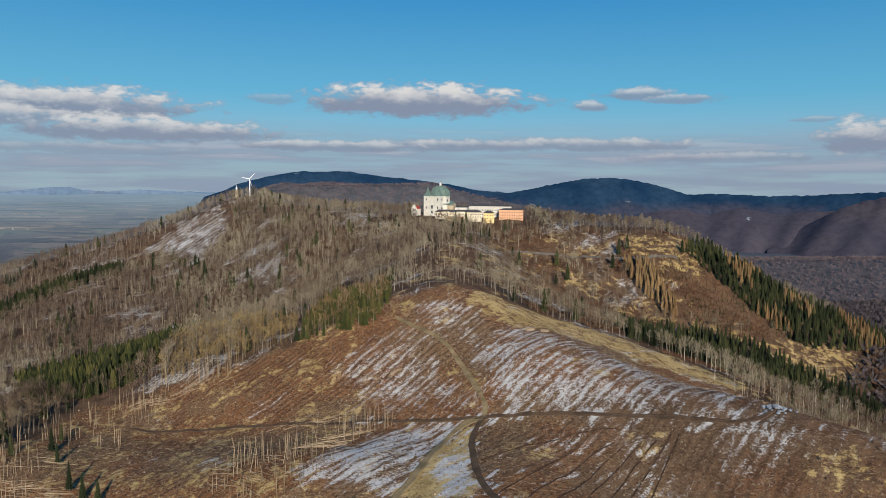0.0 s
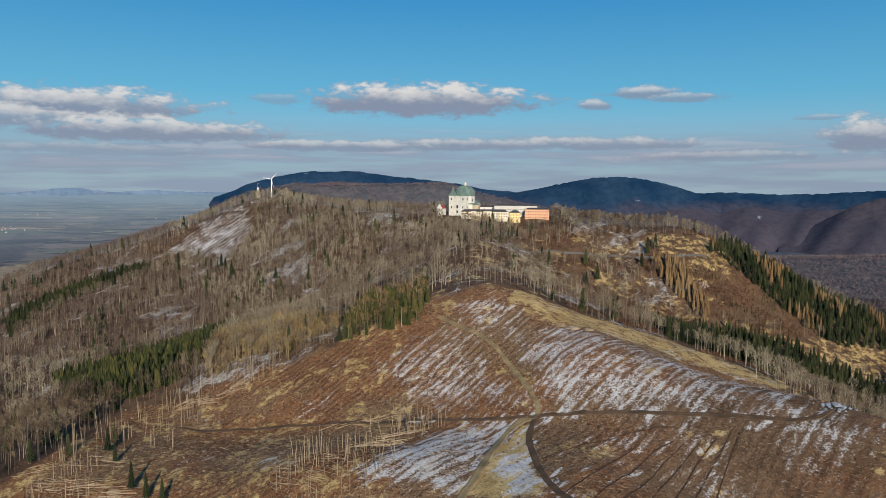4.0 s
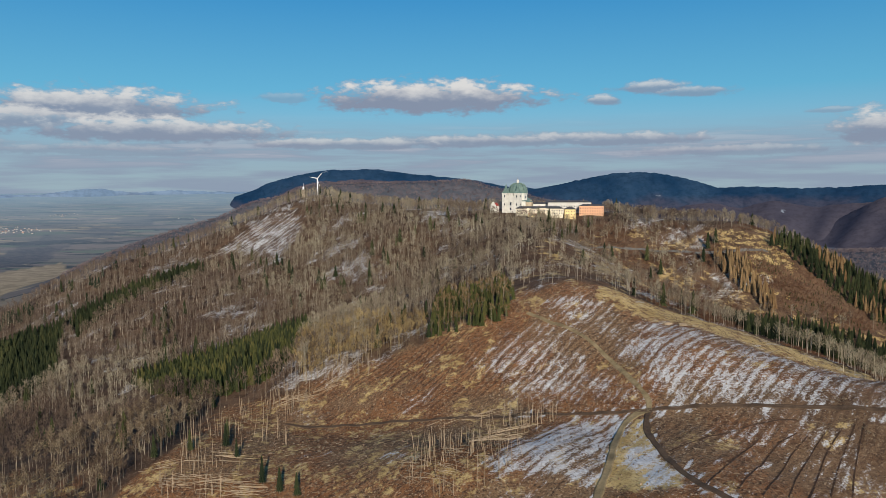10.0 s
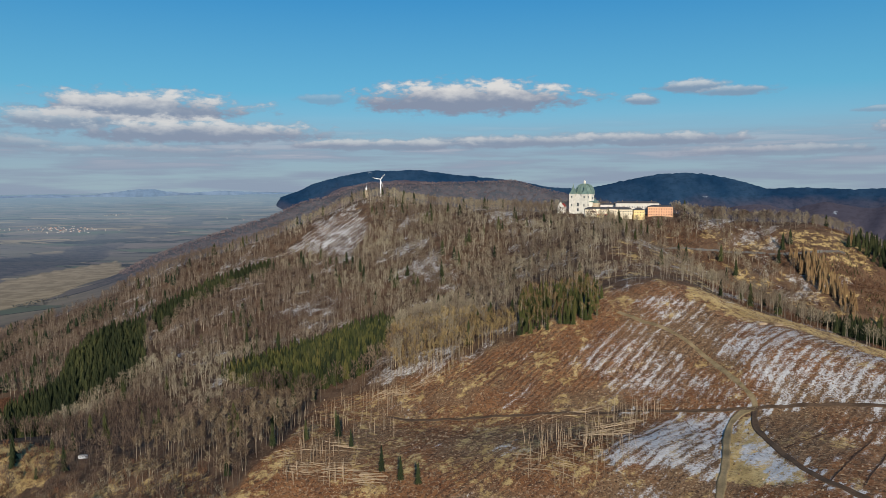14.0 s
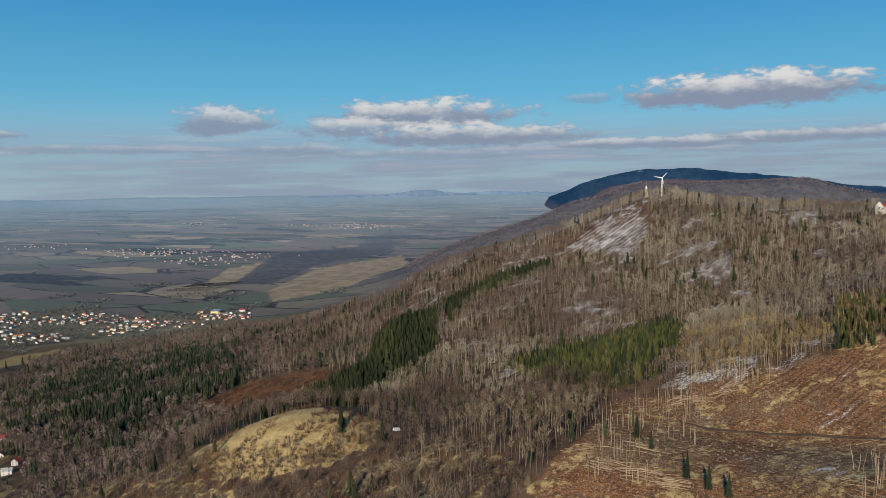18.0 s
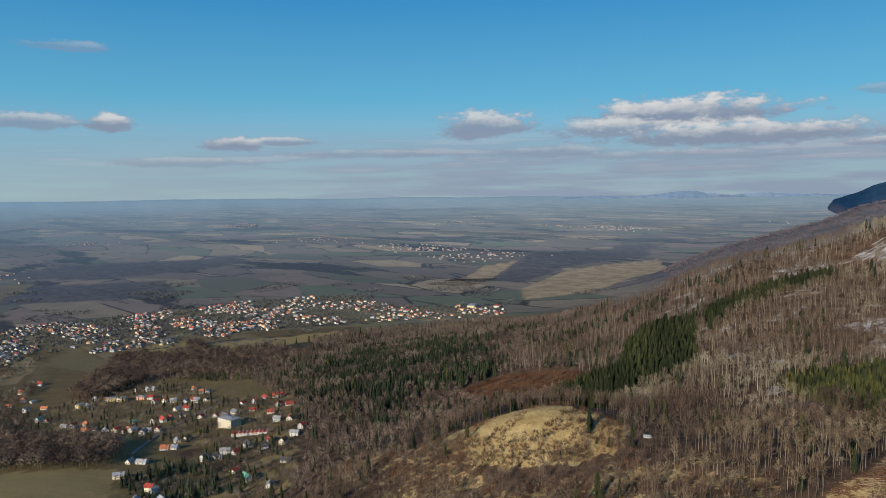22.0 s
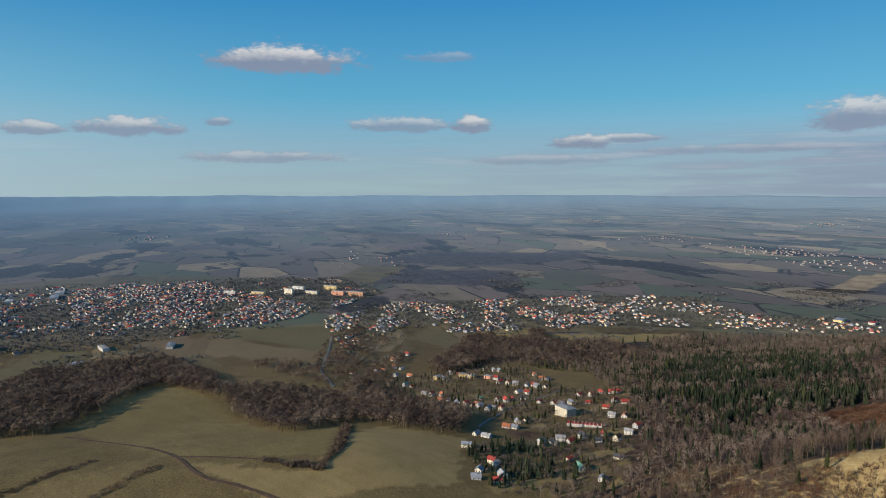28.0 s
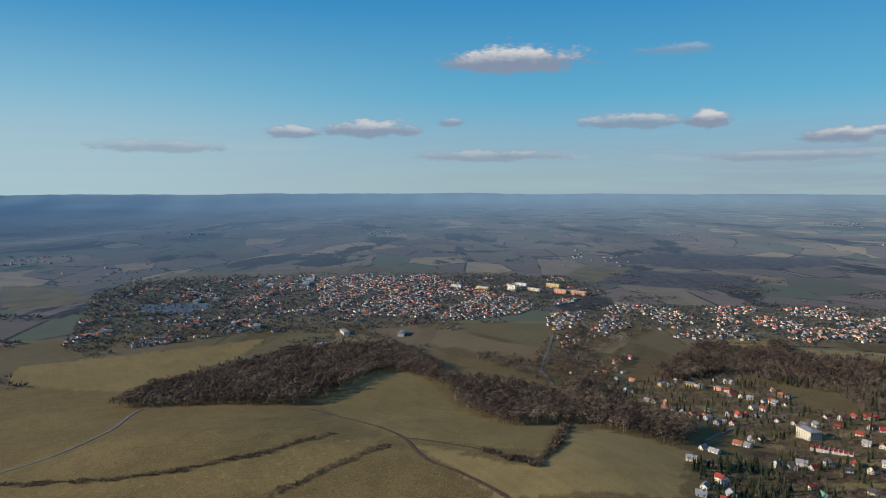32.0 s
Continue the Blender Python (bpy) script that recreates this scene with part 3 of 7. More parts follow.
FIELD_U = [(-1911, 819), (-1844, 976), (-1779, 1160), (-1698, 1093), (-1731, 813), (-1792, 789)]
RUTS = [[(23, 381), (47, 394), (78, 405), (103, 402)], [(28, 336), (42, 352), (60, 374), (77, 392)], [(41, 329), (62, 357), (82, 383), (98, 391)], [(50, 322), (69, 350), (88, 375), (103, 388)],
        [(64, 326), (82, 355), (100, 376), (112, 387)], [(77, 332), (96, 360), (108, 375), (120, 386)], [(90, 337), (104, 358), (116, 373), (128, 386)], [(102, 339), (112, 356), (123, 372), (132, 384)]]
GRASS_K = [(223, 948), (280, 937), (330, 925), (325, 895), (243, 896)]
HEDGE_A = [(-952, -531), (-927, -393), (-935, -315), (-971, -231), (-1034, -169)]
HEDGE_B = [(-867, -207), (-896, -178), (-929, -147), (-979, -102)]
HEDGE_C = [(-951, 14), (-903, 65), (-971, 97), (-1099, 130)]
TRACK_G = [(-1014, -87), (-986, -30), (-951, 21)]
WOODM = [(-1609, 405), (-1915, 609), (-1921, 826), (-1815, 1095), (-1443, 839), (-1477, 658), (-1586, 619), (-1614, 564), (-1500, 406)]
WOODC = [(-1399, 185), (-1461, 237), (-1279, 235), (-1196, 298), (-1085, 306), (-995, 246), (-1051, 200), (-1126, 151)]
GOLD = [(-241, 602), (-240, 695), (-181, 678), (-121, 613), (-121, 589), (-173, 562), (-218, 549)]
TOWN3 = [(-2512, 1174), (-2340, 1647), (-1984, 1584), (-1707, 1798), (-1538, 1598), (-1755, 1400), (-1879, 1233), (-1967, 1066), (-2005, 939)]
HOUSES_UPPER = [(-1413, 298, 'g'), (-1769, 400, 'r'), (-1469, 379, 'y'), (-1506, 416, 'w'), (-1474, 432, 'y'), (-1453, 444, 'y'), (-1432, 469, 'p'), (-1372, 467, 'r'), (-1499, 508, 'w'), (-1344, 486, 'w'), (-1320, 497, 's'), (-1298, 506, 's'), (-1270, 459, 's'), (-1421, 561, 'o'), (-1364, 549, 'o'), (-1316, 317, 'r'), (-1268, 316, 'o'), (-1254, 328, 's'), (-1230, 333, 's'), (-1218, 345, 'o'), (-1194, 346, 'r'), (-1332, 309, 'w'), (-1220, 400, 'o'), (-1220, 426, 'r'), (-1168, 368, 'w'), (-1155, 357, 's'), (-1038, 336, 'o'), (-1192, 532, 'r'), (-1190, 573, 'r'), (-1168, 587, 'r'), (-1114, 550, 'r'), (-1036, 497, 'w'), (-1156, 468, 'o'), (-1139, 489, 's'), (-960, 376, 'w'), (-954, 345, 'w')]
HOUSES_LOWER = [(-994, 289, 'w'), (-1003, 279, 's'), (-961, 408, 'k'), (-938, 416, 'k'), (-931, 440, 'o'), (-948, 468, 'w'), (-884, 347, 'r'), (-845, 339, 'g'), (-849, 219, 's'), (-868, 230, 's'), (-892, 255, 'r'), (-884, 256, 'w'), (-850, 249, 'w'), (-838, 239, 'r'), (-800, 340, 's'), (-859, 397, 'k'), (-970, 495, 'r'), (-960, 439, 'r'), (-1130, 514, 'r'), (-1175, 452, 'r'), (-1713, 351, 'o'), (-1602, 341, 'w'), (-1624, 331, 'o'), (-1596, 300, 'o'), (-1413, 232, 'o'), (-1403, 219, 'w'), (-1578, 231, 'o'), (-1584, 282, 'w'), (-948, 245, 's'), (-1524, 496, 'o'), (-1084, 517, 'r'), (-1064, 377, 'o'), (-1062, 363, 's'), (-1250, 380, 'g'), (-1519, 307, 'w'), (-1512, 334, 'o')]
FIELD_N = [(-1954, 2195), (-2151, 2778), (-2130, 3649), (-1774, 3071), (-1639, 2239), (-1730, 1945)]
FIELD_M = [(-2327, 2228), (-2585, 2691), (-2564, 2998), (-2236, 2367)]
FIELD_P = [(-3198, 436), (-3741, 719), (-3615, 912), (-3107, 632)]
FIELD_Q = [(-2506, -1469), (-3046, -1793), (-3043, -1521), (-2680, -1237), (-2538, -1320)]
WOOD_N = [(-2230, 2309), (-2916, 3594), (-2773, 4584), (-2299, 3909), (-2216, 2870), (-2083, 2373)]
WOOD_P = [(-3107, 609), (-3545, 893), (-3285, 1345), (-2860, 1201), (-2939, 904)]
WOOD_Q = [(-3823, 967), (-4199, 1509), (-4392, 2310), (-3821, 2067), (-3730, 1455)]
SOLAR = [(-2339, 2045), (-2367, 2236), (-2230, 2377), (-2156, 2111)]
# cloud shadows on the far plain, painted as dark patches in wood colour
CLOUD_SHADE_S = [(-3019, 4738), (-3405, 5868), (-3421, 6655), (-3985, 8653), (-4863, 15312), (-4091, 12948), (-3280, 7736), (-2838, 6038), (-2651, 4746), (-2452, 4111), (-2600, 4037)]
CLOUD_SHADE_L = [(-3983, 824), (-4410, 1278), (-4505, 1771), (-4151, 2156), (-3768, 2019), (-3575, 1641), (-3581, 1139)]


def inside(poly, x, y):
    """Which of the places lie inside an outline."""
    x, y = np.asarray(x, float), np.asarray(y, float)
    r = np.zeros(x.shape, bool)
    for (ax, ay), (bx, by) in zip(poly, poly[1:] + poly[:1]):
        if ay != by:
            r ^= ((ay > y) != (by > y)) & (x < (bx - ax) * (y - ay) / (by - ay) + ax)
    return r


def ripple(x, y, size, seed=0):
    """A soft uneven field between about -1 and 1."""
    r = np.random.RandomState(seed)
    v = 0
    for _ in range(7):
        a, f, ph = r.uniform(0, 6.28), r.uniform(0.6, 1.7) * 6.28 / size, r.uniform(0, 6.28)
        v = v + np.sin(f * (x * math.cos(a) + y * math.sin(a)) + ph)
    return v / 3.2


def near_line(line, x, y):
    d = np.full(np.shape(x), 1e9)
    for (ax, ay), (bx, by) in zip(line, line[1:]):
        dx, dy = bx - ax, by - ay
        u = np.clip(((x - ax) * dx + (y - ay) * dy) / (dx * dx + dy * dy + 1e-9), 0, 1)
        d = np.minimum(d, np.hypot(x - ax - u * dx, y - ay - u * dy))
    return d


def land(x, y):
    """Height of the ground with its small swells."""
    return ground_z(x, y) + np.where(np.asarray(x) < -780, 0.25, 1.0) * (1.0 * ripple(x, y, 70, 3) + 0.45 * ripple(x, y, 26, 4))


def mesh_of(name, verts, tris, mats, slot=None, smooth=False, attrs=()):
    me = bpy.data.meshes.new(name)
    verts, tris = np.asarray(verts, np.float32), np.asarray(tris, np.int32)
    n = tris.shape[1]
    me.vertices.add(len(verts))
    me.vertices.foreach_set("co", verts.ravel())
    me.loops.add(tris.size)
    me.loops.foreach_set("vertex_index", tris.ravel())
    me.polygons.add(len(tris))
    me.polygons.foreach_set("loop_start", np.arange(0, tris.size, n, dtype=np.int32))
    me.polygons.foreach_set("loop_total", np.full(len(tris), n, np.int32))
    for m in mats:
        me.materials.append(m)
    if slot is not None:
        me.polygons.foreach_set("material_index", np.asarray(slot, np.int32))
    me.polygons.foreach_set("use_smooth", np.full(len(tris), smooth))
    for key, kind, values in attrs:
        me.attributes.new(key, kind, "POINT").data.foreach_set("vector" if kind == "FLOAT_VECTOR" else "value", np.asarray(values, np.float32).ravel())
    me.update(calc_edges=True)
    me.validate()
    return me


HUB = (-169.0, -42.0)
EYE_Z, NEAR_END, FAR_DEPTH = 398.0, 3200.0, 1600.0


def build_ground():
    ratio = 1.0115
    rings = [0.5]
    while rings[-1] < 4725:
        rings.append(rings[-1] * ratio if rings[-1] > 250 else rings[-1] + 15)
    rings = np.array(rings)
    turns = np.radians(np.concatenate([np.arange(-40, 128, 0.26), np.arange(128, 320, 4.0)]))
    R, A = np.meshgrid(rings, turns, indexing="ij")
    x, y = HUB[0] - R * np.sin(A), HUB[1] + R * np.cos(A)
    s = np.clip((R - NEAR_END) / FAR_DEPTH, 0, 0.97)
    true = np.where(R > NEAR_END, NEAR_END + FAR_DEPTH * (1 / (1 - s) - 1), R)
    tx, ty = HUB[0] - true * np.sin(A), HUB[1] + true * np.cos(A)
    roll = 14 * ripple(tx, ty, 1900, 5) * np.clip((true - 2400) / 2500, 0, 1) + 45 * ripple(tx, ty, 9000, 6) * np.clip((true - 9000) / 9000, 0, 1.2)
    z = np.where(R > NEAR_END, EYE_Z - R * (EYE_Z - roll + true ** 2 / 14.8e6) / true, roll) + land(x, y)
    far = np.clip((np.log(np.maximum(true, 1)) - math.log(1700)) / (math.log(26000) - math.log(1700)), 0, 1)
    # the painted haze is weaker on low bearings, strongest near 115 degrees
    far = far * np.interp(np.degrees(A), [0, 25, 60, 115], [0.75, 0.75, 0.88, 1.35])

    def soft(*polys):
        return np.clip(sum(inside(q, x + dx, y + dy) * 1.0 for q in polys for dx, dy in ((2, 1), (-2, 2), (1, -2), (-1, -1))) / 4, 0, 1)

    x, y = x + 5 * ripple(x, y, 22, 8), y + 5 * ripple(x, y, 24, 9)
    px, py = x, y
    x, y = np.where(R > NEAR_END, tx, x), np.where(R > NEAR_END, ty, y)
    cut = soft(CLEARCUT)
    # real groves together with the painted cloud shadows
    groves_and_shade = soft(WOOD_N, WOOD_P, WOOD_Q, CLOUD_SHADE_L)
    groves_and_shade = np.maximum(groves_and_shade, soft(CLOUD_SHADE_S) * np.clip(0.6 + 0.5 * ripple(x, y, 900, 37), 0, 0.9))
    dry = np.clip(soft(KNOLL, OLIVE) + 0.66 * soft(GRASS_E) + 0.5 * soft(GRASS_R, GRASS_K) + 0.85 * soft(FIELD5, FIELD_T, FIELD_U) + 0.3 * soft(FIELD1, FIELD4) + 0.5 * soft(FIELD6) + cut * np.clip(ripple(x, y, 45, 12) - 0.45, 0, 0.45), 0, 1)
    dry = np.maximum(dry, 0.66 * inside(GRASS_E, x + 4, y + 12) * (x > -20))
    dry = np.maximum(dry, 0.6 * inside(GRASS_E, x + 14, y + 26) * (x > 20))
    dry = np.maximum(dry, cut * 0.4 * np.clip((20 - x) / 90, 0, 1) * (ripple(x, y, 60, 36) > -0.1))
    dry = np.maximum(dry, 0.2 * soft(SNOWSLOPE))
    dry = np.maximum(dry, np.clip(ripple(x, y, 90, 31) * 0.9 - 0.35, 0, 0.5) * (x > 60) * (y > 620) * (y < 1000))
    meadow = np.maximum.reduce([soft(FIELD1, FIELD5, FIELD6, FIELD_T, FIELD_U), 0.78 * soft(FIELD2, FIELD3, FIELD4), soft(FIELD_N, FIELD_M, FIELD_P, FIELD_Q), (y < 330) * (x < -780) * (x > -1500) * 0.75])
    dry = np.maximum(dry, 0.6 * soft(FRONT) * np.clip(0.6 + 0.6 * ripple(x, y, 35, 95), 0, 1))
    dry = np.maximum(dry, soft(SPARSE) * np.clip(0.12 + 0.5 * ripple(x, y, 50, 96), 0, 0.6))
    dry = np.maximum(dry, soft(FIELD_N, FIELD_M))
    lined = np.maximum(cut, soft(SNOWSLOPE))
    low = (ground_z(x, y) < 75) & (x < -760) & (R < 2100)
    meadow = np.maximum(meadow, low * 0.6 * (1 - soft(WOODW, WOODB, WOODM, WOODC, CON7)))
    meadow = np.maximum(meadow, 0.7 * soft(TOWN, TOWN2, TOWN3))
    meadow = np.maximum(meadow, 0.5 * soft(FIELD7, FIELD8))
    meadow = np.maximum(meadow, soft(HAMLET) * (0.35 + 0.6 * (ripple(x, y, 60, 14) > 0.35)))
    dry = np.maximum(dry, soft(HAMLET) * 0.7 * (ripple(x, y, 60, 14) > 0.35))
    dry = np.maximum(dry, low * 0.12)
    def faded(q):
        t = np.linspace(0, 6.283, 9)[:8]
        return sum(inside(q, x + d * np.cos(a), y + d * np.sin(a)) * 1.0 for a in t for d in (5, 13)) / 16

    def joined(*polys):
        return np.clip(sum(faded(q) for q in polys), 0, 1)

    snow = 0.66 * joined(SNOWTOP) + 0.58 * joined(SNOWMID) + 0.76 * joined(SNOWLOW) + 1.0 * joined(SNOWLOW2) + 0.62 * joined(SNOWR) + 0.6 * joined(SNOWNOSE) + 0.95 * joined(SNOWRUN) + 0.62 * joined(SNOWSLOPE)
    snow = np.maximum(snow, 0.95 * joined(GULLY))
    for q in RUTS:
        snow = np.maximum(snow, np.clip(0.78 - np.abs(near_line(q, px + 2.2, py) - 0.6) / 1.8, 0, 0.62))
    x, y = px, py
    snow = np.maximum(snow, np.clip(0.28 + 0.24 * ripple(x, y, 70, 24) + 0.1 * np.clip(x / 60, -1, 1), 0.02, 0.56) * cut)
    beside = np.minimum(near_line(TRACK_B, x, y), near_line(TRACK_A[2:], x + 5, y))
    snow = np.maximum(snow, np.clip(1.15 - np.abs(beside - 3.4) / 2.2, 0, 1) * cut)
    snow = np.maximum(snow, np.clip(0.95 - np.abs(near_line(ROAD_W, x, y) - 3.2) / 2.5, 0, 0.8) * cut * (x > -60))
    woods_snow = np.clip(0.5 + 0.25 * ripple(x, y, 120, 21) + 0.2 * ripple(x, y, 40, 22), 0, 0.82) * (land(x, y) > 190) * (y > 560) * (x > -750) * (x < 300) * (cut < 0.5)
    snow = np.maximum(snow, woods_snow)
    snow = np.maximum(snow, np.clip(0.2 + 0.3 * ripple(x, y, 50, 23), 0, 0.42) * (np.hypot(x - 30, y - 985) < 130))
    plots = np.clip((np.hypot(x - HUB[0], y - HUB[1]) - 1500) / 250, 0, 1) * (x < -700) * (1 - meadow) * (1 - np.clip(ground_z(x, y) / 40 - 0.6, 0, 1))
    cut = cut * (1 - 0.5 * np.clip((x - 50) / 60, 0, 1) * (y < 430))
    cut = np.maximum(cut, 0.25 * soft(SPARSE, BRUSH_E, FRONT))
    woods_and_shade = np.maximum(np.clip(ground_z(x, y) / 45 - 0.4, 0, 1), groves_and_shade * 0.9)
    n, m = R.shape
    idx = np.arange(n * m).reshape(n, m)
    nxt = np.roll(idx, -1, axis=1)
    quads = np.stack([idx[:-1], idx[1:], nxt[1:], nxt[:-1]], -1).reshape(-1, 4)
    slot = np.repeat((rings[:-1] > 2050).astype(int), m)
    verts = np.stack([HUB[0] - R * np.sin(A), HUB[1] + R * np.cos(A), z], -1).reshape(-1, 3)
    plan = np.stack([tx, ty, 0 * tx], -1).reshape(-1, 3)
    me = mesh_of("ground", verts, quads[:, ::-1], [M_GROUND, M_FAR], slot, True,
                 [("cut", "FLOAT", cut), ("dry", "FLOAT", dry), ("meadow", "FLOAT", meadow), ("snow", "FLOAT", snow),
                  ("plots", "FLOAT", plots), ("woods_and_shade", "FLOAT", woods_and_shade), ("plan", "FLOAT_VECTOR", plan), ("far", "FLOAT", far), ("lined", "FLOAT", lined)])
    return tagged(new("ground", me), "brown winter hills with snow remnants falling to a plain of fields", "ground", kind="structure")


build_ground()


def sample_line(line, step):
    out = []
    for i, ((ax, ay), (bx, by)) in enumerate(zip(line, line[1:])):
        n = max(1, int(math.hypot(bx - ax, by - ay) / step))
        p0 = line[i - 1] if i else (2 * ax - bx, 2 * ay - by)
        p3 = line[i + 2] if i + 2 < len(line) else (2 * bx - ax, 2 * by - ay)
        for j in range(n):
            u = j / n
            out.append(tuple(0.5 * (2 * a + (b - z) * u + (2 * z - 5 * a + 4 * b - c) * u * u + (3 * a - z - 3 * b + c) * u ** 3)
                             for z, a, b, c in zip(p0, (ax, ay), (bx, by), p3)))
    return out + [tuple(line[-1])]


def track(name, line, width, material, label, lift=0.35, category="track", step=4.0):
    """A worn way laid along the ground: bed with sunk middle and raised edges."""
    pts = np.array(sample_line(line, step))
    d = np.gradient(pts, axis=0)
    d /= np.linalg.norm(d, axis=1)[:, None] + 1e-9
    side = np.stack([-d[:, 1], d[:, 0]], 1)
    prof = ((-0.62, -0.3), (-0.5, 0.25), (-0.3, 0.0), (0.0, 0.12), (0.3, 0.0), (0.5, 0.25), (0.62, -0.3))
    rows = []
    for o, h in prof:
        w = width * (1 + 0.18 * ripple(pts[:, 0], pts[:, 1], 17, 40))
        q = pts + side * (o * w)[:, None]
        rows.append(np.stack([q[:, 0], q[:, 1], land(q[:, 0], q[:, 1]) + lift + h], 1))
    v = np.stack(rows, 1)
    n, m = v.shape[:2]
    idx = np.arange(n * m).reshape(n, m)
    quads = np.stack([idx[:-1, :-1], idx[:-1, 1:], idx[1:, 1:], idx[1:, :-1]], -1).reshape(-1, 4)
    me = mesh_of(name, v.reshape(-1, 3), quads[:, ::-1], [material], smooth=True)
    return tagged(new(name, me), label, category, kind="structure")


track("road", ROAD_W, 2.5, M_TRACK, "dark muddy forest road across the cleared slope", category="road")
track("road", PATH, 2.6, M_TRACK_PALE, "worn tan skid trail running up the slope", category="road")
track("road", TRACK_A, 3.6, M_TRACK_PALE, "grassy olive cart track below the crossing", category="road")
track("road", TRACK_B, 3.2, M_TRACK, "dark muddy forest track bending downhill", category="road")
for _line in RUTS:
    track("skid_rut", _line, 0.6, M_RUT, "dark rut left by dragged logs on the cleared slope", 0.02)
track("road", TRACK_F, 4.6, M_TRACK, "rutted brown cart track over the pasture", category="road")
track("road", TRACK_G, 3.5, M_TRACK, "thin worn path over the pasture", category="road")
track("road", ROAD_TOP, 3.2, M_LANE, "pale narrow road below the pilgrim church", category="road")
track("road", LANE_T, 5.0, M_LANE, "grey tree-lined lane towards the town", category="road")
track("road", LANE_V, 4.5, M_LANE, "narrow grey lane between the villas", category="road")
track("road", ROAD_F, 4.5, M_LANE, "narrow grey asphalt lane between pastures", category="road")


def far_hill(name, crest, radius, foot, material, label, seed, depth=620):
    """A wooded range at the edge of sight, with its front slope, spurs and back."""
    az = np.arange(crest[0][0], crest[-1][0] - 0.001, -0.12) if crest[0][0] > crest[-1][0] else np.arange(crest[0][0], crest[-1][0], 0.12)
    xs, es = [c[0] for c in crest], [c[1] for c in crest]
    order = np.argsort(xs)
    el = np.interp(az, np.array(xs)[order], np.array(es)[order])
    calm = np.convolve(np.pad(el, 5, mode="edge"), np.ones(11) / 11, "valid")
    el = calm + 0.025 * ripple(az, az * 0, 1.1, seed) + 0.02 * ripple(az, az * 0, 0.4, seed + 1)
    rows = []
    for k in range(15):
        u = k / 13.0
        line = calm + (el - calm) * max(0.0, 1 - 5 * u)
        e = line + (foot - line) * u ** 1.15 + 0.16 * math.sin(min(u, 1) * math.pi) * ripple(az, az * 0 + u * 5, 3.2, seed + 2)
        r = radius - depth * u + 0 * az
        if k == 14:
            e, r = el - 0.6, radius + 45 + 0 * az
        a = np.radians(az)
        rows.append(np.stack([HUB[0] - r * np.sin(a), HUB[1] + r * np.cos(a), EYE_Z + r * np.tan(np.radians(e))], 1))
    rows = [rows[14], rows[0]] + rows[:14]
    v = np.stack(rows, 0)
    n, m = v.shape[:2]
    idx = np.arange(n * m).reshape(n, m)
    quads = np.stack([idx[:-1, :-1], idx[:-1, 1:], idx[1:, 1:], idx[1:, :-1]], -1).reshape(-1, 4)
    quads = np.concatenate([quads[:m - 1], quads[2 * (m - 1):]])
    me = mesh_of(name, v.reshape(-1, 3), quads, [material], smooth=True)
    return tagged(new(name, me), label, "hill", kind="structure")


# wooded ranges whose blue of haze and cloud shade is painted in
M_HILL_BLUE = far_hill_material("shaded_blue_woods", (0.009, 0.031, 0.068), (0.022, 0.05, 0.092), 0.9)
# brown and pale hills carry their haze in the base colour too
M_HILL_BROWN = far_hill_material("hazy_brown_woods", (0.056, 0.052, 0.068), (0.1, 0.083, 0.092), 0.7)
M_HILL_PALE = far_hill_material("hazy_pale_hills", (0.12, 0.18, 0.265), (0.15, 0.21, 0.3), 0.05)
RANGE_F = [(15.5, -3.0), (13.4, -1.6), (12.7, -0.78), (11.4, -0.17), (8.9, 0.1), (7.1, 0.37), (4.9, 0.24), (2.7, -0.1), (0.0, -0.76), (-2.7, -1.33), (-6, -2.4)]
RANGE_A = [(24, -3.8), (21, -2.6), (19, -1.95), (17.2, -1.5), (16.6, -1.1), (14.6, -0.4), (13.9, -0.05), (13.0, 0.3), (11.3, 0.71), (9.1, 1.11), (7.3, 1.04), (5.6, 1.18), (3.3, 0.83), (0.6, 0.57), (-2.5, 0.22), (-4.7, -0.22), (-7.4, -0.43), (-10.1, -0.86)]
RANGE_B = [(-3.9, -0.9), (-7.4, -0.43), (-10.0, 0.11), (-12.6, 0.68), (-15.1, 0.85), (-17.6, 0.51), (-20.0, -0.16), (-22.0, -0.86), (-25.4, -2.0), (-29, -2.6)]
RANGE_C = [(-16, -0.9), (-18.4, -0.55), (-22.4, -0.28), (-26.1, -0.42), (-28.9, -0.32), (-31.8, -0.11), (-38.0, 0.18)]
RANGE_D = [(-26.5, -3.4), (-27.6, -3.03), (-29.3, -2.07), (-30.6, -1.27), (-31.8, -0.76), (-34.3, -0.1), (-38, 0.3)]
RANGE_E = [(-13.0, -3.6), (-14.0, -3.24), (-16.5, -2.33), (-18.5, -1.66), (-20.5, -1.46), (-22.0, -1.94), (-24.3, -1.25), (-26.9, -1.75), (-28.6, -1.5), (-33, -1.1), (-38, -1.0)]
RANGE_L = [(36, -0.78), (32.5, -0.63), (29.6, -0.72), (28.0, -0.45), (25.8, -0.25), (23.2, -0.6), (20.8, -0.42), (18.5, -0.53), (15.6, -0.6), (13, -0.8)]
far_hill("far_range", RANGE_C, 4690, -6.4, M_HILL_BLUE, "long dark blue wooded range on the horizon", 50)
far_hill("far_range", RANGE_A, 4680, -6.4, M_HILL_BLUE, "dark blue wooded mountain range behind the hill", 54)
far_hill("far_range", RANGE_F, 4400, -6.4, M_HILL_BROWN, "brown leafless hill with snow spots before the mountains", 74)
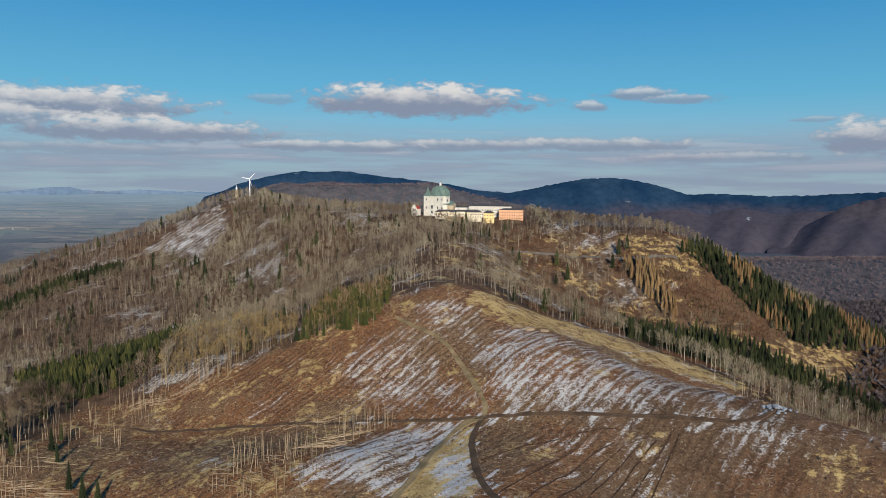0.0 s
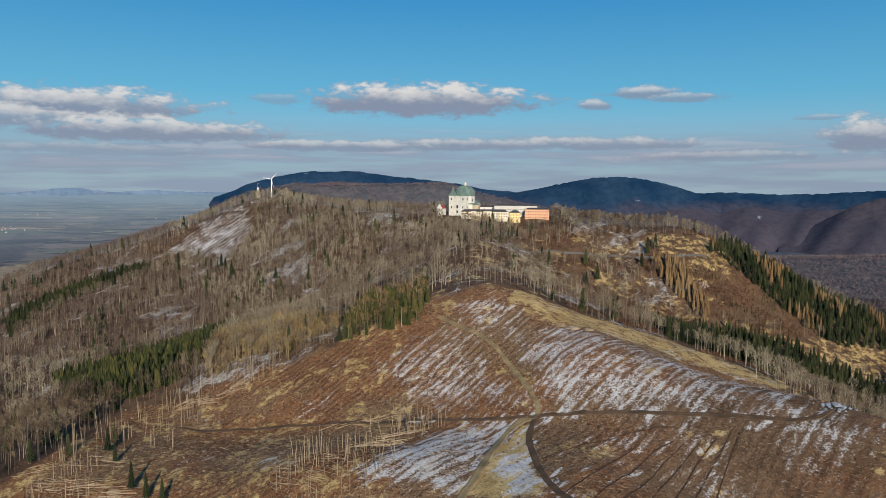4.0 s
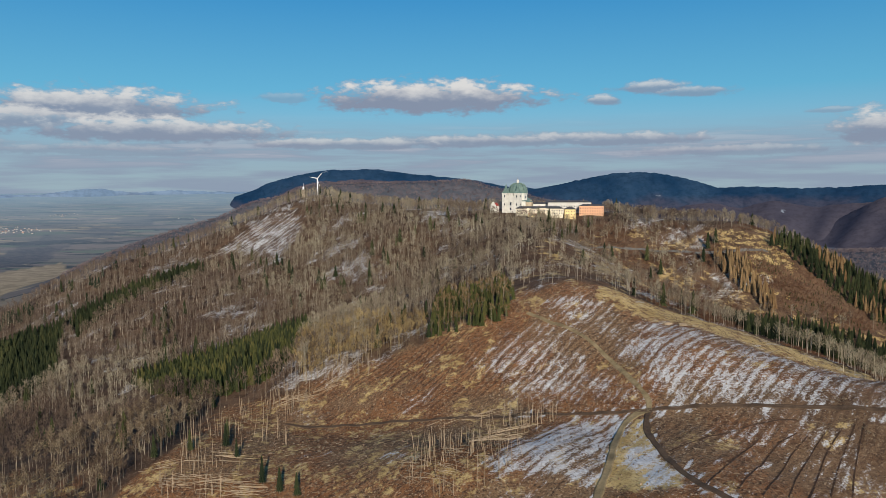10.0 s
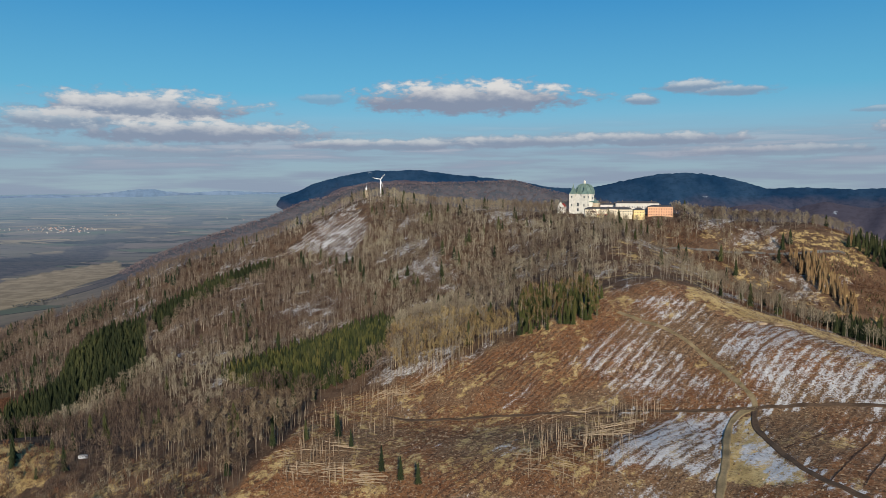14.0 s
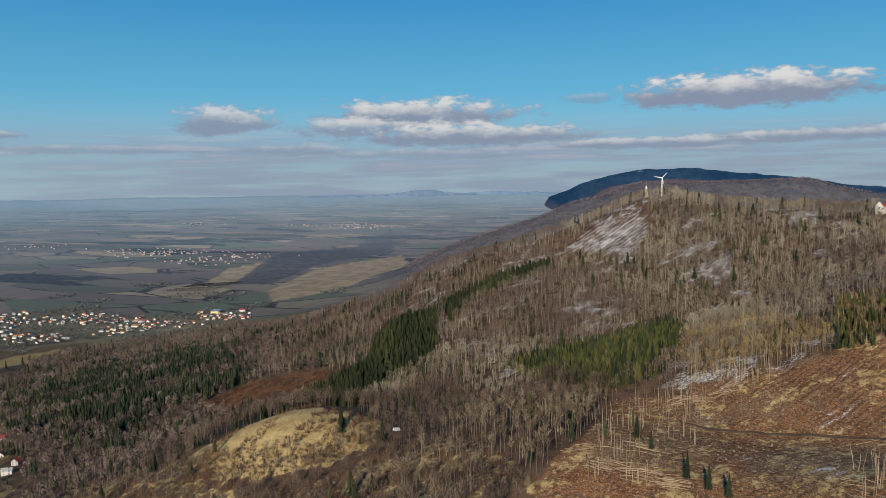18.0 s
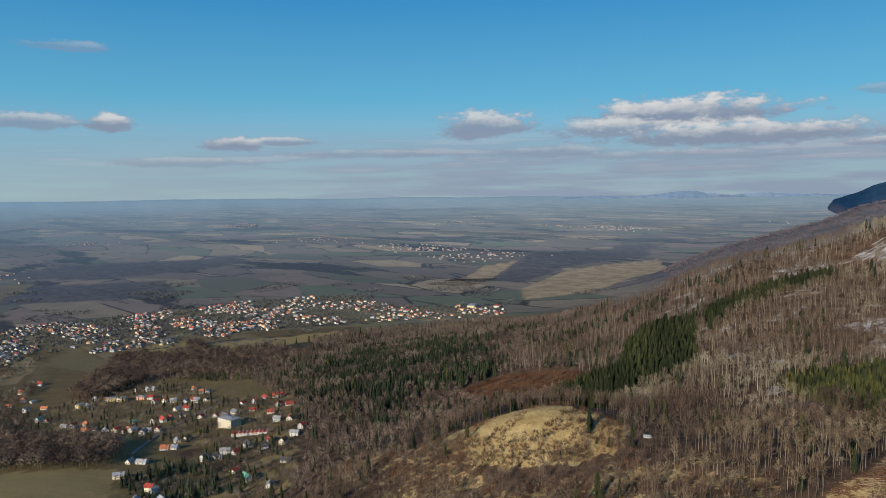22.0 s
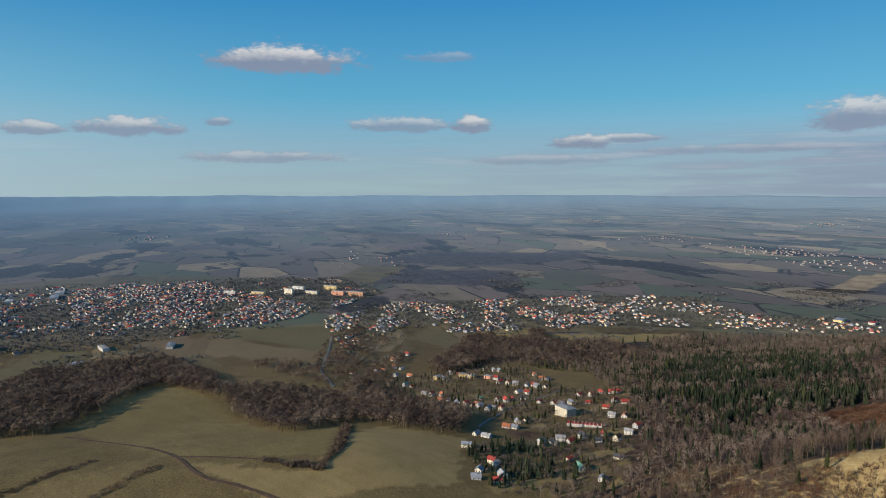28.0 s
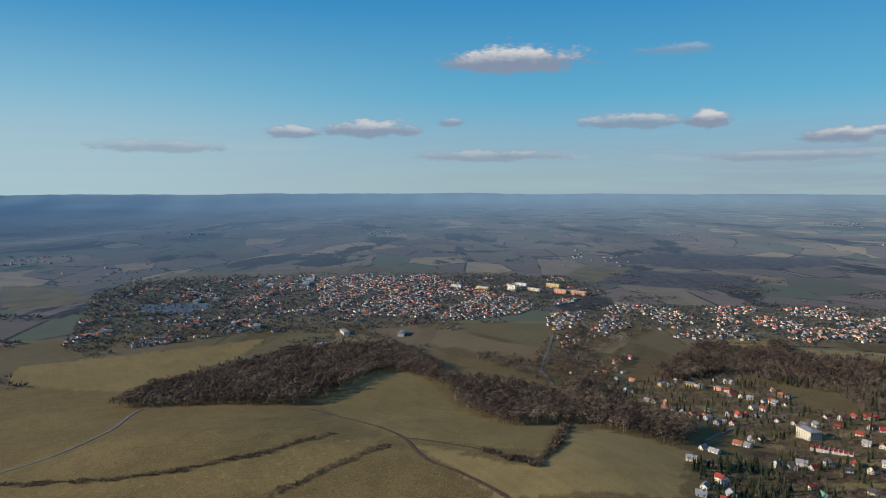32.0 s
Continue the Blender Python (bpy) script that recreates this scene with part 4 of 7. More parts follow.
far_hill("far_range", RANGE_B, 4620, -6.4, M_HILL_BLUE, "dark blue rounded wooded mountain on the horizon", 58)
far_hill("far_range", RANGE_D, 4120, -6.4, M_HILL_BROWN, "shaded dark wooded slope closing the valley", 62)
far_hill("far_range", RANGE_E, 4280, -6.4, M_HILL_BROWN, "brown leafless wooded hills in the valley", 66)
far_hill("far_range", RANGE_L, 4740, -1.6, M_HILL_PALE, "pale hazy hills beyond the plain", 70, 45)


def far_place(turn, true):
    """Where the far plain shows what lies that far off: place and the scale it is drawn in."""
    r = true if true < NEAR_END else NEAR_END + FAR_DEPTH * (1 - 1 / (1 + (true - NEAR_END) / FAR_DEPTH))
    a = radians(turn)
    tx, ty = HUB[0] - true * math.sin(a), HUB[1] + true * math.cos(a)
    roll = 14 * float(ripple(np.array(tx), np.array(ty), 1900, 5)) * min(max((true - 2400) / 2500, 0), 1) + 45 * float(ripple(np.array(tx), np.array(ty), 9000, 6)) * min(max((true - 9000) / 9000, 0), 1.2)
    z = EYE_Z - r * (EYE_Z - roll + true ** 2 / 14.8e6) / true if true > NEAR_END else roll
    return HUB[0] - r * math.sin(a), HUB[1] + r * math.cos(a), z, r / true

# ---- trees ----
def tube(pts, radii, sides=3):
    """Verts and tris of a tapered stem through points."""
    v, t = [], []
    for (x, y, z), r in zip(pts, radii):
        for k in range(sides):
            a = 6.2832 * k / sides
            v.append((x + r * math.cos(a), y + r * math.sin(a), z))
    for i in range(len(pts) - 1):
        for k in range(sides):
            a, b = i * sides + k, i * sides + (k + 1) % sides
            t += [(a, b, b + sides), (a, b + sides, a + sides)]
    return v, t


def bare_tree(seed, limbs=9, twigs=56, low=0.42, spread=0.2, trunk=0.011, twig_w=0.0075, bend=0.02):
    """A leafless broadleaf tree one unit high: verts, tris, slot (0 twig, 1 bark)."""
    r = random.Random(seed)
    bx, by = r.uniform(-bend, bend), r.uniform(-bend, bend)
    stem = [(0, 0, -0.02), (bx * 0.4, by * 0.4, 0.35), (bx, by, 0.65), (bx * 1.6, by * 1.6, 0.97)]
    v, t = tube(stem, (trunk, trunk * 0.8, trunk * 0.5, 0.001))
    slot = [1] * len(t)
    arms = []
    for i in range(limbs):
        h = low + (0.85 - low) * (i + r.random()) / limbs
        a, out = r.uniform(0, 6.28), spread * r.uniform(0.55, 1.1) * (1.15 - 0.5 * (h - low) / (0.9 - low))
        up = r.uniform(0.1, 0.24)
        base = Vector((bx * h * 1.5, by * h * 1.5, h))
        tip = base + Vector((math.cos(a) * out, math.sin(a) * out, min(up, 1.0 - h)))
        side = Vector((-math.sin(a), math.cos(a), 0)) * trunk * 0.42
        n = len(v)
        v += [tuple(base - side), tuple(base + side), tuple(tip), tuple(base + Vector((0, 0, trunk * 0.9)))]
        t += [(n, n + 1, n + 2), (n + 3, n, n + 2)]
        slot += [1, 1]
        arms.append((base, tip))
    arms.append((Vector((bx, by, 0.65)), Vector((bx * 1.6, by * 1.6, 1.0))))
    for i in range(twigs):
        base, tip = r.choice(arms)
        p = base.lerp(tip, r.uniform(0.3, 1.0))
        d = Vector((r.gauss(0, 1), r.gauss(0, 1), r.uniform(0.2, 1.6))).normalized() * r.uniform(0.07, 0.15)
        w = d.cross(Vector((r.gauss(0, 1), r.gauss(0, 1), r.gauss(0, 1)))).normalized() * twig_w
        n = len(v)
        v += [tuple(p - w), tuple(p + w), tuple(p + d)]
        t.append((n, n + 1, n + 2))
        slot.append(0)
    return np.array(v), np.array(t), np.array(slot)


def spruce(seed, tiers=7, points=7, width=0.17, low=0.08, droop=0.035):
    """A conifer one unit high: ragged tiers of drooping boughs on a stem."""
    r = random.Random(seed)
    v, t = tube([(0, 0, -0.02), (0, 0, 0.9)], (0.012, 0.002))
    slot = [1] * len(t)
    for i in range(tiers):
        u = i / tiers
        z0 = low + (1 - low) * u
        rad = width * (1 - u) ** 0.85 * r.uniform(0.88, 1.12) + 0.012
        top = min(1.0, z0 + (1 - low) / tiers * 1.75)
        n, spin = len(v), r.uniform(0, 6.28)
        v.append((0, 0, top))
        for k in range(points * 2):
            a = spin + 3.14159 * k / points
            q = rad * (r.uniform(0.85, 1.2) if k % 2 == 0 else r.uniform(0.45, 0.62))
            v.append((math.cos(a) * q, math.sin(a) * q, z0 - (droop * r.uniform(0.5, 1.2) if k % 2 == 0 else -0.02)))
        for k in range(points * 2):
            t.append((n, n + 1 + k, n + 1 + (k + 1) % (points * 2)))
            slot.append(0)
    return np.array(v), np.array(t), np.array(slot)


def bush(seed, twigs=34, width=0.5, tw=0.035):
    """Brushwood or a small round crown: sprays of twigs from a few stems."""
    r = random.Random(seed)
    v, t = [], []
    for i in range(twigs):
        a, e = r.uniform(0, 6.28), r.uniform(0.15, 1.4)
        ln = r.uniform(0.3, 0.6)
        p = Vector((math.cos(a) * width * r.random() * 0.7, math.sin(a) * width * r.random() * 0.7, r.uniform(0, 0.45)))
        d = Vector((math.cos(a) * math.cos(e), math.sin(a) * math.cos(e), math.sin(e))) * ln
        w = d.cross(Vector((r.gauss(0, 1), r.gauss(0, 1), r.gauss(0, 1)))).normalized() * tw
        n = len(v)
        v += [tuple(p - w), tuple(p + w), tuple(p + d)]
        t.append((n, n + 1, n + 2))
    return np.array(v), np.array(t), np.zeros(len(t), int)


def dome(seed, twigs=44, width=0.34, tw=0.055, low=0.22):
    """A round-crowned bare tree seen from afar: short trunk and a lumpy dome of sprays."""
    r = random.Random(seed)
    v, t = tube([(0, 0, -0.02), (0, 0, 0.5)], (0.014, 0.006))
    slot = [1] * len(t)
    lumps = [(r.uniform(0, 6.28), r.uniform(0.1, 1.2), r.uniform(0.75, 1.15)) for _ in range(5)]
    for i in range(twigs):
        a, e, k = r.choice(lumps)
        a, e = a + r.gauss(0, 0.7), min(max(e + r.gauss(0, 0.5), -0.5), 1.57)
        rad = width * k * r.uniform(0.7, 1.0)
        out = Vector((math.cos(a) * math.cos(e), math.sin(a) * math.cos(e), math.sin(e)))
        p = Vector((out.x * rad, out.y * rad, 0.58 + out.z * 0.38 * k * r.uniform(0.8, 1.05)))
        p.z = max(p.z, low)
        side = out.cross(Vector((r.gauss(0, 1), r.gauss(0, 1), r.gauss(0, 1)))).normalized()
        up = (out.cross(side) + out * r.uniform(-0.2, 0.8)).normalized()
        n, q = len(v), tw * r.uniform(0.6, 1.5)
        v += [tuple(p - side * q - up * q * 0.5), tuple(p + side * q - up * q * 0.5), tuple(p + up * q * 1.6)]
        t.append((n, n + 1, n + 2))
        slot.append(0)
    return np.array(v), np.array(t), np.array(slot)


def broom(seed, twigs=64, width=0.22, low=0.38, tw=0.0085, trunk=0.0085, rise=0.9):
    """A tall beech in winter: straight pale trunk, narrow crown of fine steep twigs that lets the slope show through."""
    r = random.Random(seed)
    bx, by = r.uniform(-0.03, 0.03), r.uniform(-0.03, 0.03)
    v, t = tube([(0, 0, -0.02), (bx, by, 0.55), (bx * 1.5, by * 1.5, 0.92)], (trunk, trunk * 0.7, 0.001))
    slot = [1] * len(t)
    fork = r.uniform(0, 6.28)
    for i in range(twigs):
        a, u = fork + r.uniform(0, 6.28), r.random()
        h = low + (0.93 - low) * u
        swell = math.sin(math.pi * min(1.0, 0.18 + 0.82 * u)) ** 0.6
        rad = width * swell * r.random() ** 0.5 * (0.8 + 0.25 * math.cos(2 * a + seed))
        p = Vector((bx * h * 1.6 + rad * math.cos(a), by * h * 1.6 + rad * math.sin(a), h))
        d = Vector((math.cos(a) * r.uniform(0.1, 0.7), math.sin(a) * r.uniform(0.1, 0.7), rise * r.uniform(0.5, 1.2))).normalized() * r.uniform(0.08, 0.17)
        w = d.cross(Vector((r.gauss(0, 1), r.gauss(0, 1), r.gauss(0, 1)))).normalized() * tw * r.uniform(0.7, 1.3)
        n = len(v)
        v += [tuple(p - w), tuple(p + w), tuple(p + d)]
        t.append((n, n + 1, n + 2))
        slot.append(0)
    return np.array(v), np.array(t), np.array(slot)


def scatter(area, step, seed, keep=None):
    """Jittered places on a lattice inside a rectangle."""
    r = np.random.RandomState(seed)
    x0, y0, x1, y1 = area
    gx, gy = np.meshgrid(np.arange(x0, x1, step), np.arange(y0, y1, step))
    gx = gx.ravel() + r.uniform(-0.48, 0.48, gx.size) * step
    gy = gy.ravel() + r.uniform(-0.48, 0.48, gy.size) * step
    if keep is not None:
        k = keep(gx, gy)
        gx, gy = gx[k], gy[k]
    return gx, gy


def plant(name, kinds, x, y, heights, mats, label, category, seed, wide=(0.85, 1.2), sink=0.0, lean=0.0):
    """Very many trees as one body: each place takes one of the forms, turned, sized and tinted."""
    r = np.random.RandomState(seed)
    pick = r.randint(0, len(kinds), len(x))
    z = land(x, y) - sink
    V, T, S, C = [], [], [], []
    base = 0
    tone = np.clip(0.46 + 0.26 * ripple(x, y, 150, seed + 1) + 0.2 * ripple(x, y, 42, seed + 2) + r.uniform(-0.34, 0.34, len(x)), 0, 1)
    for i, (kv, kt, ks) in enumerate(kinds):
        sel = np.where(pick == i)[0]
        if not len(sel):
            continue
        a = r.uniform(0, 6.28, len(sel))
        h = heights[sel]
        w = h * r.uniform(wide[0], wide[1], len(sel))
        ca, sa = np.cos(a)[:, None], np.sin(a)[:, None]
        lx, ly = r.uniform(-lean, lean, (2, len(sel)))
        px = (kv[:, 0] * ca - kv[:, 1] * sa) * w[:, None] + x[sel][:, None] + kv[:, 2] * (h * lx)[:, None]
        py = (kv[:, 0] * sa + kv[:, 1] * ca) * w[:, None] + y[sel][:, None] + kv[:, 2] * (h * ly)[:, None]
        pz = kv[:, 2] * h[:, None] + z[sel][:, None]
        V.append(np.stack([px, py, pz], -1).reshape(-1, 3))
        T.append((kt[None] + base + np.arange(len(sel))[:, None, None] * len(kv)).reshape(-1, 3))
        S.append(np.tile(ks, len(sel)))
        C.append(np.repeat(tone[sel], len(kv)))
        base += len(sel) * len(kv)
    me = mesh_of(name, np.concatenate(V), np.concatenate(T), mats, np.concatenate(S), False, [("tint", "FLOAT", np.concatenate(C))])
    return tagged(new(name, me), label, category, kind="stuff")


WAYS = (LANE_T, LANE_V, ROAD_TOP, ROAD_W, PATH, TRACK_A, TRACK_B, TRACK_F, ROAD_F)
CONIFER = (CON1, CON2, CON3, CON4, CON5, CON6, CON7)
OPEN = (CLEARCUT, BRUSH_E, GRASS_E, GRASS_R, GRASS_K, RED, FIELD1, FIELD2, FIELD3, FIELD4, FIELD5, FIELD6, FIELD7, FIELD8, FIELD_T, FIELD_U, SNOWSLOPE)


def seen_side(x, y):
    """The side of the hill that the flight looks upon."""
    a = np.degrees(np.arctan2(-(x - HUB[0]), y - HUB[1]))
    b = np.degrees(np.arctan2(-x, y))
    return (b > -37) & (a < 124) & (np.hypot(x - HUB[0], y - HUB[1]) > 300)


def any_in(polys, x, y):
    r = np.zeros(np.shape(x), bool)
    for q in polys:
        r |= inside(q, x, y)
    return r


def off_ways(x, y, d=4):
    r = np.ones(np.shape(x), bool)
    for w in WAYS:
        r &= near_line(w, x, y) > d
    return r


def bare_knoll(x, y):
    return inside(KNOLL, -585 + (x + 585) * 1.12 + 22 * ripple(x, y, 48, 77), 478 + (y - 478) * 1.08 + 18 * ripple(x, y, 40, 78))


def wooded(x, y):
    """Where broadleaf woods stand."""
    h = ground_z(x, y)
    hill = (x > -800) & (y > 260) & (h > 60)
    lower = inside(MIXED, x, y) | any_in((WOODW, WOODB, WOODM, WOODC), x, y)
    yard = (np.abs(x - 45) < 82) & (y > 988) & (y < 1100)
    crest = (np.hypot(x + 350, y - 1310) < 16)
    bare = inside(SPARSE, x, y) & (ripple(x, y, 15, 91) + 0.6 * ripple(x, y, 60, 92) < 0.2) & (near_line(TRUNK_ROW, x, y) > 12)
    bare |= inside(FRONT, x, y) & (ripple(x, y, 24, 93) < 0.0)
    return (hill | lower) & ~bare & ~any_in(OPEN, x, y) & ~bare_knoll(x, y) & ~inside(HAMLET, x, y) & ~yard & ~crest & off_ways(x, y) & seen_side(x, y)


def thin(x, y, seed, share):
    return np.random.RandomState(seed).uniform(0, 1, len(x)) < share


FINE = [bare_tree(s, 10, 100, 0.4, 0.27, 0.008, 0.008) for s in range(6)] + [bare_tree(10 + s, 7, 66, 0.55, 0.19, 0.0085, 0.0075) for s in range(3)]
TUFT = [bush(50 + s, 10, 0.45, 0.07) for s in range(5)]
DOME = [dome(130 + s, 46, 0.3, 0.03) for s in range(3)] + [broom(133 + s, 60, 0.3, 0.22, 0.014) for s in range(4)]
ROUND = [broom(170 + s, 70, 0.2 + 0.02 * s, 0.34 + 0.04 * s, 0.0105) for s in range(5)]
BUSHY = [dome(190 + s, 68, 0.34, 0.036, 0.16) for s in range(5)]
SLIM = [broom(180 + s, 56, 0.15 + 0.015 * s, 0.45, 0.009, 0.0095) for s in range(4)]
FIRS = [spruce(70 + s, 6, 6) for s in range(5)]
FIRS_FAR = [spruce(80 + s, 5, 4, 0.14) for s in range(4)]
BELOW_SPRUCE = [(-349, 602), (-287, 563), (-244, 586), (-230, 560), (-290, 535), (-370, 560), (-440, 690), (-439, 722)]
NEAR_WOOD = [(-300, 386), (-283, 441), (-283, 545), (-330, 560), (-420, 480), (-405, 385)]


def near_side(x, y):
    """In front of the crest of the hill."""
    line = np.interp(x, [-1100, -640, -350, -130, 110, 270, 640], [1090, 1200, 1335, 1160, 1075, 1000, 740])
    return y < line + 40


def clear_of_houses(x, y, d=6.5):
    r = np.ones(np.shape(x), bool)
    for hx, hy, c in HOUSES_UPPER + HOUSES_LOWER:
        r &= np.hypot(x - hx + 3 * SUN_SIDE[0], y - hy + 3 * SUN_SIDE[1]) > d
    return r


SUN_SIDE = (0.2, 0.9)


def fir_patch(x, y):
    """Uneven groups of conifers in the wood above the villas."""
    f = ripple(x, y, 120, 44) + 0.6 * ripple(x, y, 34, 45)
    near = inside(CON7, x + 40 * ripple(x, y, 90, 66), y + 40 * ripple(x, y, 80, 67))
    return wooded(x, y) & ~any_in(CONIFER[:6], x, y) & (x > -1600) & (x < -640) & (y > 440) & (f > np.where(near, -0.3, 0.85))


def build_woods():
    def deciduous(x, y):
        return wooded(x, y) & ~any_in(CONIFER[:6], x, y) & ~inside(LARCH, x, y) & ~inside(NEAR_WOOD, x, y) & ~any_in((WOODM, WOODC), x, y)

    r = np.random.RandomState(5)
    # the near face of the hill
    x, y = scatter((-720, 270, 420, 800), 7.8, 1, lambda a, b: deciduous(a, b) & (b < 800 + 20 * ripple(a, b, 50, 2)))
    k = thin(x, y, 2, (0.85 + 0.3 * ripple(x, y, 60, 33)) * np.where(inside(BELOW_SPRUCE, x, y), 0.8, 1))
    x, y = x[k], y[k]
    h = r.uniform(14, 22, len(x)) * (1 + 0.18 * ripple(x, y, 200, 7))
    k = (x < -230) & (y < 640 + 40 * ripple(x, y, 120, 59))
    plant("beech_wood", SLIM + ROUND + FINE[7:], x[~k], y[~k], h[~k], [M_TWIG, M_BARK], "leafless grey-brown beech wood on the slope", "forest", 11)
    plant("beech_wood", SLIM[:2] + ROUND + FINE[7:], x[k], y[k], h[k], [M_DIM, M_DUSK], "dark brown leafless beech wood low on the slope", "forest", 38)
    x, y = scatter((-900, 800, 480, 1420), 7.4, 3, lambda a, b: deciduous(a, b) & near_side(a, b))
    k = thin(x, y, 8, 0.85 + 0.3 * ripple(x, y, 60, 34))
    x, y = x[k], y[k]
    h = r.uniform(12, 20, len(x))
    k = x < -330 - 0.35 * (y - 800) + 60 * ripple(x, y, 160, 94)
    plant("beech_wood", ROUND + SLIM[:2], x[~k], y[~k], h[~k], [M_TWIG, M_BARK], "leafless grey-brown beech wood below the summit", "forest", 12)
    plant("beech_wood", ROUND + SLIM[:2], x[k], y[k], h[k], [M_RUST, M_BARK], "leafless rust-brown beech wood on the west flank", "forest", 47)
    x, y = scatter((-1900, 200, -720, 1500), 11.2, 4, lambda a, b: deciduous(a, b) & ((a < -900) | (b < 800)) & ~(fir_patch(a, b) & (ripple(a, b, 12, 48) > -0.35)))
    plant("mixed_wood", BUSHY[:3] + ROUND[:2], x, y, r.uniform(11, 19, len(x)), [M_MIST, M_DUSK], "leafless mixed wood at the foot of the hill", "forest", 13)
    x, y = scatter((-2300, -560, -800, 900), 8.4, 5, lambda a, b: any_in((WOODW, WOODB, WOODM, WOODC), a, b) & ~any_in((FIELD_T, FIELD_U), a, b))
    plant("mixed_wood", BUSHY, x, y, r.uniform(13, 21, len(x)), [M_DIM, M_DUSK], "dark leafless wood on the low rise between pastures", "forest", 14, (1.1, 1.5))
    # far slopes
    x, y = scatter((-1900, 1380, 1900, 3250), 16, 6, lambda a, b: (ground_z(a, b) > 70) & seen_side(a, b) & ~near_side(a, b) & ((b > 2100) | (a < -300) | (a > 500)))
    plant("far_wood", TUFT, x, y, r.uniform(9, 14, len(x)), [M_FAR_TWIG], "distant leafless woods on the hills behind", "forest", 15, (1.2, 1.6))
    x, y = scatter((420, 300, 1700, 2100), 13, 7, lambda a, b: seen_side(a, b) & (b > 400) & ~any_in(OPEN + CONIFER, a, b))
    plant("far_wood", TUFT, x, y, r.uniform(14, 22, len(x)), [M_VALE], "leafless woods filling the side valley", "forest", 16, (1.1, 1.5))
    # conifer stands
    x, y = scatter((-480, 540, -220, 850), 4.6, 8, lambda a, b: inside(CON1, a, b))
    k = thin(x, y, 28, 0.5 + 0.35 * ripple(x, y, 30, 73))
    h = r.uniform(11, 18, len(x))
    plant("spruce_stand", FIRS, x[k], y[k], h[k], [M_YELLOW, M_BARK], "dense yellowish green young spruce plantation", "forest", 17)
    plant("spruce_stand", FIRS, x[~k], y[~k], h[~k], [M_SPRUCE, M_BARK], "dark green spruces of the young plantation", "forest", 43)
    x, y = scatter((-130, 560, -30, 750), 4.4, 9, lambda a, b: inside(CON2, a, b))
    k = thin(x, y, 10, 0.6 + 0.4 * ripple(x, y, 30, 58))
    plant("spruce_stand", FIRS, x[k], y[k], r.uniform(7, 16, k.sum()), [M_YELLOW, M_BARK], "olive green spruce stand at the edge of the clearing", "forest", 18)
    plant("young_beech", FINE[6:], x[~k], y[~k], r.uniform(9, 17, (~k).sum()), [M_LARCH, M_BARK], "thin yellowish leafless trees among the spruces", "forest", 37)
    x, y = scatter((-780, 600, -490, 1190), 5.0, 10, lambda a, b: any_in((CON3, CON4), a, b))
    plant("spruce_stand", FIRS, x, y, r.uniform(12, 19, len(x)), [M_SPRUCE, M_BARK], "dark green spruce stand on the west slope", "forest", 19)
    x, y = scatter((160, 600, 640, 980), 5.8, 11, lambda a, b: any_in((CON5, CON6), a, b))
    k = thin(x, y, 3, np.where(inside(CON5, x, y), 0.82 + 0.2 * ripple(x, y, 60, 9), 1))
    plant("spruce_stand", FIRS, x[k], y[k], r.uniform(10, 18, k.sum()), [M_SPRUCE, M_BARK], "dark green spruce stand beyond the ridge", "forest", 20)
    x, y = scatter((-1600, 440, -640, 1150), 7.5, 12, lambda a, b: fir_patch(a, b) & seen_side(a, b))
    plant("spruce_stand", FIRS_FAR, x, y, r.uniform(12, 20, len(x)), [M_PINE, M_BARK], "dark spruce and pine wood above the villas", "forest", 21, (1.1, 1.5))
    x, y = scatter((200, 770, 520, 960), 5.5, 13, lambda a, b: inside(LARCH, a, b) | (inside(CON5, a, b) & (ripple(a, b, 60, 9) < -0.3)))
    plant("larch_stand", FIRS, x, y, r.uniform(13, 20, len(x)), [M_LARCH, M_BARK], "tan leafless larch stand", "forest", 22, (0.7, 0.95))
    x, y = scatter((-940, 640, -690, 860), 2.6, 14, lambda a, b: inside(RED, a, b) & (ripple(a, b, 30, 68) > -0.35))
    plant("young_beech", [bush(90 + s) for s in range(5)], x, y, r.uniform(2.5, 5.5, len(x)), [M_RED], "red-brown thicket of young beech", "thicket", 23)
    x, y = scatter((80, 600, 520, 980), 3.4, 18, lambda a, b: ~any_in((CON5, CON6, LARCH, GRASS_K, GRASS_E, GRASS_R, CLEARCUT), a, b) & (ripple(a, b, 70, 47) > 0.1) & near_side(a, b))
    plant("young_beech", [bush(90 + s, 20) for s in range(5)], x, y, r.uniform(2, 5, len(x)), [M_RED], "red-brown brushwood on the east slope", "thicket", 35)
    x, y = scatter((-330, 480, 0, 760), 4.6, 21, lambda a, b: inside(GOLD, a, b) & ~inside(CON1, a, b) & ~inside(CLEARCUT, a, b))
    plant("larch_stand", FINE[6:] + ROUND[:1], x, y, r.uniform(12, 19, len(x)), [M_STRAW, M_STRAW], "golden leafless trees above the clearing", "forest", 41, (0.7, 1.0))
    x, y = scatter((-990, 200, -820, 320), 7, 24, lambda a, b: inside(HAMLET, a, b) & clear_of_houses(a, b, 8))
    k = thin(x, y, 27, 0.38 + 0.3 * ripple(x, y, 40, 69))
    plant("garden_conifers", FIRS_FAR, x[k], y[k], r.uniform(7, 16, k.sum()), [M_PINE, M_BARK], "dark conifers crowding the lowest houses", "trees", 42, (1.2, 1.7))
    x, y = scatter((150, 560, 560, 980), 3.6, 25, lambda a, b: any_in((GRASS_K, GRASS_R), a, b) & (ripple(a, b, 28, 74) + 0.4 * ripple(a, b, 9, 75) > 0.1))
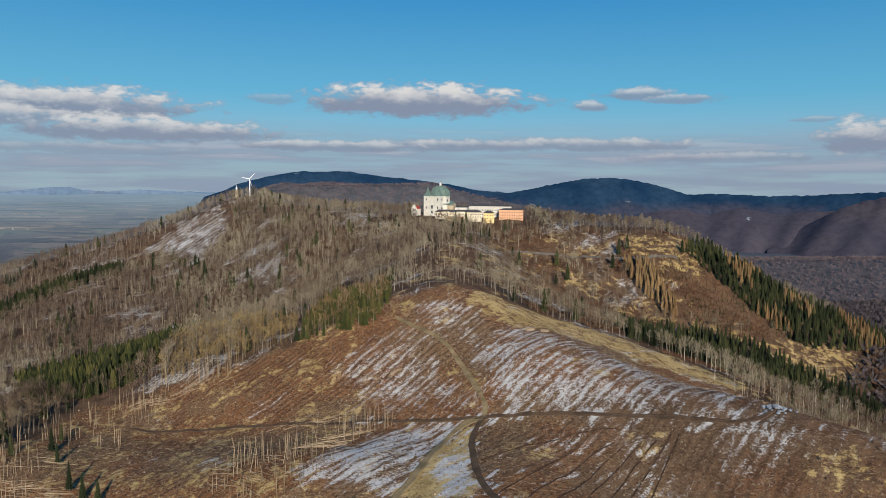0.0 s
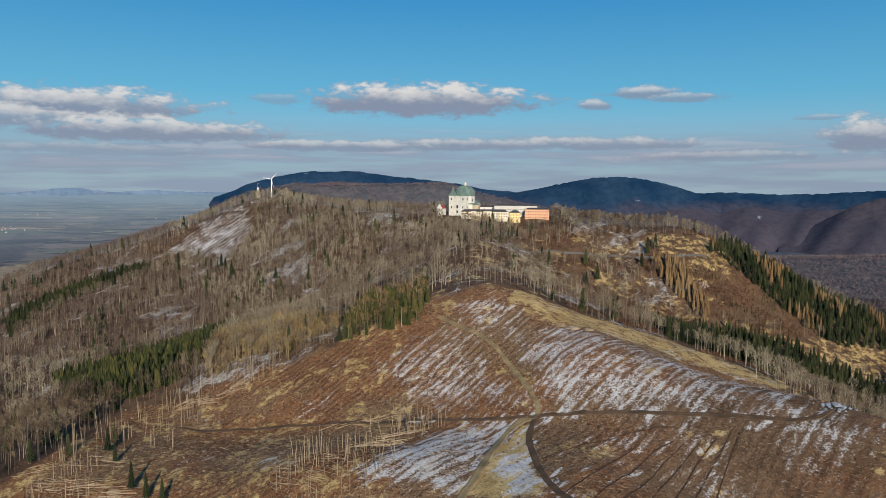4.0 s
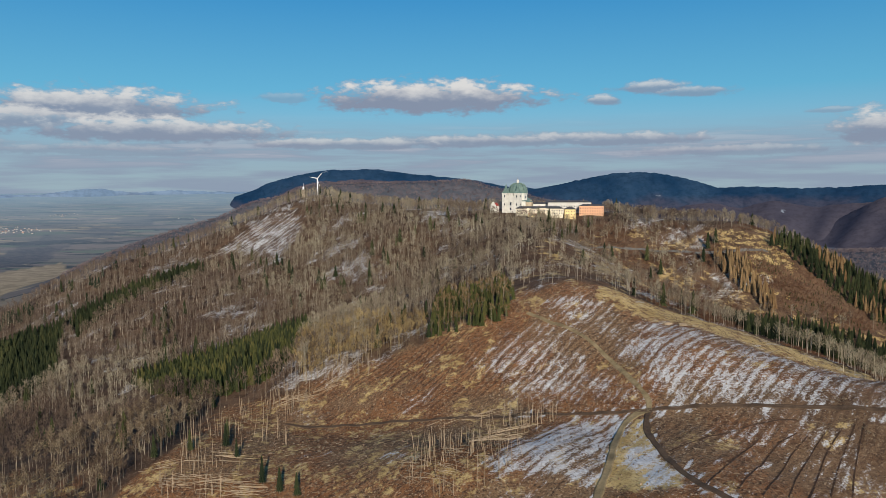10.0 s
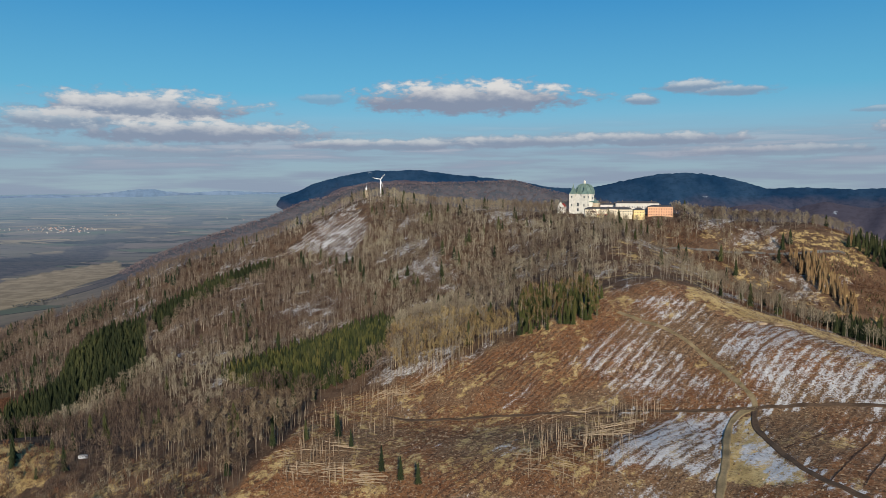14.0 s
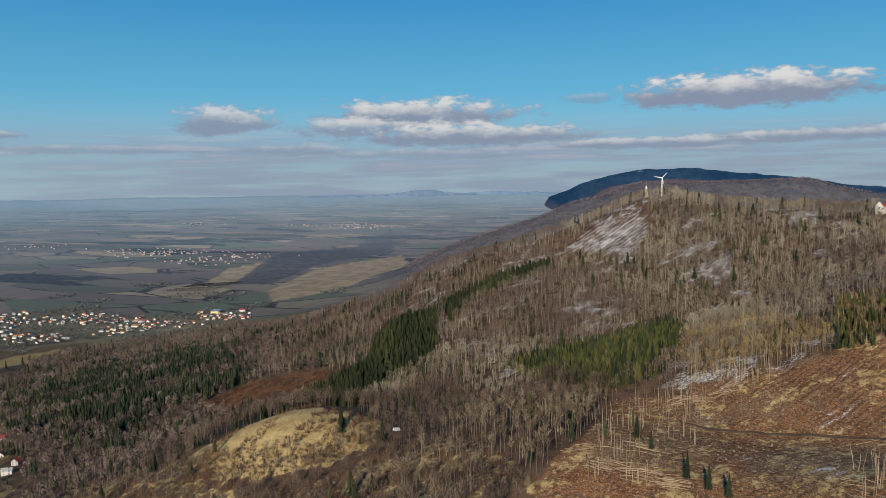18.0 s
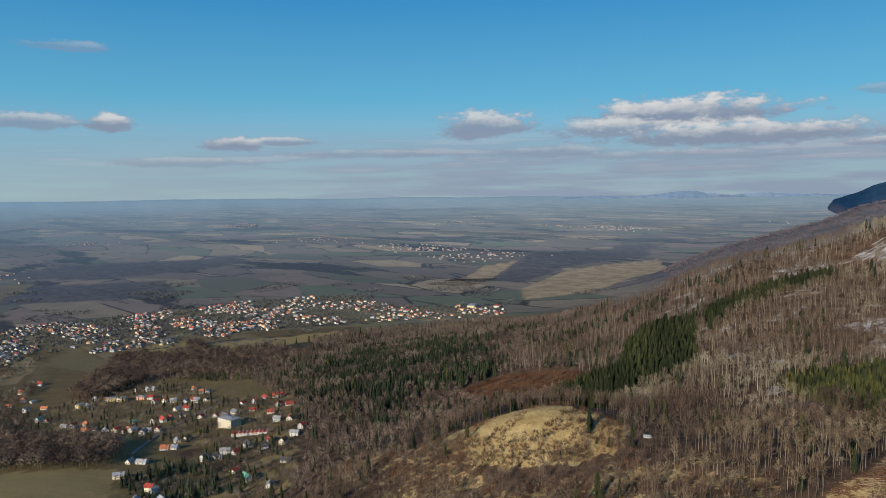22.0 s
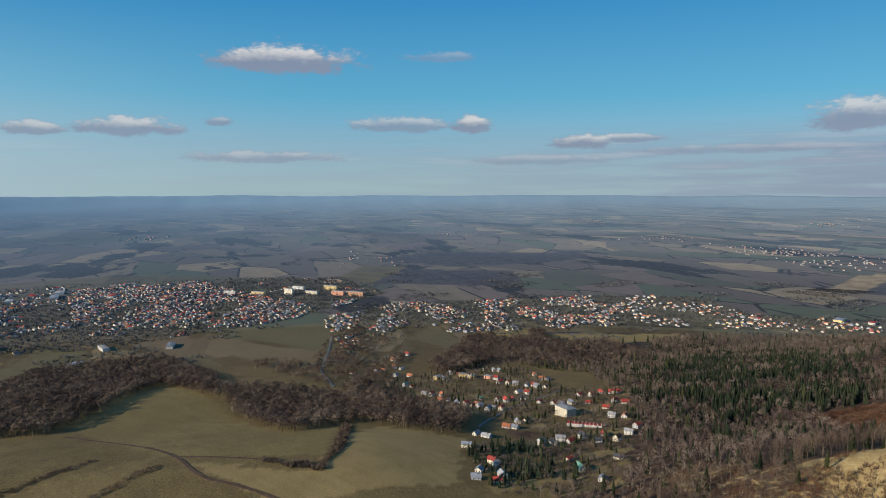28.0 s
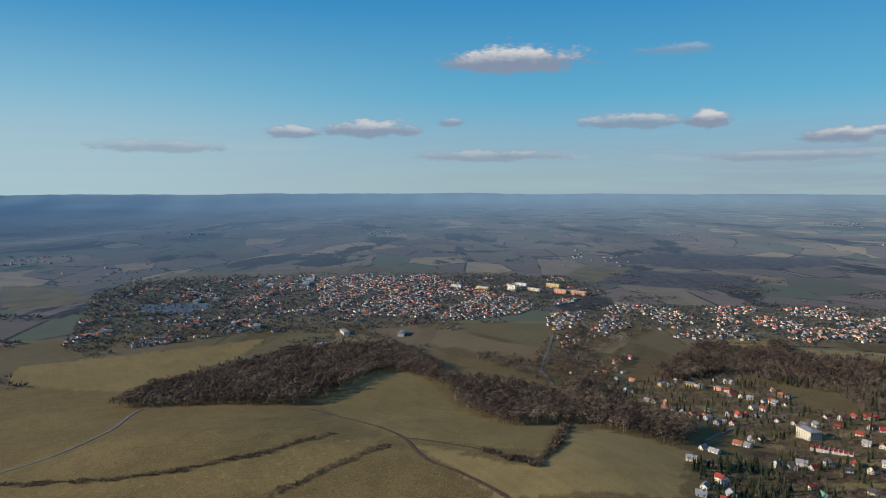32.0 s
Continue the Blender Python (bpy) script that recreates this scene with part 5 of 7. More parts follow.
    plant("brushwood", [bush(95 + s, 18) for s in range(4)], x, y, r.uniform(1, 3.2, len(x)), [M_RED], "brown brush over the grassy ridge", "brushwood", 44)
    x, y = scatter((-60, 960, 150, 1012), 9, 26, lambda a, b: off_ways(a, b) & (b < 1000 + 8 * ripple(a, b, 30, 76)))
    k = thin(x, y, 29, 0.7 + 0 * x)
    plant("yard_trees", ROUND + DOME[:2], x[k], y[k], r.uniform(6, 12, k.sum()), [M_DIM, M_BARK], "leafless trees in front of the pilgrim house", "trees", 45, (1.0, 1.4))
    x, y = scatter((118, 985, 260, 1060), 8, 35, lambda a, b: (b < 1050 - 0.35 * (a - 118)) & (ripple(a, b, 35, 103) > -0.35))
    plant("yard_trees", BUSHY + ROUND[:2], x, y, r.uniform(12, 19, len(x)), [M_DIM, M_DUSK], "large dark leafless trees beside the monastery", "trees", 53, (1.0, 1.4))
    x, y = scatter((-120, 900, 60, 1000), 11, 36, lambda a, b: ripple(a, b, 35, 104) > -0.1)
    plant("yard_trees", BUSHY[:3] + ROUND[:2], x, y, r.uniform(9, 15, len(x)), [M_MIST, M_DUSK], "leafless brown trees below the church", "trees", 54, (1.0, 1.3))
    # conifers strewn through the woods
    x, y = scatter((-1700, 250, 450, 1400), 24, 15, lambda a, b: wooded(a, b) & (ripple(a, b, 230, 17) > 0.15))
    k = thin(x, y, 4, 0.6 + 0 * x)
    plant("scattered_spruces", FIRS, x[k], y[k], r.uniform(14, 24, k.sum()), [M_SPRUCE, M_BARK], "single dark spruces among the beeches", "forest", 24, (0.9, 1.3))
    x, y = scatter((-300, 380, 260, 640), 7, 16, lambda a, b: inside(CLEARCUT, a, b) & (ripple(a, b, 40, 19) > 0.25) & off_ways(a, b))
    plant("brushwood", [bush(95 + s, 22) for s in range(4)], x, y, r.uniform(0.8, 2.4, len(x)), [M_TWIG], "low dead brushwood on the cleared slope", "brushwood", 25)
    for q, seed in ((SNOWTOP, 51), (SNOWMID, 52), (SNOWLOW, 53), (SNOWR, 54)):
        x, y = scatter((-110, 320, 260, 600), 1.7, seed, lambda a, b: inside(q, a, b) & (np.sin((a * 0.7071 - b * 0.7071 + 5 * ripple(a, b, 60, 55)) * 0.72) > 0.72) & (ripple(a, b, 9, 56) > -0.1) & off_ways(a, b, 3))
        plant("brush_row", [bush(110 + s, 9, 0.7) for s in range(4)], x, y, r.uniform(0.7, 1.5, len(x)), [M_RED], "rows of dead red-brown brush between snow", "brushwood", seed, (1.2, 1.9))
    x, y = scatter((-1800, 180, -780, 660), 6.5, 17, lambda a, b: (inside(HAMLET, a, b) | (inside(MIXED, a, b) & (a < -1000))) & clear_of_houses(a, b))
    k = thin(x, y, 6, 0.55 + 0.4 * ripple(x, y, 60, 61))
    plant("garden_trees", BUSHY[:4] + DOME[3:4], x[k], y[k], r.uniform(4, 9, k.sum()), [M_MIST, M_DUSK], "leafless garden trees between the villas", "trees", 26, (1.1, 1.6))
    k = thin(x, y, 7, 0.07 + 0.05 * ripple(x, y, 90, 62))
    plant("garden_conifers", FIRS_FAR, x[k], y[k], r.uniform(7, 15, k.sum()), [M_SPRUCE, M_BARK], "dark garden conifers between the villas", "trees", 27, (1.2, 1.6))
    x, y = scatter((-710, 385, -450, 570), 3.0, 19, lambda a, b: inside(KNOLL, a, b))
    plant("grass_tussocks", [bush(140 + s, 7, 0.6, 0.09) for s in range(4)], x, y, r.uniform(0.5, 1.4, len(x)), [M_STRAW], "straw-coloured tussocks and brush on the bare knoll", "grass", 36, (0.9, 1.6))
    x, y = scatter((-720, 380, -450, 580), 4.5, 20, lambda a, b: inside(KNOLL, a, b) & ((ripple(a, b, 45, 63) > 0.35) | (a > -540 + 30 * ripple(a, b, 40, 64)) | (b < 448 + 15 * ripple(a, b, 50, 65))))
    plant("young_beech", [bush(90 + s, 26, 0.4, 0.03) for s in range(4)], x, y, r.uniform(2, 7, len(x)), [M_RED], "red-brown brushwood creeping over the knoll", "thicket", 39)
    x, y = scatter((-720, 380, -450, 580), 17, 22, lambda a, b: inside(KNOLL, a, b) & ((a > -520) | (b < 420)) & (ripple(a, b, 30, 70) > 0))
    plant("scattered_spruces", FIRS, x, y, r.uniform(5, 12, len(x)), [M_SPRUCE, M_BARK], "small dark spruces at the foot of the knoll", "forest", 40, (1.0, 1.5))
    x, y = scatter((-800, 340, -280, 490), 3.4, 27, lambda a, b: inside(FRONT, a, b) & ~inside(CLEARCUT, a, b) & (ripple(a, b, 38, 97) + 0.4 * ripple(a, b, 13, 98) > -0.5))
    k = thin(x, y, 30, 0.5 + 0.5 * ripple(x, y, 60, 99))
    h = r.uniform(2, 8, len(x))
    plant("young_beech", [bush(90 + s, 20, 0.35, 0.025) for s in range(4)], x[k], y[k], h[k], [M_RED], "red-brown young beech below the knoll", "thicket", 48, (0.6, 0.9))
    plant("brushwood", [bush(95 + s, 20, 0.35, 0.025) for s in range(4)], x[~k], y[~k], h[~k], [M_TWIG], "brown brushwood below the knoll", "brushwood", 49, (0.6, 0.9))
    x, y = scatter((220, 760, 400, 910), 3.0, 28, lambda a, b: inside(BRUSH_E, a, b))
    k = thin(x, y, 31, 0.3 + 0.4 * ripple(x, y, 50, 100))
    plant("spruce_stand", FIRS_FAR, x[k], y[k], r.uniform(1.5, 4, k.sum()), [M_YOUNG, M_BARK], "young planted spruces on the east slope", "forest", 50, (1.0, 1.5))
    plant("young_beech", [bush(90 + s, 16) for s in range(4)], x[~k], y[~k], r.uniform(1, 4, (~k).sum()), [M_RED], "red-brown brush between the young spruces", "thicket", 51)
    # hedges along the pastures
    for line, seed in ((HEDGE_A, 28), (HEDGE_B, 29), (HEDGE_C, 30)):
        x, y = scatter((-1200, -560, -840, 160), 3.2, seed, lambda a, b: (near_line(line, a, b) < 5 + 3 * ripple(a, b, 40, 3)))
        tall = 1.7 if line is HEDGE_C else 1.0
        plant("hedge", [bush(100 + s, 20, 0.5, 0.06) for s in range(4)], x, y, r.uniform(2, 5, len(x)) * tall, [M_DIM], "dark leafless hedge between pastures", "hedge", seed)
    x, y = scatter((-2200, 40, -1180, 440), 8.5, 34, lambda a, b: (inside(BETWEEN, a, b) | (near_line(LANE_T, a, b) < 14)) & off_ways(a, b, 4) & ~any_in((FIELD7, FIELD8), a, b) & clear_of_houses(a, b, 9) & (ripple(a, b, 70, 102) > -0.25))
    plant("garden_trees", BUSHY[:4], x, y, r.uniform(5, 14, len(x)), [M_DIM, M_DUSK], "dark leafless trees along the lane to the town", "trees", 52, (1.1, 1.6))
    # tree rows and copses of the plain
    x, y = scatter((-3300, -1400, -1300, 2300), 11.5, 33, lambda a, b: any_in((TOWN, TOWN2, TOWN3), a, b) & (np.hypot(a - HUB[0], b - HUB[1]) < 3200) & ~any_in((FIELD6, FIELD7, FIELD8, POND), a, b) & seen_side(a, b))
    k = thin(x, y, 9, 0.62 + 0.4 * ripple(x, y, 120, 46))
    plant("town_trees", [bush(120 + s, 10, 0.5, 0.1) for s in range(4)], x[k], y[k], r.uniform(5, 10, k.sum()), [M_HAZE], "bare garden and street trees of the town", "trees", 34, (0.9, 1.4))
    x, y = scatter((-3400, -1500, -1500, 2300), 24, 31, lambda a, b: (np.hypot(a - HUB[0], b - HUB[1]) > 1500) & (np.hypot(a - HUB[0], b - HUB[1]) < 3300)
                   & ~any_in((FIELD6, FIELD7, FIELD8, MIXED, WOODW, WOODB), a, b) & seen_side(a, b)
                   & (any_in((TOWN, TOWN2), a, b) & (ripple(a, b, 90, 41) > -0.3) | (ripple(a, b, 330, 42) > 0.55)))
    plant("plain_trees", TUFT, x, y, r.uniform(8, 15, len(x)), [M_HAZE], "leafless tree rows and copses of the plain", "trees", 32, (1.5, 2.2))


build_woods()

# ---- buildings ----
def part(name, bm, material, parent, label=""):
    me = bpy.data.meshes.new(name)
    bm.to_mesh(me)
    bm.free()
    me.materials.append(material)
    ob = new(name, me)
    ob.parent = parent
    if label:
        tagged(ob, label)
    return ob


def box(bm, x0, y0, z0, x1, y1, z1, turn=0.0, at=(0, 0)):
    m = Matrix.Translation((*at, 0)) @ Matrix.Rotation(turn, 4, "Z") @ Matrix.Translation(((x0 + x1) / 2, (y0 + y1) / 2, (z0 + z1) / 2)) @ Matrix.Diagonal((x1 - x0, y1 - y0, z1 - z0, 1))
    bmesh.ops.create_cube(bm, size=1, matrix=m)
    return bm


def boxed(*a, **k):
    return box(bmesh.new(), *a, **k)


def prism(bm, outline, z0, z1, top=None):
    """A straight or tapered body over an outline; top: the outline above."""
    lo = [bm.verts.new((x, y, z0)) for x, y in outline]
    hi = [bm.verts.new((x, y, z1)) for x, y in (top or outline)]
    n = len(lo)
    for i in range(n):
        bm.faces.new((lo[i], lo[(i + 1) % n], hi[(i + 1) % n], hi[i]))
    bm.faces.new(hi)
    bm.faces.new(lo[::-1])
    return bm


def ngon(n, r, turn=0.0, at=(0, 0)):
    return [(at[0] + r * math.cos(turn + 6.28319 * k / n), at[1] + r * math.sin(turn + 6.28319 * k / n)) for k in range(n)]


def lathe(bm, profile, n=16, at=(0, 0), turn=0.0):
    """A body turned from (radius, height) pairs."""
    rings = [[bm.verts.new((x, y, z)) for x, y in ngon(n, max(r, 0.001), turn, at)] for r, z in profile]
    for a, b in zip(rings, rings[1:]):
        for k in range(n):
            bm.faces.new((a[k], a[(k + 1) % n], b[(k + 1) % n], b[k]))
    bm.faces.new(rings[-1])
    bm.faces.new(rings[0][::-1])
    return bm


def gable_body(w, l, h, rise):
    """Walls with two gables, ridge along y."""
    bm = bmesh.new()
    pts = []
    for y in (-l / 2, l / 2):
        pts.append([bm.verts.new(p) for p in ((-w / 2, y, -1.5), (w / 2, y, -1.5), (w / 2, y, h), (0, y, h + rise), (-w / 2, y, h))])
    a, b = pts
    bm.faces.new(a)
    bm.faces.new(b[::-1])
    for i in range(5):
        j = (i + 1) % 5
        bm.faces.new((a[j], a[i], b[i], b[j]))
    return bm


def gable_roof(w, l, h, rise, over=0.5, thick=0.25):
    """Two roof slabs that stand out over the walls."""
    bm = bmesh.new()
    k = rise / (w / 2)
    for s in (-1, 1):
        sec = [(0, h + rise + thick), (s * (w / 2 + over), h - over * k + thick), (s * (w / 2 + over), h - over * k), (0, h + rise)]
        v = [[bm.verts.new((x, y, z + 0.03)) for x, z in sec] for y in (-l / 2 - over, l / 2 + over)]
        bm.faces.new(v[0])
        bm.faces.new(v[1][::-1])
        for i in range(4):
            j = (i + 1) % 4
            bm.faces.new((v[0][j], v[0][i], v[1][i], v[1][j]))
    bmesh.ops.recalc_face_normals(bm, faces=bm.faces)
    return bm


def hip_roof(w, l, h, rise, over=0.5, ridge=0.5):
    bm = bmesh.new()
    lo = [(-w / 2 - over, -l / 2 - over), (w / 2 + over, -l / 2 - over), (w / 2 + over, l / 2 + over), (-w / 2 - over, l / 2 + over)]
    if l >= w:
        e = max(0.05, l / 2 - w / 2 * ridge * 2)
        hi = [(-0.05, -e), (0.05, -e), (0.05, e), (-0.05, e)]
    else:
        e = max(0.05, w / 2 - l / 2 * ridge * 2)
        hi = [(-e, -0.05), (e, -0.05), (e, 0.05), (-e, 0.05)]
    prism(bm, lo, h - 0.15, h + 0.05)
    prism(bm, lo, h + 0.05, h + rise, hi)
    return bm


ROOFS = {c: plain("roof_" + n, v, 0.85, 0.25, 0.5, vary=0.2) for c, n, v in (
    ("r", "red", (0.36, 0.055, 0.04)), ("o", "orange_tile", (0.42, 0.15, 0.07)), ("s", "silver", (0.22, 0.23, 0.25)), ("k", "dark", (0.06, 0.06, 0.065)),
    ("g", "green", (0.11, 0.23, 0.17)), ("w", "pale", (0.33, 0.32, 0.31)), ("y", "grey", (0.2, 0.2, 0.2)), ("p", "ash", (0.31, 0.31, 0.31)))}
WALLS = {c: plain("render_" + n, v, 0.85, 0.12, 0.3, vary=0.12) for c, n, v in (
    ("white", "white", (0.6, 0.57, 0.51)), ("cream", "cream", (0.72, 0.63, 0.47)), ("yellow", "yellow", (0.7, 0.52, 0.24)), ("pink", "salmon", (0.66, 0.32, 0.21)),
    ("grey", "grey", (0.42, 0.4, 0.38)), ("brown", "brown", (0.2, 0.13, 0.085)), ("orange", "orange", (0.62, 0.34, 0.2)))}
M_PANE = plain("window_glass", (0.03, 0.04, 0.055), 0.12, 0.2, 0.4, 0.5)
M_STONE = plain("pale_render_stone", (0.6, 0.57, 0.5), 0.85, 0.14, 0.25)
M_TANSTONE = plain("tan_stone", (0.42, 0.34, 0.24), 0.85, 0.2, 0.3)
M_COPPER = plain("green_copper", (0.13, 0.19, 0.16), 0.6, 0.22, 0.2)
M_DARKROOF = plain("dark_slate_roof", (0.06, 0.058, 0.06), 0.7, 0.25, 0.3)
M_WHITE = plain("white_paint", (0.78, 0.78, 0.78), 0.5, 0.05, 0.2)
M_GOLD = plain("gilded_metal", (0.5, 0.36, 0.12), 0.4, 0.1, 0.4, metal=0.8)
M_CONCRETE = plain("concrete", (0.4, 0.38, 0.35), 0.9, 0.2, 0.2)
pane_mesh = bpy.data.meshes.new("window")
_b = boxed(-0.55, -0.06, -0.75, 0.55, 0.06, 0.75)
_b.to_mesh(pane_mesh)
_b.free()
pane_mesh.materials.append(M_PANE)


def window_at(parent, x, y, z, turn=0.0, scale=(1, 1, 1), name="window"):
    ob = new(name, pane_mesh)
    ob.parent = parent
    ob.matrix_basis = Matrix.Translation((x, y, z)) @ Matrix.Rotation(turn, 4, "Z") @ Matrix.Diagonal((*scale, 1))
    return ob


def stand(ob, x, y, turn=0.0, sink=0.2, z=None):
    ob.matrix_basis = pose(x, y, (float(land(x, y)) if z is None else z) - sink, 0, 0, turn)
    return ob


def house(w, l, h, rise, wall, roof, hip=False, chimney=True, glazed=True):
    base = new("house")
    if hip:
        part("wall", boxed(-w / 2, -l / 2, -1.5, w / 2, l / 2, h), wall, base)
        part("roof", hip_roof(w, l, h, rise), roof, base)
    else:
        part("wall", gable_body(w, l, h, rise), wall, base)
        part("roof", gable_roof(w, l, h, rise), roof, base)
    if chimney:
        part("chimney", boxed(w * 0.12, l * 0.15, h + rise * 0.4, w * 0.12 + 0.7, l * 0.15 + 0.7, h + rise + 1.0), WALLS["brown"], base)
    if glazed:
        for k in (-0.25, 0.25):
            window_at(base, w / 2 + 0.02, k * l, 1.6, 1.5708)
            window_at(base, -w / 2 - 0.02, k * l, 1.6, 1.5708)
            window_at(base, k * w, -l / 2 - 0.02, 1.6)
            if h > 4:
                window_at(base, w / 2 + 0.02, k * l, 4.3, 1.5708)
                window_at(base, k * w, -l / 2 - 0.02, 4.3)
    return base


def villa(x, y, c, turn):
    r = random.Random(int(x * 7 + y))
    label = {"r": "small house with a red gabled roof and pale walls", "o": "house with an orange tiled roof and pale walls",
             "s": "house with a silvery sheet-metal roof", "k": "low house with a dark roof", "g": "house with a green sheet-metal roof",
             "w": "white-walled house with a pale roof", "y": "yellow two-storey villa with a grey roof", "p": "salmon pink villa with a light roof"}[c]
    wall = {"y": "yellow", "p": "pink", "w": "white"}.get(c) or r.choice(("white", "cream", "white", "grey", "cream"))
    big = c in "yp"
    w, l = r.uniform(5.6, 7.4) + 2 * big, r.uniform(7.5, 10.5) + 5 * big
    ob = house(w, l, r.choice((2.8, 4.6)) if not big else 5.8, r.uniform(2.0, 3.2) if not big else 1.2, WALLS[wall], ROOFS[c], big)
    tagged(ob, label, "house", "villas below the hill")
    stand(ob, x, y, turn)
    ob.matrix_basis = ob.matrix_basis @ Matrix.Diagonal((1.15, 1.15, 1.15, 1))
    return ob


NEIGHBOURS = [(x + 15 - 4 * (i % 3), y + 9 + 5 * (i % 2), "rosork"[i % 6]) for i, (x, y, c) in enumerate(HOUSES_UPPER) if i % 4 != 1]
for _i, (_x, _y, _c) in enumerate(HOUSES_UPPER + HOUSES_LOWER + NEIGHBOURS):
    villa(_x, _y, _c, (35, -55, 20, 80, -30)[_i % 5] + (_i * 37) % 17)


def basilica():
    base = new("basilica")
    ax = Vector((-0.54, -0.84))
    turn = math.atan2(ax.x, -ax.y)
    oct8 = 0.3927
    part("wall", prism(bmesh.new(), ngon(8, 17.5, oct8), -6, 13), M_STONE, base)
    part("roof", prism(bmesh.new(), ngon(8, 18.3, oct8), 13, 14.6, ngon(8, 14, oct8)), M_COPPER, base, "green copper skirt roof")
    part("drum", prism(bmesh.new(), ngon(8, 14.2, oct8), 13, 24.0), M_STONE, base)
    part("cornice", prism(bmesh.new(), ngon(8, 14.9, oct8), 24.0, 25.0), M_STONE, base)
    prof = [(14.6 * math.cos(a), 25.0 + 15.5 * math.sin(a)) for a in [1.45 * k / 9 for k in range(10)]]
    dome = part("dome", lathe(bmesh.new(), prof, 16, turn=oct8), M_COPPER, base, "weathered green copper dome")
    for k in range(8):
        a = oct8 + k * 0.7854
        bm = bmesh.new()
        for (r0, z0), (r1, z1) in zip(prof, prof[1:]):
            box(bm, min(r0, r1) - 0.1, -0.3, z0 - 0.1, max(r0, r1) + 0.35, 0.3, z1 + 0.2, a)
        part("rib", bm, M_COPPER, dome)
    lantern = part("lantern", lathe(bmesh.new(), [(2.0, 39.8), (1.8, 40.2), (1.8, 43), (2.1, 43.2), (1.3, 44.6), (0.2, 45.6)], 8), M_STONE, base, "small pale lantern on the dome")
    part("cross", boxed(-0.12, -0.12, 45.4, 0.12, 0.12, 48.4), M_GOLD, lantern)
    for k in range(8):
        a = k * 0.7854
        window_at(base, 13.15 * math.cos(a), 13.15 * math.sin(a), 19.0, a + 1.5708, (1.9, 2, 2.6))
        window_at(base, 16.2 * math.cos(a), 16.2 * math.sin(a), 6.5, a + 1.5708, (1.7, 2, 2.6))
    # west front with two towers and a curved gable
    front = part("facade", boxed(-9, -22, -6, 9, -10, 19.5), M_STONE, base)
    bm = bmesh.new()
    prism(bm, [(-7, -21.6), (7, -21.6), (7, -20.6), (-7, -20.6)], 19.5, 20.4)
    prism(bm, [(-4.5, -21.6), (4.5, -21.6), (4.5, -20.6), (-4.5, -20.6)], 20.4, 23.4, [(-3, -21.6), (3, -21.6), (3, -20.6), (-3, -20.6)])
    prism(bm, [(-3, -21.6), (3, -21.6), (3, -20.6), (-3, -20.6)], 23.4, 25.0, [(-0.8, -21.6), (0.8, -21.6), (0.8, -20.6), (-0.8, -20.6)])
    part("gable", bm, M_STONE, front)
    part("cornice", boxed(-9.3, -22.4, 12.6, 9.3, -9.8, 13.3), M_STONE, front)
    for s in (-1, 1):
        tower = part("tower", boxed(s * 10 - 4.4, -22.5, -6, s * 10 + 4.4, -13.7, 24.6), M_STONE, base)
        part("cornice", boxed(s * 10 - 4.8, -22.9, 24.6, s * 10 + 4.8, -13.3, 25.3), M_STONE, tower)
        bm = bmesh.new()
        sq = [(s * 10 - 4.7, -22.8), (s * 10 + 4.7, -22.8), (s * 10 + 4.7, -13.4), (s * 10 - 4.7, -13.4)]
        mid = [(s * 10 + (px - s * 10) * 0.5, -18.1 + (py + 18.1) * 0.5) for px, py in sq]
        tip = [(s * 10 + (px - s * 10) * 0.03, -18.1 + (py + 18.1) * 0.03) for px, py in sq]
        prism(bm, sq, 25.3, 29.5, mid)
        prism(bm, mid, 29.5, 38.5, tip)
        part("spire", bm, M_COPPER, tower, "pointed green copper spire")
        part("cross", boxed(s * 10 - 0.1, -18.2, 38.2, s * 10 + 0.1, -18.0, 41.0), M_GOLD, tower)
        window_at(base, s * 10, -22.55, 20.5, 0, (1.6, 2, 2.2))
        window_at(base, s * 10, -22.55, 8.5, 0, (1.4, 2, 2.2))
        for z in (20.5, 8.5):
            window_at(base, s * 14.45, -18, z, 1.5708, (1.6, 2, 2.0))
        for px in (-3.6, 3.6):
            part("pilaster", boxed(s * 10 + px - 0.5, -22.85, -6, s * 10 + px + 0.5, -22.4, 24.6), M_STONE, base)
    window_at(base, 0, -22.05, 9.5, 0, (2.4, 2, 3.2))
    window_at(base, 0, -22.05, 1.8, 0, (2.2, 2, 2.6), "door")
    # chancel behind
    part("chancel", boxed(-9, 12, -6, 9, 30, 14), M_TANSTONE, base, "tan stone chancel")
    part("chancel_roof", prism(bmesh.new(), [(-9.5, 11), (9.5, 11), (9.5, 30.5), (-9.5, 30.5)], 14, 20, [(-0.2, 12), (0.2, 12), (0.2, 24), (-0.2, 24)]), M_COPPER, base)
    part("apse", prism(bmesh.new(), ngon(8, 8.0, oct8, (15.5, 2)), -6, 12), M_TANSTONE, base, "tan stone side chapel")
    part("apse_roof", prism(bmesh.new(), ngon(8, 8.6, oct8, (15.5, 2)), 12, 15, ngon(8, 0.5, oct8, (15.5, 2))), M_COPPER, base)
    tagged(base, "pale domed pilgrimage church with green copper dome and two spires", "church")
    base.matrix_basis = pose(-3, 1072, 360.5, 0, 0, math.degrees(turn))
    return base


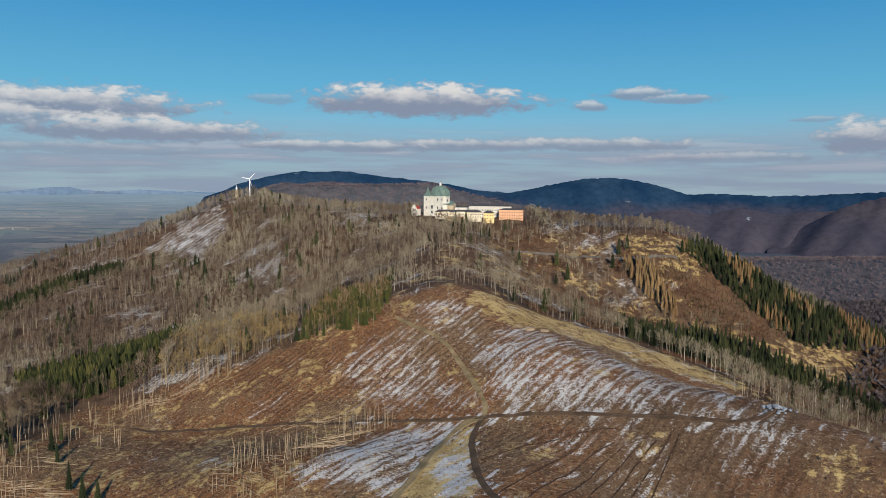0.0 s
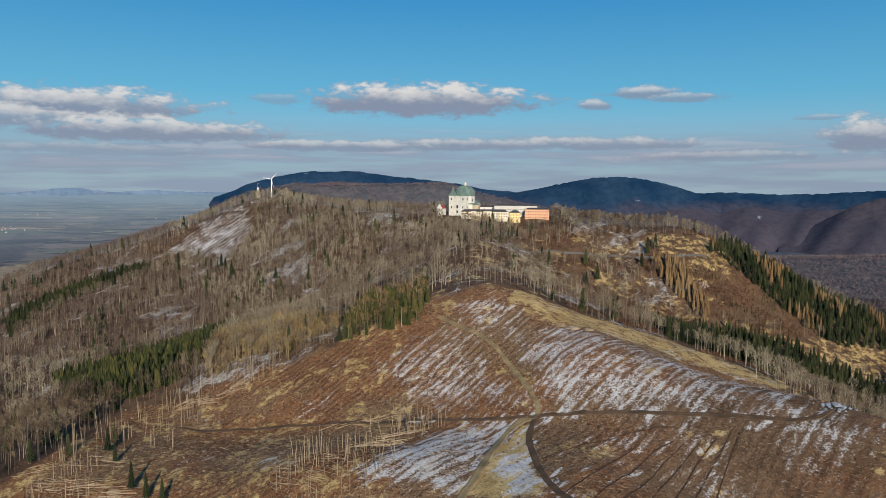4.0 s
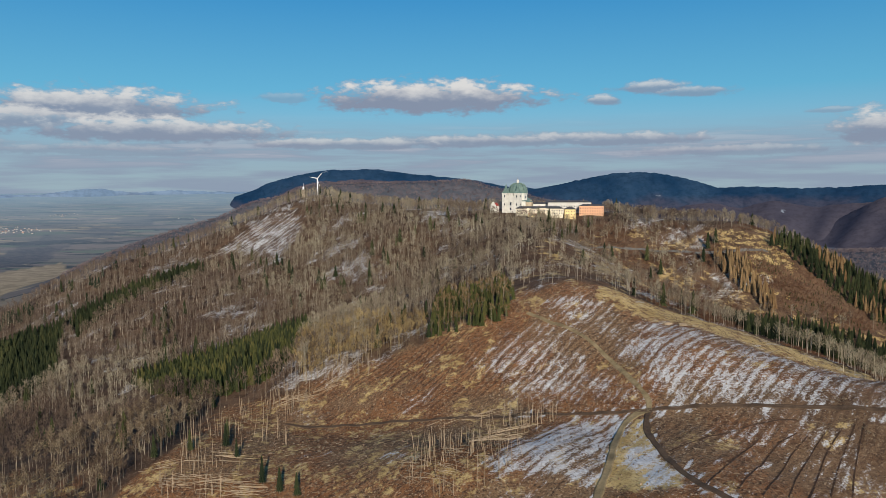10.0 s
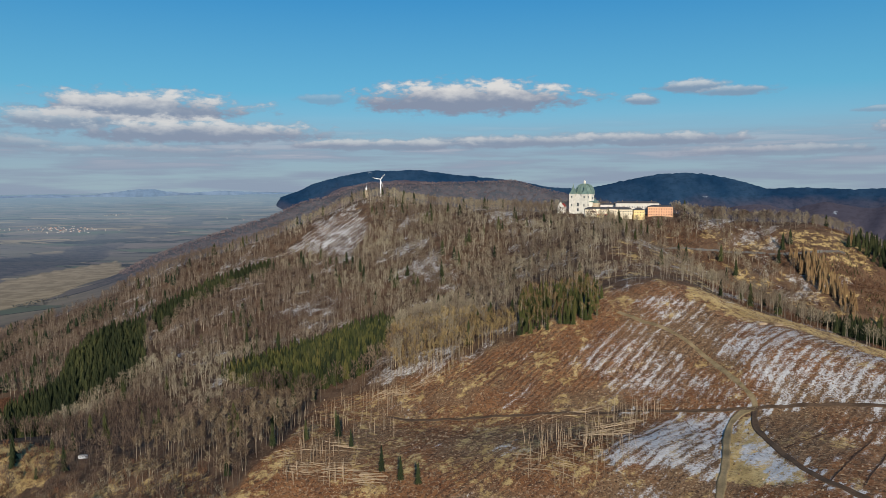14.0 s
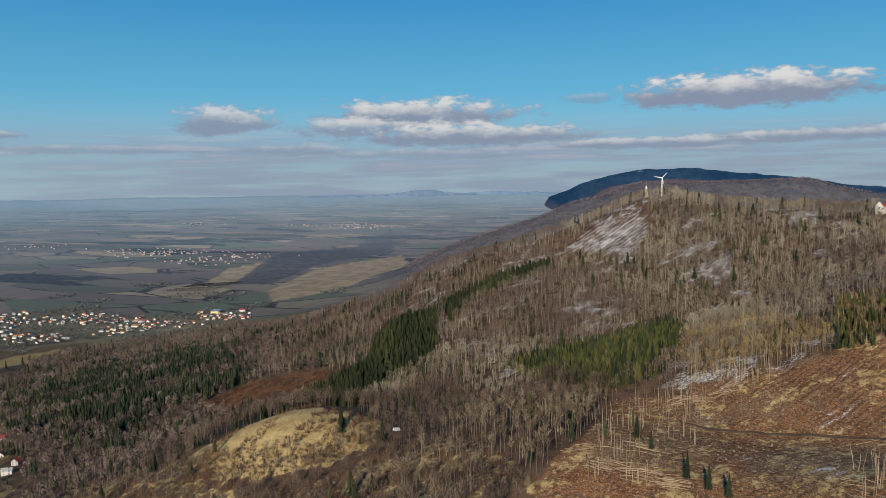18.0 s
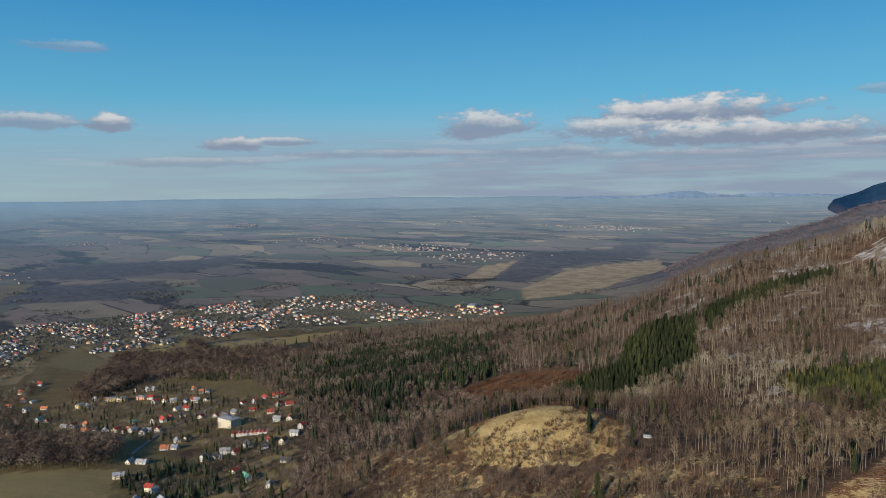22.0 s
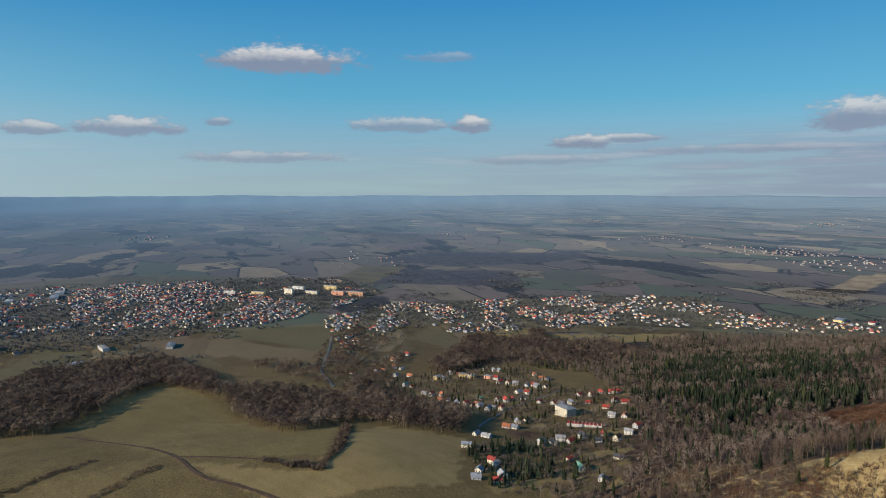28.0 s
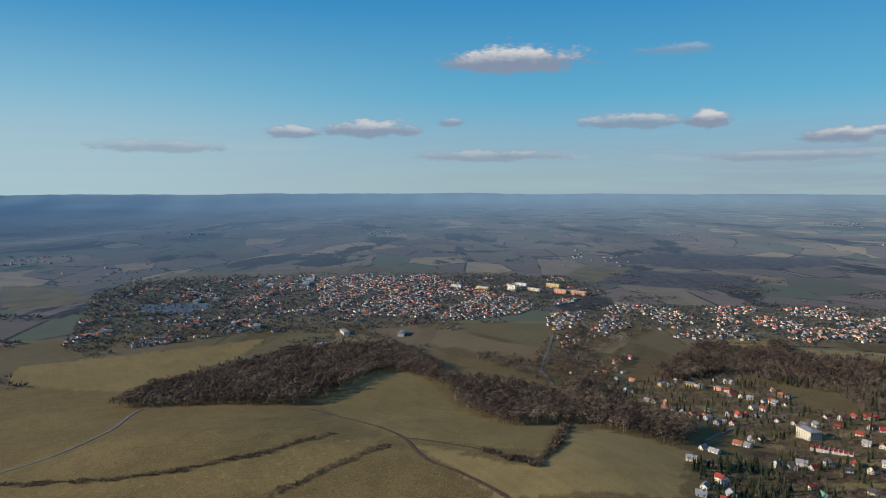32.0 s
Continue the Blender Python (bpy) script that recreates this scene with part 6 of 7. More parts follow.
def wing(name, w, l, h, rise, wall, roof, label, category, x, y, turn, storeys=2, step=3.6, z=None, risalits=()):
    """A long house with rows of windows; w along the view, l across."""
    base = new(name)
    part("wall", boxed(-l / 2, -w / 2, -5, l / 2, w / 2, h), wall, base)
    part("roof", hip_roof(l, w, h, rise, 0.6, 0.45), roof, base)
    n = int(l / step)
    for i in range(n):
        px = -l / 2 + (i + 0.5) * l / n
        for k in range(storeys):
            window_at(base, px, -w / 2 - 0.03, 1.9 + k * (h - 1.2) / storeys, 0, (1.15, 1, 1.1))
    for i in range(max(1, int(l / 18))):
        cx = -l / 2 + (i + 0.5) * l / max(1, int(l / 18))
        part("chimney", boxed(cx - 0.5, -0.5, h, cx + 0.5, 0.5, h + rise + 1.4), WALLS["brown"], base)
    for px, pw in risalits:
        bay = part("bay", boxed(px - pw / 2, -w / 2 - 1.6, -5, px + pw / 2, -w / 2 - 0.02, h + 0.6), WALLS["cream"], base, "projecting cream bay")
        bm = bmesh.new()
        prism(bm, [(px - pw / 2 - 0.3, -w / 2 - 1.9), (px + pw / 2 + 0.3, -w / 2 - 1.9), (px + pw / 2 + 0.3, -1), (px - pw / 2 - 0.3, -1)], h + 0.6, h + 3.4,
              [(px - 0.3, -w / 2 - 0.6), (px + 0.3, -w / 2 - 0.6), (px + 0.3, -1), (px - 0.3, -1)])
        part("bay_roof", bm, roof, bay)
        for k in range(storeys):
            for d in (-0.25, 0.25):
                window_at(bay, px + d * pw, -w / 2 - 1.63, 1.9 + k * (h - 1.2) / storeys, 0, (1.15, 1, 1.1))
    tagged(base, label, category)
    return stand(base, x, y, turn, 0.2, z)


basilica()
wing("pilgrim_house", 11, 66, 8.6, 3.2, WALLS["cream"], M_DARKROOF, "long cream two-storey pilgrim house with dark roof", "building", 23, 1014, -2, 2, 3.4, 356, ((-17, 9), (4, 11)))
wing("gate_house", 10, 15, 9, 3.4, WALLS["yellow"], M_DARKROOF, "small yellow house with a dark hipped roof", "building", 66, 1013, -2, 2, 3.6, 354.5)
wing("monastery", 11, 62, 14, 2.6, WALLS["white"], M_DARKROOF, "long pale monastery wing with rows of windows", "building", 70, 1046, -4, 2, 3.6, 358.5)
wing("monastery_wing", 12, 34, 13.5, 2.2, WALLS["orange"], M_DARKROOF, "orange three-storey monastery wing", "building", 99, 1026, -10, 3, 3.4, 354.5)
wing("cloister", 10, 30, 11, 2.4, WALLS["white"], M_DARKROOF, "low pale cloister beside the church", "building", 34, 1060, -4, 2, 3.6, 359)
wing("kiosk", 5, 9, 3.4, 1.0, WALLS["yellow"], ROOFS["o"], "bright yellow kiosk below the pilgrim house", "kiosk", 10, 1001, 0, 1, 3.0, 354)
wing("shed", 5, 15, 3.0, 1.2, WALLS["brown"], ROOFS["r"], "dark red-brown shed below the pilgrim house", "shed", 23, 1001, 0, 1, 3.6, 354)


def chapel():
    base = new("chapel")
    part("wall", gable_body(10, 15, 11, 5.2), M_STONE, base)
    part("roof", gable_roof(10, 15, 11, 5.2, 0.4), ROOFS["r"], base, "red tiled roof")
    part("front", prism(bmesh.new(), [(-5.6, -8.2), (5.6, -8.2), (5.6, -7.5), (-5.6, -7.5)], -2, 13), M_STONE, base)
    part("gable", prism(bmesh.new(), [(-4.6, -8.2), (4.6, -8.2), (4.6, -7.5), (-4.6, -7.5)], 13, 18.5, [(-0.8, -8.2), (0.8, -8.2), (0.8, -7.5), (-0.8, -7.5)]), M_STONE, base)
    window_at(base, 0, -8.25, 9, 0, (1.6, 1, 2))
    window_at(base, 0, -8.25, 1.2, 0, (2, 1, 2.4), "door")
    tagged(base, "small white chapel with red roof and stepped gable", "chapel")
    base.matrix_basis = pose(-38, 1054, 358.5, 0, 0, -28) @ Matrix.Diagonal((0.8, 0.8, 0.8, 1))


chapel()


def wind_turbine():
    base = new("wind_turbine")
    hub = 34.0
    part("tower", lathe(bmesh.new(), [(1.25, -3), (1.15, 0), (0.75, hub - 1)], 12), M_WHITE, base)
    nac = part("nacelle", boxed(-1.0, -2.2, hub - 1.0, 1.0, 3.2, hub + 1.1), M_WHITE, base)
    bmesh_n = lathe(bmesh.new(), [(0.9, 0), (0.85, 0.5), (0.4, 1.0), (0.05, 1.2)], 10)
    bmesh.ops.transform(bmesh_n, matrix=Matrix.Translation((0, -2.2, hub)) @ Matrix.Rotation(1.5708, 4, "X"), verts=bmesh_n.verts)
    part("hub", bmesh_n, M_WHITE, nac)
    for k in range(3):
        a = radians(48 + 120 * k)
        bm = bmesh.new()
        sec = [(0.5, 0.9), (3, 1.25), (8, 0.85), (13, 0.45), (14.3, 0.12)]
        rows = [[bm.verts.new(p) for p in ((-c * 0.4, -0.16 * c, r), (c * 0.6, 0, r), (-c * 0.4, 0.16 * c, r))] for r, c in sec]
        for p, q in zip(rows, rows[1:]):
            for i in range(3):
                bm.faces.new((p[i], p[(i + 1) % 3], q[(i + 1) % 3], q[i]))
        bm.faces.new(rows[0])
        bm.faces.new(rows[-1][::-1])
        bmesh.ops.transform(bm, matrix=Matrix.Translation((0, -2.7, hub)) @ Matrix.Rotation(-a + 1.5708, 4, "Y"), verts=bm.verts)
        part("blade", bm, M_WHITE, nac)
    tagged(base, "white three-bladed wind turbine on the wooded summit", "wind turbine")
    base.matrix_basis = pose(-350.6, 1311, 376, 0, 0, 4)


def lookout():
    base = new("lookout_tower")
    part("base", lathe(bmesh.new(), [(4, -4), (3.6, 0), (3.2, 11), (3.6, 11.2), (3.6, 12.4)], 12), M_TANSTONE, base)
    part("cabin", lathe(bmesh.new(), [(1.7, 12.4), (1.7, 15.5), (2.0, 15.7), (0.3, 18.5)], 8), M_WHITE, base, "white round cabin")
    part("mast", lathe(bmesh.new(), [(0.2, 18), (0.08, 26)], 6), M_WHITE, base)
    tagged(base, "stone lookout tower with a white cabin among trees", "tower")
    base.matrix_basis = pose(-382, 1336, 377, 0, 0, 0)


wind_turbine()
lookout()


def big_house():
    base = new("school_house")
    part("wall", boxed(-14, -8.5, -3, 14, 8.5, 13.5), WALLS["cream"], base)
    part("roof", hip_roof(28, 17, 13.5, 2.2, 0.8), ROOFS["y"], base, "grey-green sheet-metal roof")
    for i in range(6):
        for k in range(4):
            window_at(base, -11.5 + i * 4.6, -8.53, 1.6 + k * 3.0, 0, (1.5, 1, 1.0))
            if i < 4:
                window_at(base, 14.03, -6 + i * 4.0, 1.6 + k * 3.0, 1.5708, (1.5, 1, 1.0))
    tagged(base, "large cream block with grey hipped roof", "building")
    stand(base, *HALL, 10)


HALL = (-1078, 446)
big_house()


def garage_row():
    base = new("row_house")
    for i in range(9):
        x = -22 + i * 5.2
        part("wall", boxed(x, -4.5, -2, x + 5.0, 4.5, 4.2), WALLS["grey" if i % 2 else "white"], base)
        part("roof", boxed(x - 0.1, -5.0, 4.2, x + 4.3, 5.0, 4.8), ROOFS["r"], base)
        part("party_wall", boxed(x + 4.4, -5.2, 4.2, x + 5.0, 5.2, 5.6), WALLS["cream"], base)
    tagged(base, "row of terraced houses with dark red roofs and pale dividing walls", "row house")
    stand(base, -1012, 438, 55)


garage_row()


def pond():
    """A grey-blue pond at the edge of town."""
    k = Nodes("pond_water", 0.45, 0.4)
    k.bump(k.noise(k.place(), 0.4, 3), 0.1, 0.1)
    bm = bmesh.new()
    zs = [float(land(x, y)) + swell(x, y) for x, y in POND]
    prism(bm, POND, min(zs) - 1, max(zs) + 0.6)
    me = bpy.data.meshes.new("pond")
    bm.to_mesh(me)
    bm.free()
    me.materials.append(k.done((0.11, 0.118, 0.13)))
    tagged(new("pond", me), "flat grey-blue pond at the edge of town", "water", kind="structure")


def swell(x, y):
    """The gentle roll of the plain, as the ground has it."""
    d = math.hypot(x - HUB[0], y - HUB[1])
    return float(14 * ripple(np.array(x), np.array(y), 1900, 5)) * min(max((d - 2400) / 2500, 0), 1)


def works_hall(w, l, h, wall, roof, label, x, y, turn):
    base = new("works_hall")
    part("wall", boxed(-w / 2, -l / 2, -2, w / 2, l / 2, h), wall, base)
    part("roof", hip_roof(w, l, h, h * 0.16, 0.6), roof, base)
    for i in range(4):
        window_at(base, -w / 2 - 0.03, -l / 2 + (i + 0.5) * l / 4, h * 0.5, 1.5708, (3, 1, 1.6))
    tagged(base, label, "hall")
    stand(base, x, y, turn, 0.2, float(land(x, y)) + swell(x, y))


works_hall(24, 46, 11, WALLS["yellow"], ROOFS["s"], "yellow works hall at the edge of the plain", -1760, 1700, 30)
works_hall(18, 30, 8, WALLS["white"], ROOFS["r"], "white hall with red roof at the edge of the plain", -1690, 1745, 30)
works_hall(16, 42, 6, WALLS["white"], ROOFS["s"], "long white shed beyond the pastures", -1930, -330, 70)
works_hall(14, 30, 6, WALLS["white"], ROOFS["s"], "long pale shed beyond the wooded rise", -1940, -180, 60)
for _x, _y, _w, _l, _t, _r, _n in ((-3100, -761, 24, 70, 100, "s", "silvery"), (-3029, -562, 26, 80, 95, "s", "silvery"), (-3080, -643, 22, 60, 100, "r", "red"), (-3140, -563, 30, 60, 95, "w", "pale"), (-2996, -369, 20, 60, 80, "r", "red"),
                                   (-2168, -546, 18, 44, 100, "y", "grey"), (-2088, -289, 16, 50, 110, "w", "pale"), (-2067, -133, 16, 50, 85, "s", "silvery"), (-2977, -694, 22, 56, 100, "w", "pale"), (-2211, -622, 14, 40, 100, "w", "pale"),
                                   (-2609, -859, 16, 50, 95, "s", "silvery"), (-2642, -802, 20, 40, 95, "y", "grey"), (-2880, -180, 20, 50, 60, "o", "orange"), (-2790, -60, 16, 44, 70, "r", "red")):
    works_hall(_w, _l, 8, WALLS["white"], ROOFS[_r], "white works hall with a %s roof in town" % _n, _x, _y, _t)


def town_houses():
    """Houses of the town and villages: a few forms, set out in streets."""
    r = random.Random(41)
    forms = []
    for i, (wall, roof) in enumerate((("white", "k"), ("cream", "y"), ("white", "o"), ("grey", "k"), ("white", "k"), ("white", "r"), ("yellow", "y"), ("grey", "s"), ("pink", "k"), ("cream", "o"))):
        ob = house(8.5 + (i % 3), 11 + (i % 4) * 1.5, 5.2 if i % 2 else 3.6, 3.2, WALLS[wall], ROOFS[roof], i % 4 == 3, False, False)
        names = {"o": "orange tiled", "r": "red", "k": "dark", "s": "silvery", "y": "grey", "w": "pale", "p": "ash grey"}
        tagged(ob, "town house with %s walls and a %s roof" % ({"white": "white", "cream": "cream", "grey": "grey", "yellow": "yellow", "pink": "salmon pink"}[wall], names[roof]), "house", "town houses")
        forms.append(ob)
    used = set()

    def put(x, y):
        i = r.randrange(len(forms))
        m = pose(x, y, float(land(x, y)) - 0.2 + swell(x, y), 0, 0, r.choice((12, 32, 102, 122, 57)) + r.uniform(-8, 8)) @ Matrix.Diagonal((0.8, 0.8, 0.8, 1))
        if i in used:
            copy_thing(forms[i], m).matrix_basis = m
        else:
            forms[i].matrix_basis = m
            used.add(i)

    def streets(a, b, turn, gap, wide):
        """Rows of plots with streets left open between."""
        c, q = math.cos(radians(turn)), math.sin(radians(turn))
        u = a * c + b * q + 14 * ripple(a, b, 300, 71)
        return np.mod(u, gap) < wide

    def plots_of(poly, a, b):
        near = np.hypot(a - HUB[0], b - HUB[1])
        keep = inside(poly, a, b) & seen_side(a, b) & (near < 3190) & ~any_in((FIELD7, FIELD8, FIELD6, POND), a, b)
        lumps = ripple(a, b, 260, 71) + 0.5 * ripple(a, b, 90, 72)
        if poly is TOWN:
            core = inside(TOWN_CORE, a, b)
            ends = any_in((TOWN_SOUTH, TOWN_WEST), a, b) & (lumps > 0.05) & streets(a, b, 35, 60, 34)
            return keep & ((core & (lumps > -0.75) & streets(a, b, 65, 46, 32)) | ends | (lumps > 0.75))
        return keep & (lumps > -0.1) & streets(a, b, 20, 52, 33)

    rest = []
    for poly, step, seed, most in ((TOWN2, 15, 1, 130), (TOWN, 14.5, 2, 90), (TOWN3, 20, 3, 40)):
        xs, ys = zip(*poly)
        px, py = scatter((min(xs), min(ys), max(xs), max(ys)), step, seed + 60, lambda a, b: plots_of(poly, a, b))
        order = np.argsort(np.hypot(px - HUB[0], py - HUB[1]))
        for k in order[:most]:
            put(float(px[k]), float(py[k]))
        rest += [(float(px[k]), float(py[k])) for k in order[most:]]
    # the many houses further off, as one body
    V, T, S, mats = [], [], [], []
    base = 0
    for x, y in rest:
        ob = r.choice(forms)
        a, k = radians(r.choice((12, 32, 102, 122, 57)) + r.uniform(-8, 8)), r.uniform(0.6, 0.95)
        z = float(land(x, y)) + swell(x, y)
        for c in ob.children:
            if c.data.materials[0] not in mats:
                mats.append(c.data.materials[0])
            v = np.array([q.co[:] for q in c.data.vertices]) * k
            V.append(np.stack([v[:, 0] * math.cos(a) - v[:, 1] * math.sin(a) + x, v[:, 0] * math.sin(a) + v[:, 1] * math.cos(a) + y, v[:, 2] + z], 1))
            for q in c.data.polygons:
                w = list(q.vertices)
                for i in range(1, len(w) - 1):
                    T.append((w[0] + base, w[i] + base, w[i + 1] + base))
                    S.append(mats.index(c.data.materials[0]))
            base += len(v)
    tagged(new("town", mesh_of("town", np.concatenate(V), T, mats, S)), "dense small-town houses with red, grey and white roofs", "town", kind="stuff")


town_houses()
pond()


def flats(x, y, turn, l, h, wall, label):
    base = new("apartment_block")
    part("wall", boxed(-l / 2, -6, -2, l / 2, 6, h), wall, base)
    part("roof", boxed(-l / 2 - 0.4, -6.4, h, l / 2 + 0.4, 6.4, h + 0.7), M_CONCRETE, base)
    for i in range(int(l / 6)):
        for k in range(int(h / 3)):
            window_at(base, -l / 2 + 3 + i * 6, -6.03, 1.8 + 3 * k, 0, (2.4, 1, 1))
    tagged(base, label, "apartment block", "apartment blocks in town")
    stand(base, x, y, turn, 0.2, float(land(x, y)) + swell(x, y))


for _k, (_x, _y, _t, _l, _h, _w) in enumerate(((-2760, 480, 75, 60, 16, "orange"), (-2800, 420, 75, 50, 16, "pink"), (-2850, 330, 70, 55, 14, "cream"), (-2880, 250, 65, 40, 22, "cream"),
                                               (-2900, 140, 70, 60, 13, "yellow"), (-2950, 40, 75, 50, 13, "white"), (-2960, 420, 70, 60, 16, "yellow"), (-3000, 300, 75, 50, 14, "white"))):
    flats(_x, _y, _t - 25, _l, _h, WALLS[_w], "%s apartment block on the edge of town" % ({"orange": "orange", "pink": "salmon pink", "cream": "cream", "yellow": "yellow", "white": "white"}[_w]))


VILLAGES = [(47.0, 4900, 40), (44.4, 4900, 20), (40.7, 4100, 22), (43.2, 4100, 14), (77.5, 4000, 12), (54.6, 5600, 10), (35.6, 7600, 16), (30.8, 7000, 22), (42.0, 10300, 10), (60.4, 8400, 10), (71.5, 6400, 8), (95.0, 6100, 14), (60.7, 8200, 12), (109.1, 6300, 6), (119.3, 4300, 18), (113.5, 3600, 16), (84.2, 12500, 8), (39.9, 14100, 10), (43.8, 8500, 16), (32.3, 7400, 14), (19.0, 8600, 8), (28.1, 10500, 10), (31.2, 7400, 10)]


def villages():
    """Far villages: clusters of small pale houses on the plain."""
    r = random.Random(77)
    V, T, S = [], [], []
    for turn, true, n in VILLAGES:
        for _ in range(int(n * 1.7)):
            x, y, z, k = far_place(turn + math.degrees(r.gauss(0, 130) / true), true + r.gauss(0, 170))
            k *= r.uniform(0.5, 0.95)
            a, w, l, h = r.uniform(0, 3), 5 * k, 7 * k, 4.5 * k
            b = len(V)
            for px, py, pz in ((-w, -l, -1), (w, -l, -1), (w, l, -1), (-w, l, -1), (-w, -l, h), (w, -l, h), (w, l, h), (-w, l, h), (0, -l, h * 1.7), (0, l, h * 1.7)):
                V.append((x + px * math.cos(a) - py * math.sin(a), y + px * math.sin(a) + py * math.cos(a), z + pz))
            q = ((0, 1, 5), (0, 5, 4), (1, 2, 6), (1, 6, 5), (2, 3, 7), (2, 7, 6), (3, 0, 4), (3, 4, 7), (4, 5, 8), (6, 7, 9), (5, 6, 9), (5, 9, 8), (7, 4, 8), (7, 8, 9))
            T += [tuple(i + b for i in f) for f in q]
            roof = r.choice((1, 1, 2))
            S += [0] * 10 + [roof] * 4
    tagged(new("far_villages", mesh_of("far_villages", V, T, [WALLS["grey"], ROOFS["o"], ROOFS["y"]], S)), "pale houses of distant villages on the plain", "village", kind="stuff")


villages()


def solar_farm():
    base = new("solar_farm")
    M_CELL = plain("solar_cells", (0.02, 0.035, 0.08), 0.25, 0.2, 0.05, 0.5)
    (ax, ay), (bx, by), (cx, cy), (dx, dy) = SOLAR
    for i in range(11):
        u = i / 10
        p, q = (ax + (bx - ax) * u, ay + (by - ay) * u), (dx + (cx - dx) * u, dy + (cy - dy) * u)
        if i == 5:
            continue
        l, t = math.hypot(q[0] - p[0], q[1] - p[1]), math.atan2(q[1] - p[1], q[0] - p[0])
        bm = bmesh.new()
        bmesh.ops.create_cube(bm, size=1, matrix=Matrix.Translation(((p[0] + q[0]) / 2, (p[1] + q[1]) / 2, 2.2)) @ Matrix.Rotation(t, 4, "Z") @ Matrix.Rotation(-0.35, 4, "X") @ Matrix.Diagonal((l, 9.5, 0.2, 1)))
        part("panel_row", bm, M_CELL, base)
        bm = bmesh.new()
        for k in range(9):
            v = (k + 0.5) / 9
            box(bm, p[0] + (q[0] - p[0]) * v - 0.15, p[1] + (q[1] - p[1]) * v - 0.15, -1, p[0] + (q[0] - p[0]) * v + 0.15, p[1] + (q[1] - p[1]) * v + 0.15, 2.1)
        part("frame", bm, M_CONCRETE, base)
    tagged(base, "dark blue solar panel rows on a field", "solar farm")
    base.location.z = float(land(ax, ay)) + swell(ax, ay)


solar_farm()

# ---- the clearing: stems, logs, stumps and single trees ----
def mesh_thing(name, verts, tris, material):
    return mesh_of(name, verts, tris, [material])


def own_tree(name, form, mats, height, label, category, group):
    """A tree with its trunk and crown as parts, its foot at the origin."""
    v, t, s = form
    base = new(name)
    for piece, k, m in (("crown", 0, mats[0]), ("trunk", 1, mats[1])):
        use = t[s == k]
        ids, inv = np.unique(use, return_inverse=True)
        ob = new(piece, mesh_of(piece, v[ids] * height, inv.reshape(-1, 3), [m]))
        ob.parent = base
    return tagged(base, label, category, group)


def stand_trees():
    r = random.Random(17)
    forms = [own_tree("beech_tree", bare_tree(200 + i, 10, 100, 0.5 + 0.06 * (i % 3), 0.17, 0.0095, 0.007), (M_OWN_TWIG, M_OWN_BARK), 19, "tall leafless beech with a pale trunk", "tree", "beeches beside the clearing") for i in range(6)]
    x, y = scatter((-430, 380, -280, 570), 7.2, 77, lambda a, b: inside(NEAR_WOOD, a, b) & (~inside(FRONT, a, b) | (ripple(a, b, 40, 101) > 0.1)))
    for k in range(min(len(x), 290)):
        s = r.uniform(0.75, 1.2)
        m = pose(float(x[k]), float(y[k]), float(land(x[k], y[k])) - 0.2, r.uniform(-3, 3), r.uniform(-3, 3), r.uniform(0, 360))
        ob = forms[k] if k < 6 else copy_thing(forms[k % 6], m)
        ob.matrix_basis = m @ Matrix.Diagonal((s, s, s, 1))
    firs = [own_tree("spruce_tree", spruce(220 + i, 12, 9, 0.16 + 0.02 * i, 0.14), (M_OWN_SPRUCE, M_OWN_BARK), 18, "slender dark green spruce standing alone in the clearing", "tree", "spruces in the clearing") for i in range(3)]
    places = [(-210, 394, 1.05), (-197, 383, 0.95), (-186, 378, 0.85), (-236, 430, 0.8), (-268, 436, 0.9), (-248, 446, 1.0), (-255, 471, 0.8), (-289, 430, 1.0), (-310, 402, 0.9),
              (20, 905, 1.1), (28, 897, 1.2), (14, 893, 1.0), (55, 940, 1.1), (62, 934, 1.2), (50, 930, 0.9), (92, 985, 0.9), (86, 979, 1.0), (-15, 885, 0.9), (36, 882, 1.0)]
    for k, (px, py, s) in enumerate(places):
        m = pose(px, py, float(land(px, py)) - 0.2, 0, 0, k * 67)
        ob = firs[k] if k < 3 else copy_thing(firs[k % 3], m)
        ob.matrix_basis = m @ Matrix.Diagonal((s * 0.85, s * 0.85, s, 1))
    birch = own_tree("birch_tree", bare_tree(240, 8, 70, 0.45, 0.14, 0.011, 0.006), (M_OWN_TWIG, M_WHITE), 15, "slender white-trunked birch at the edge of the spruces", "tree", "birches")
    for k in range(16):
        u = k / 15
        px, py = 300 + 90 * u + r.uniform(-6, 6), 640 + 22 * u + r.uniform(-6, 6)
        m = pose(px, py, float(land(px, py)) - 0.2, 0, 0, k * 71)
        ob = birch if k == 0 else copy_thing(birch, m)
        ob.matrix_basis = m


stand_trees()


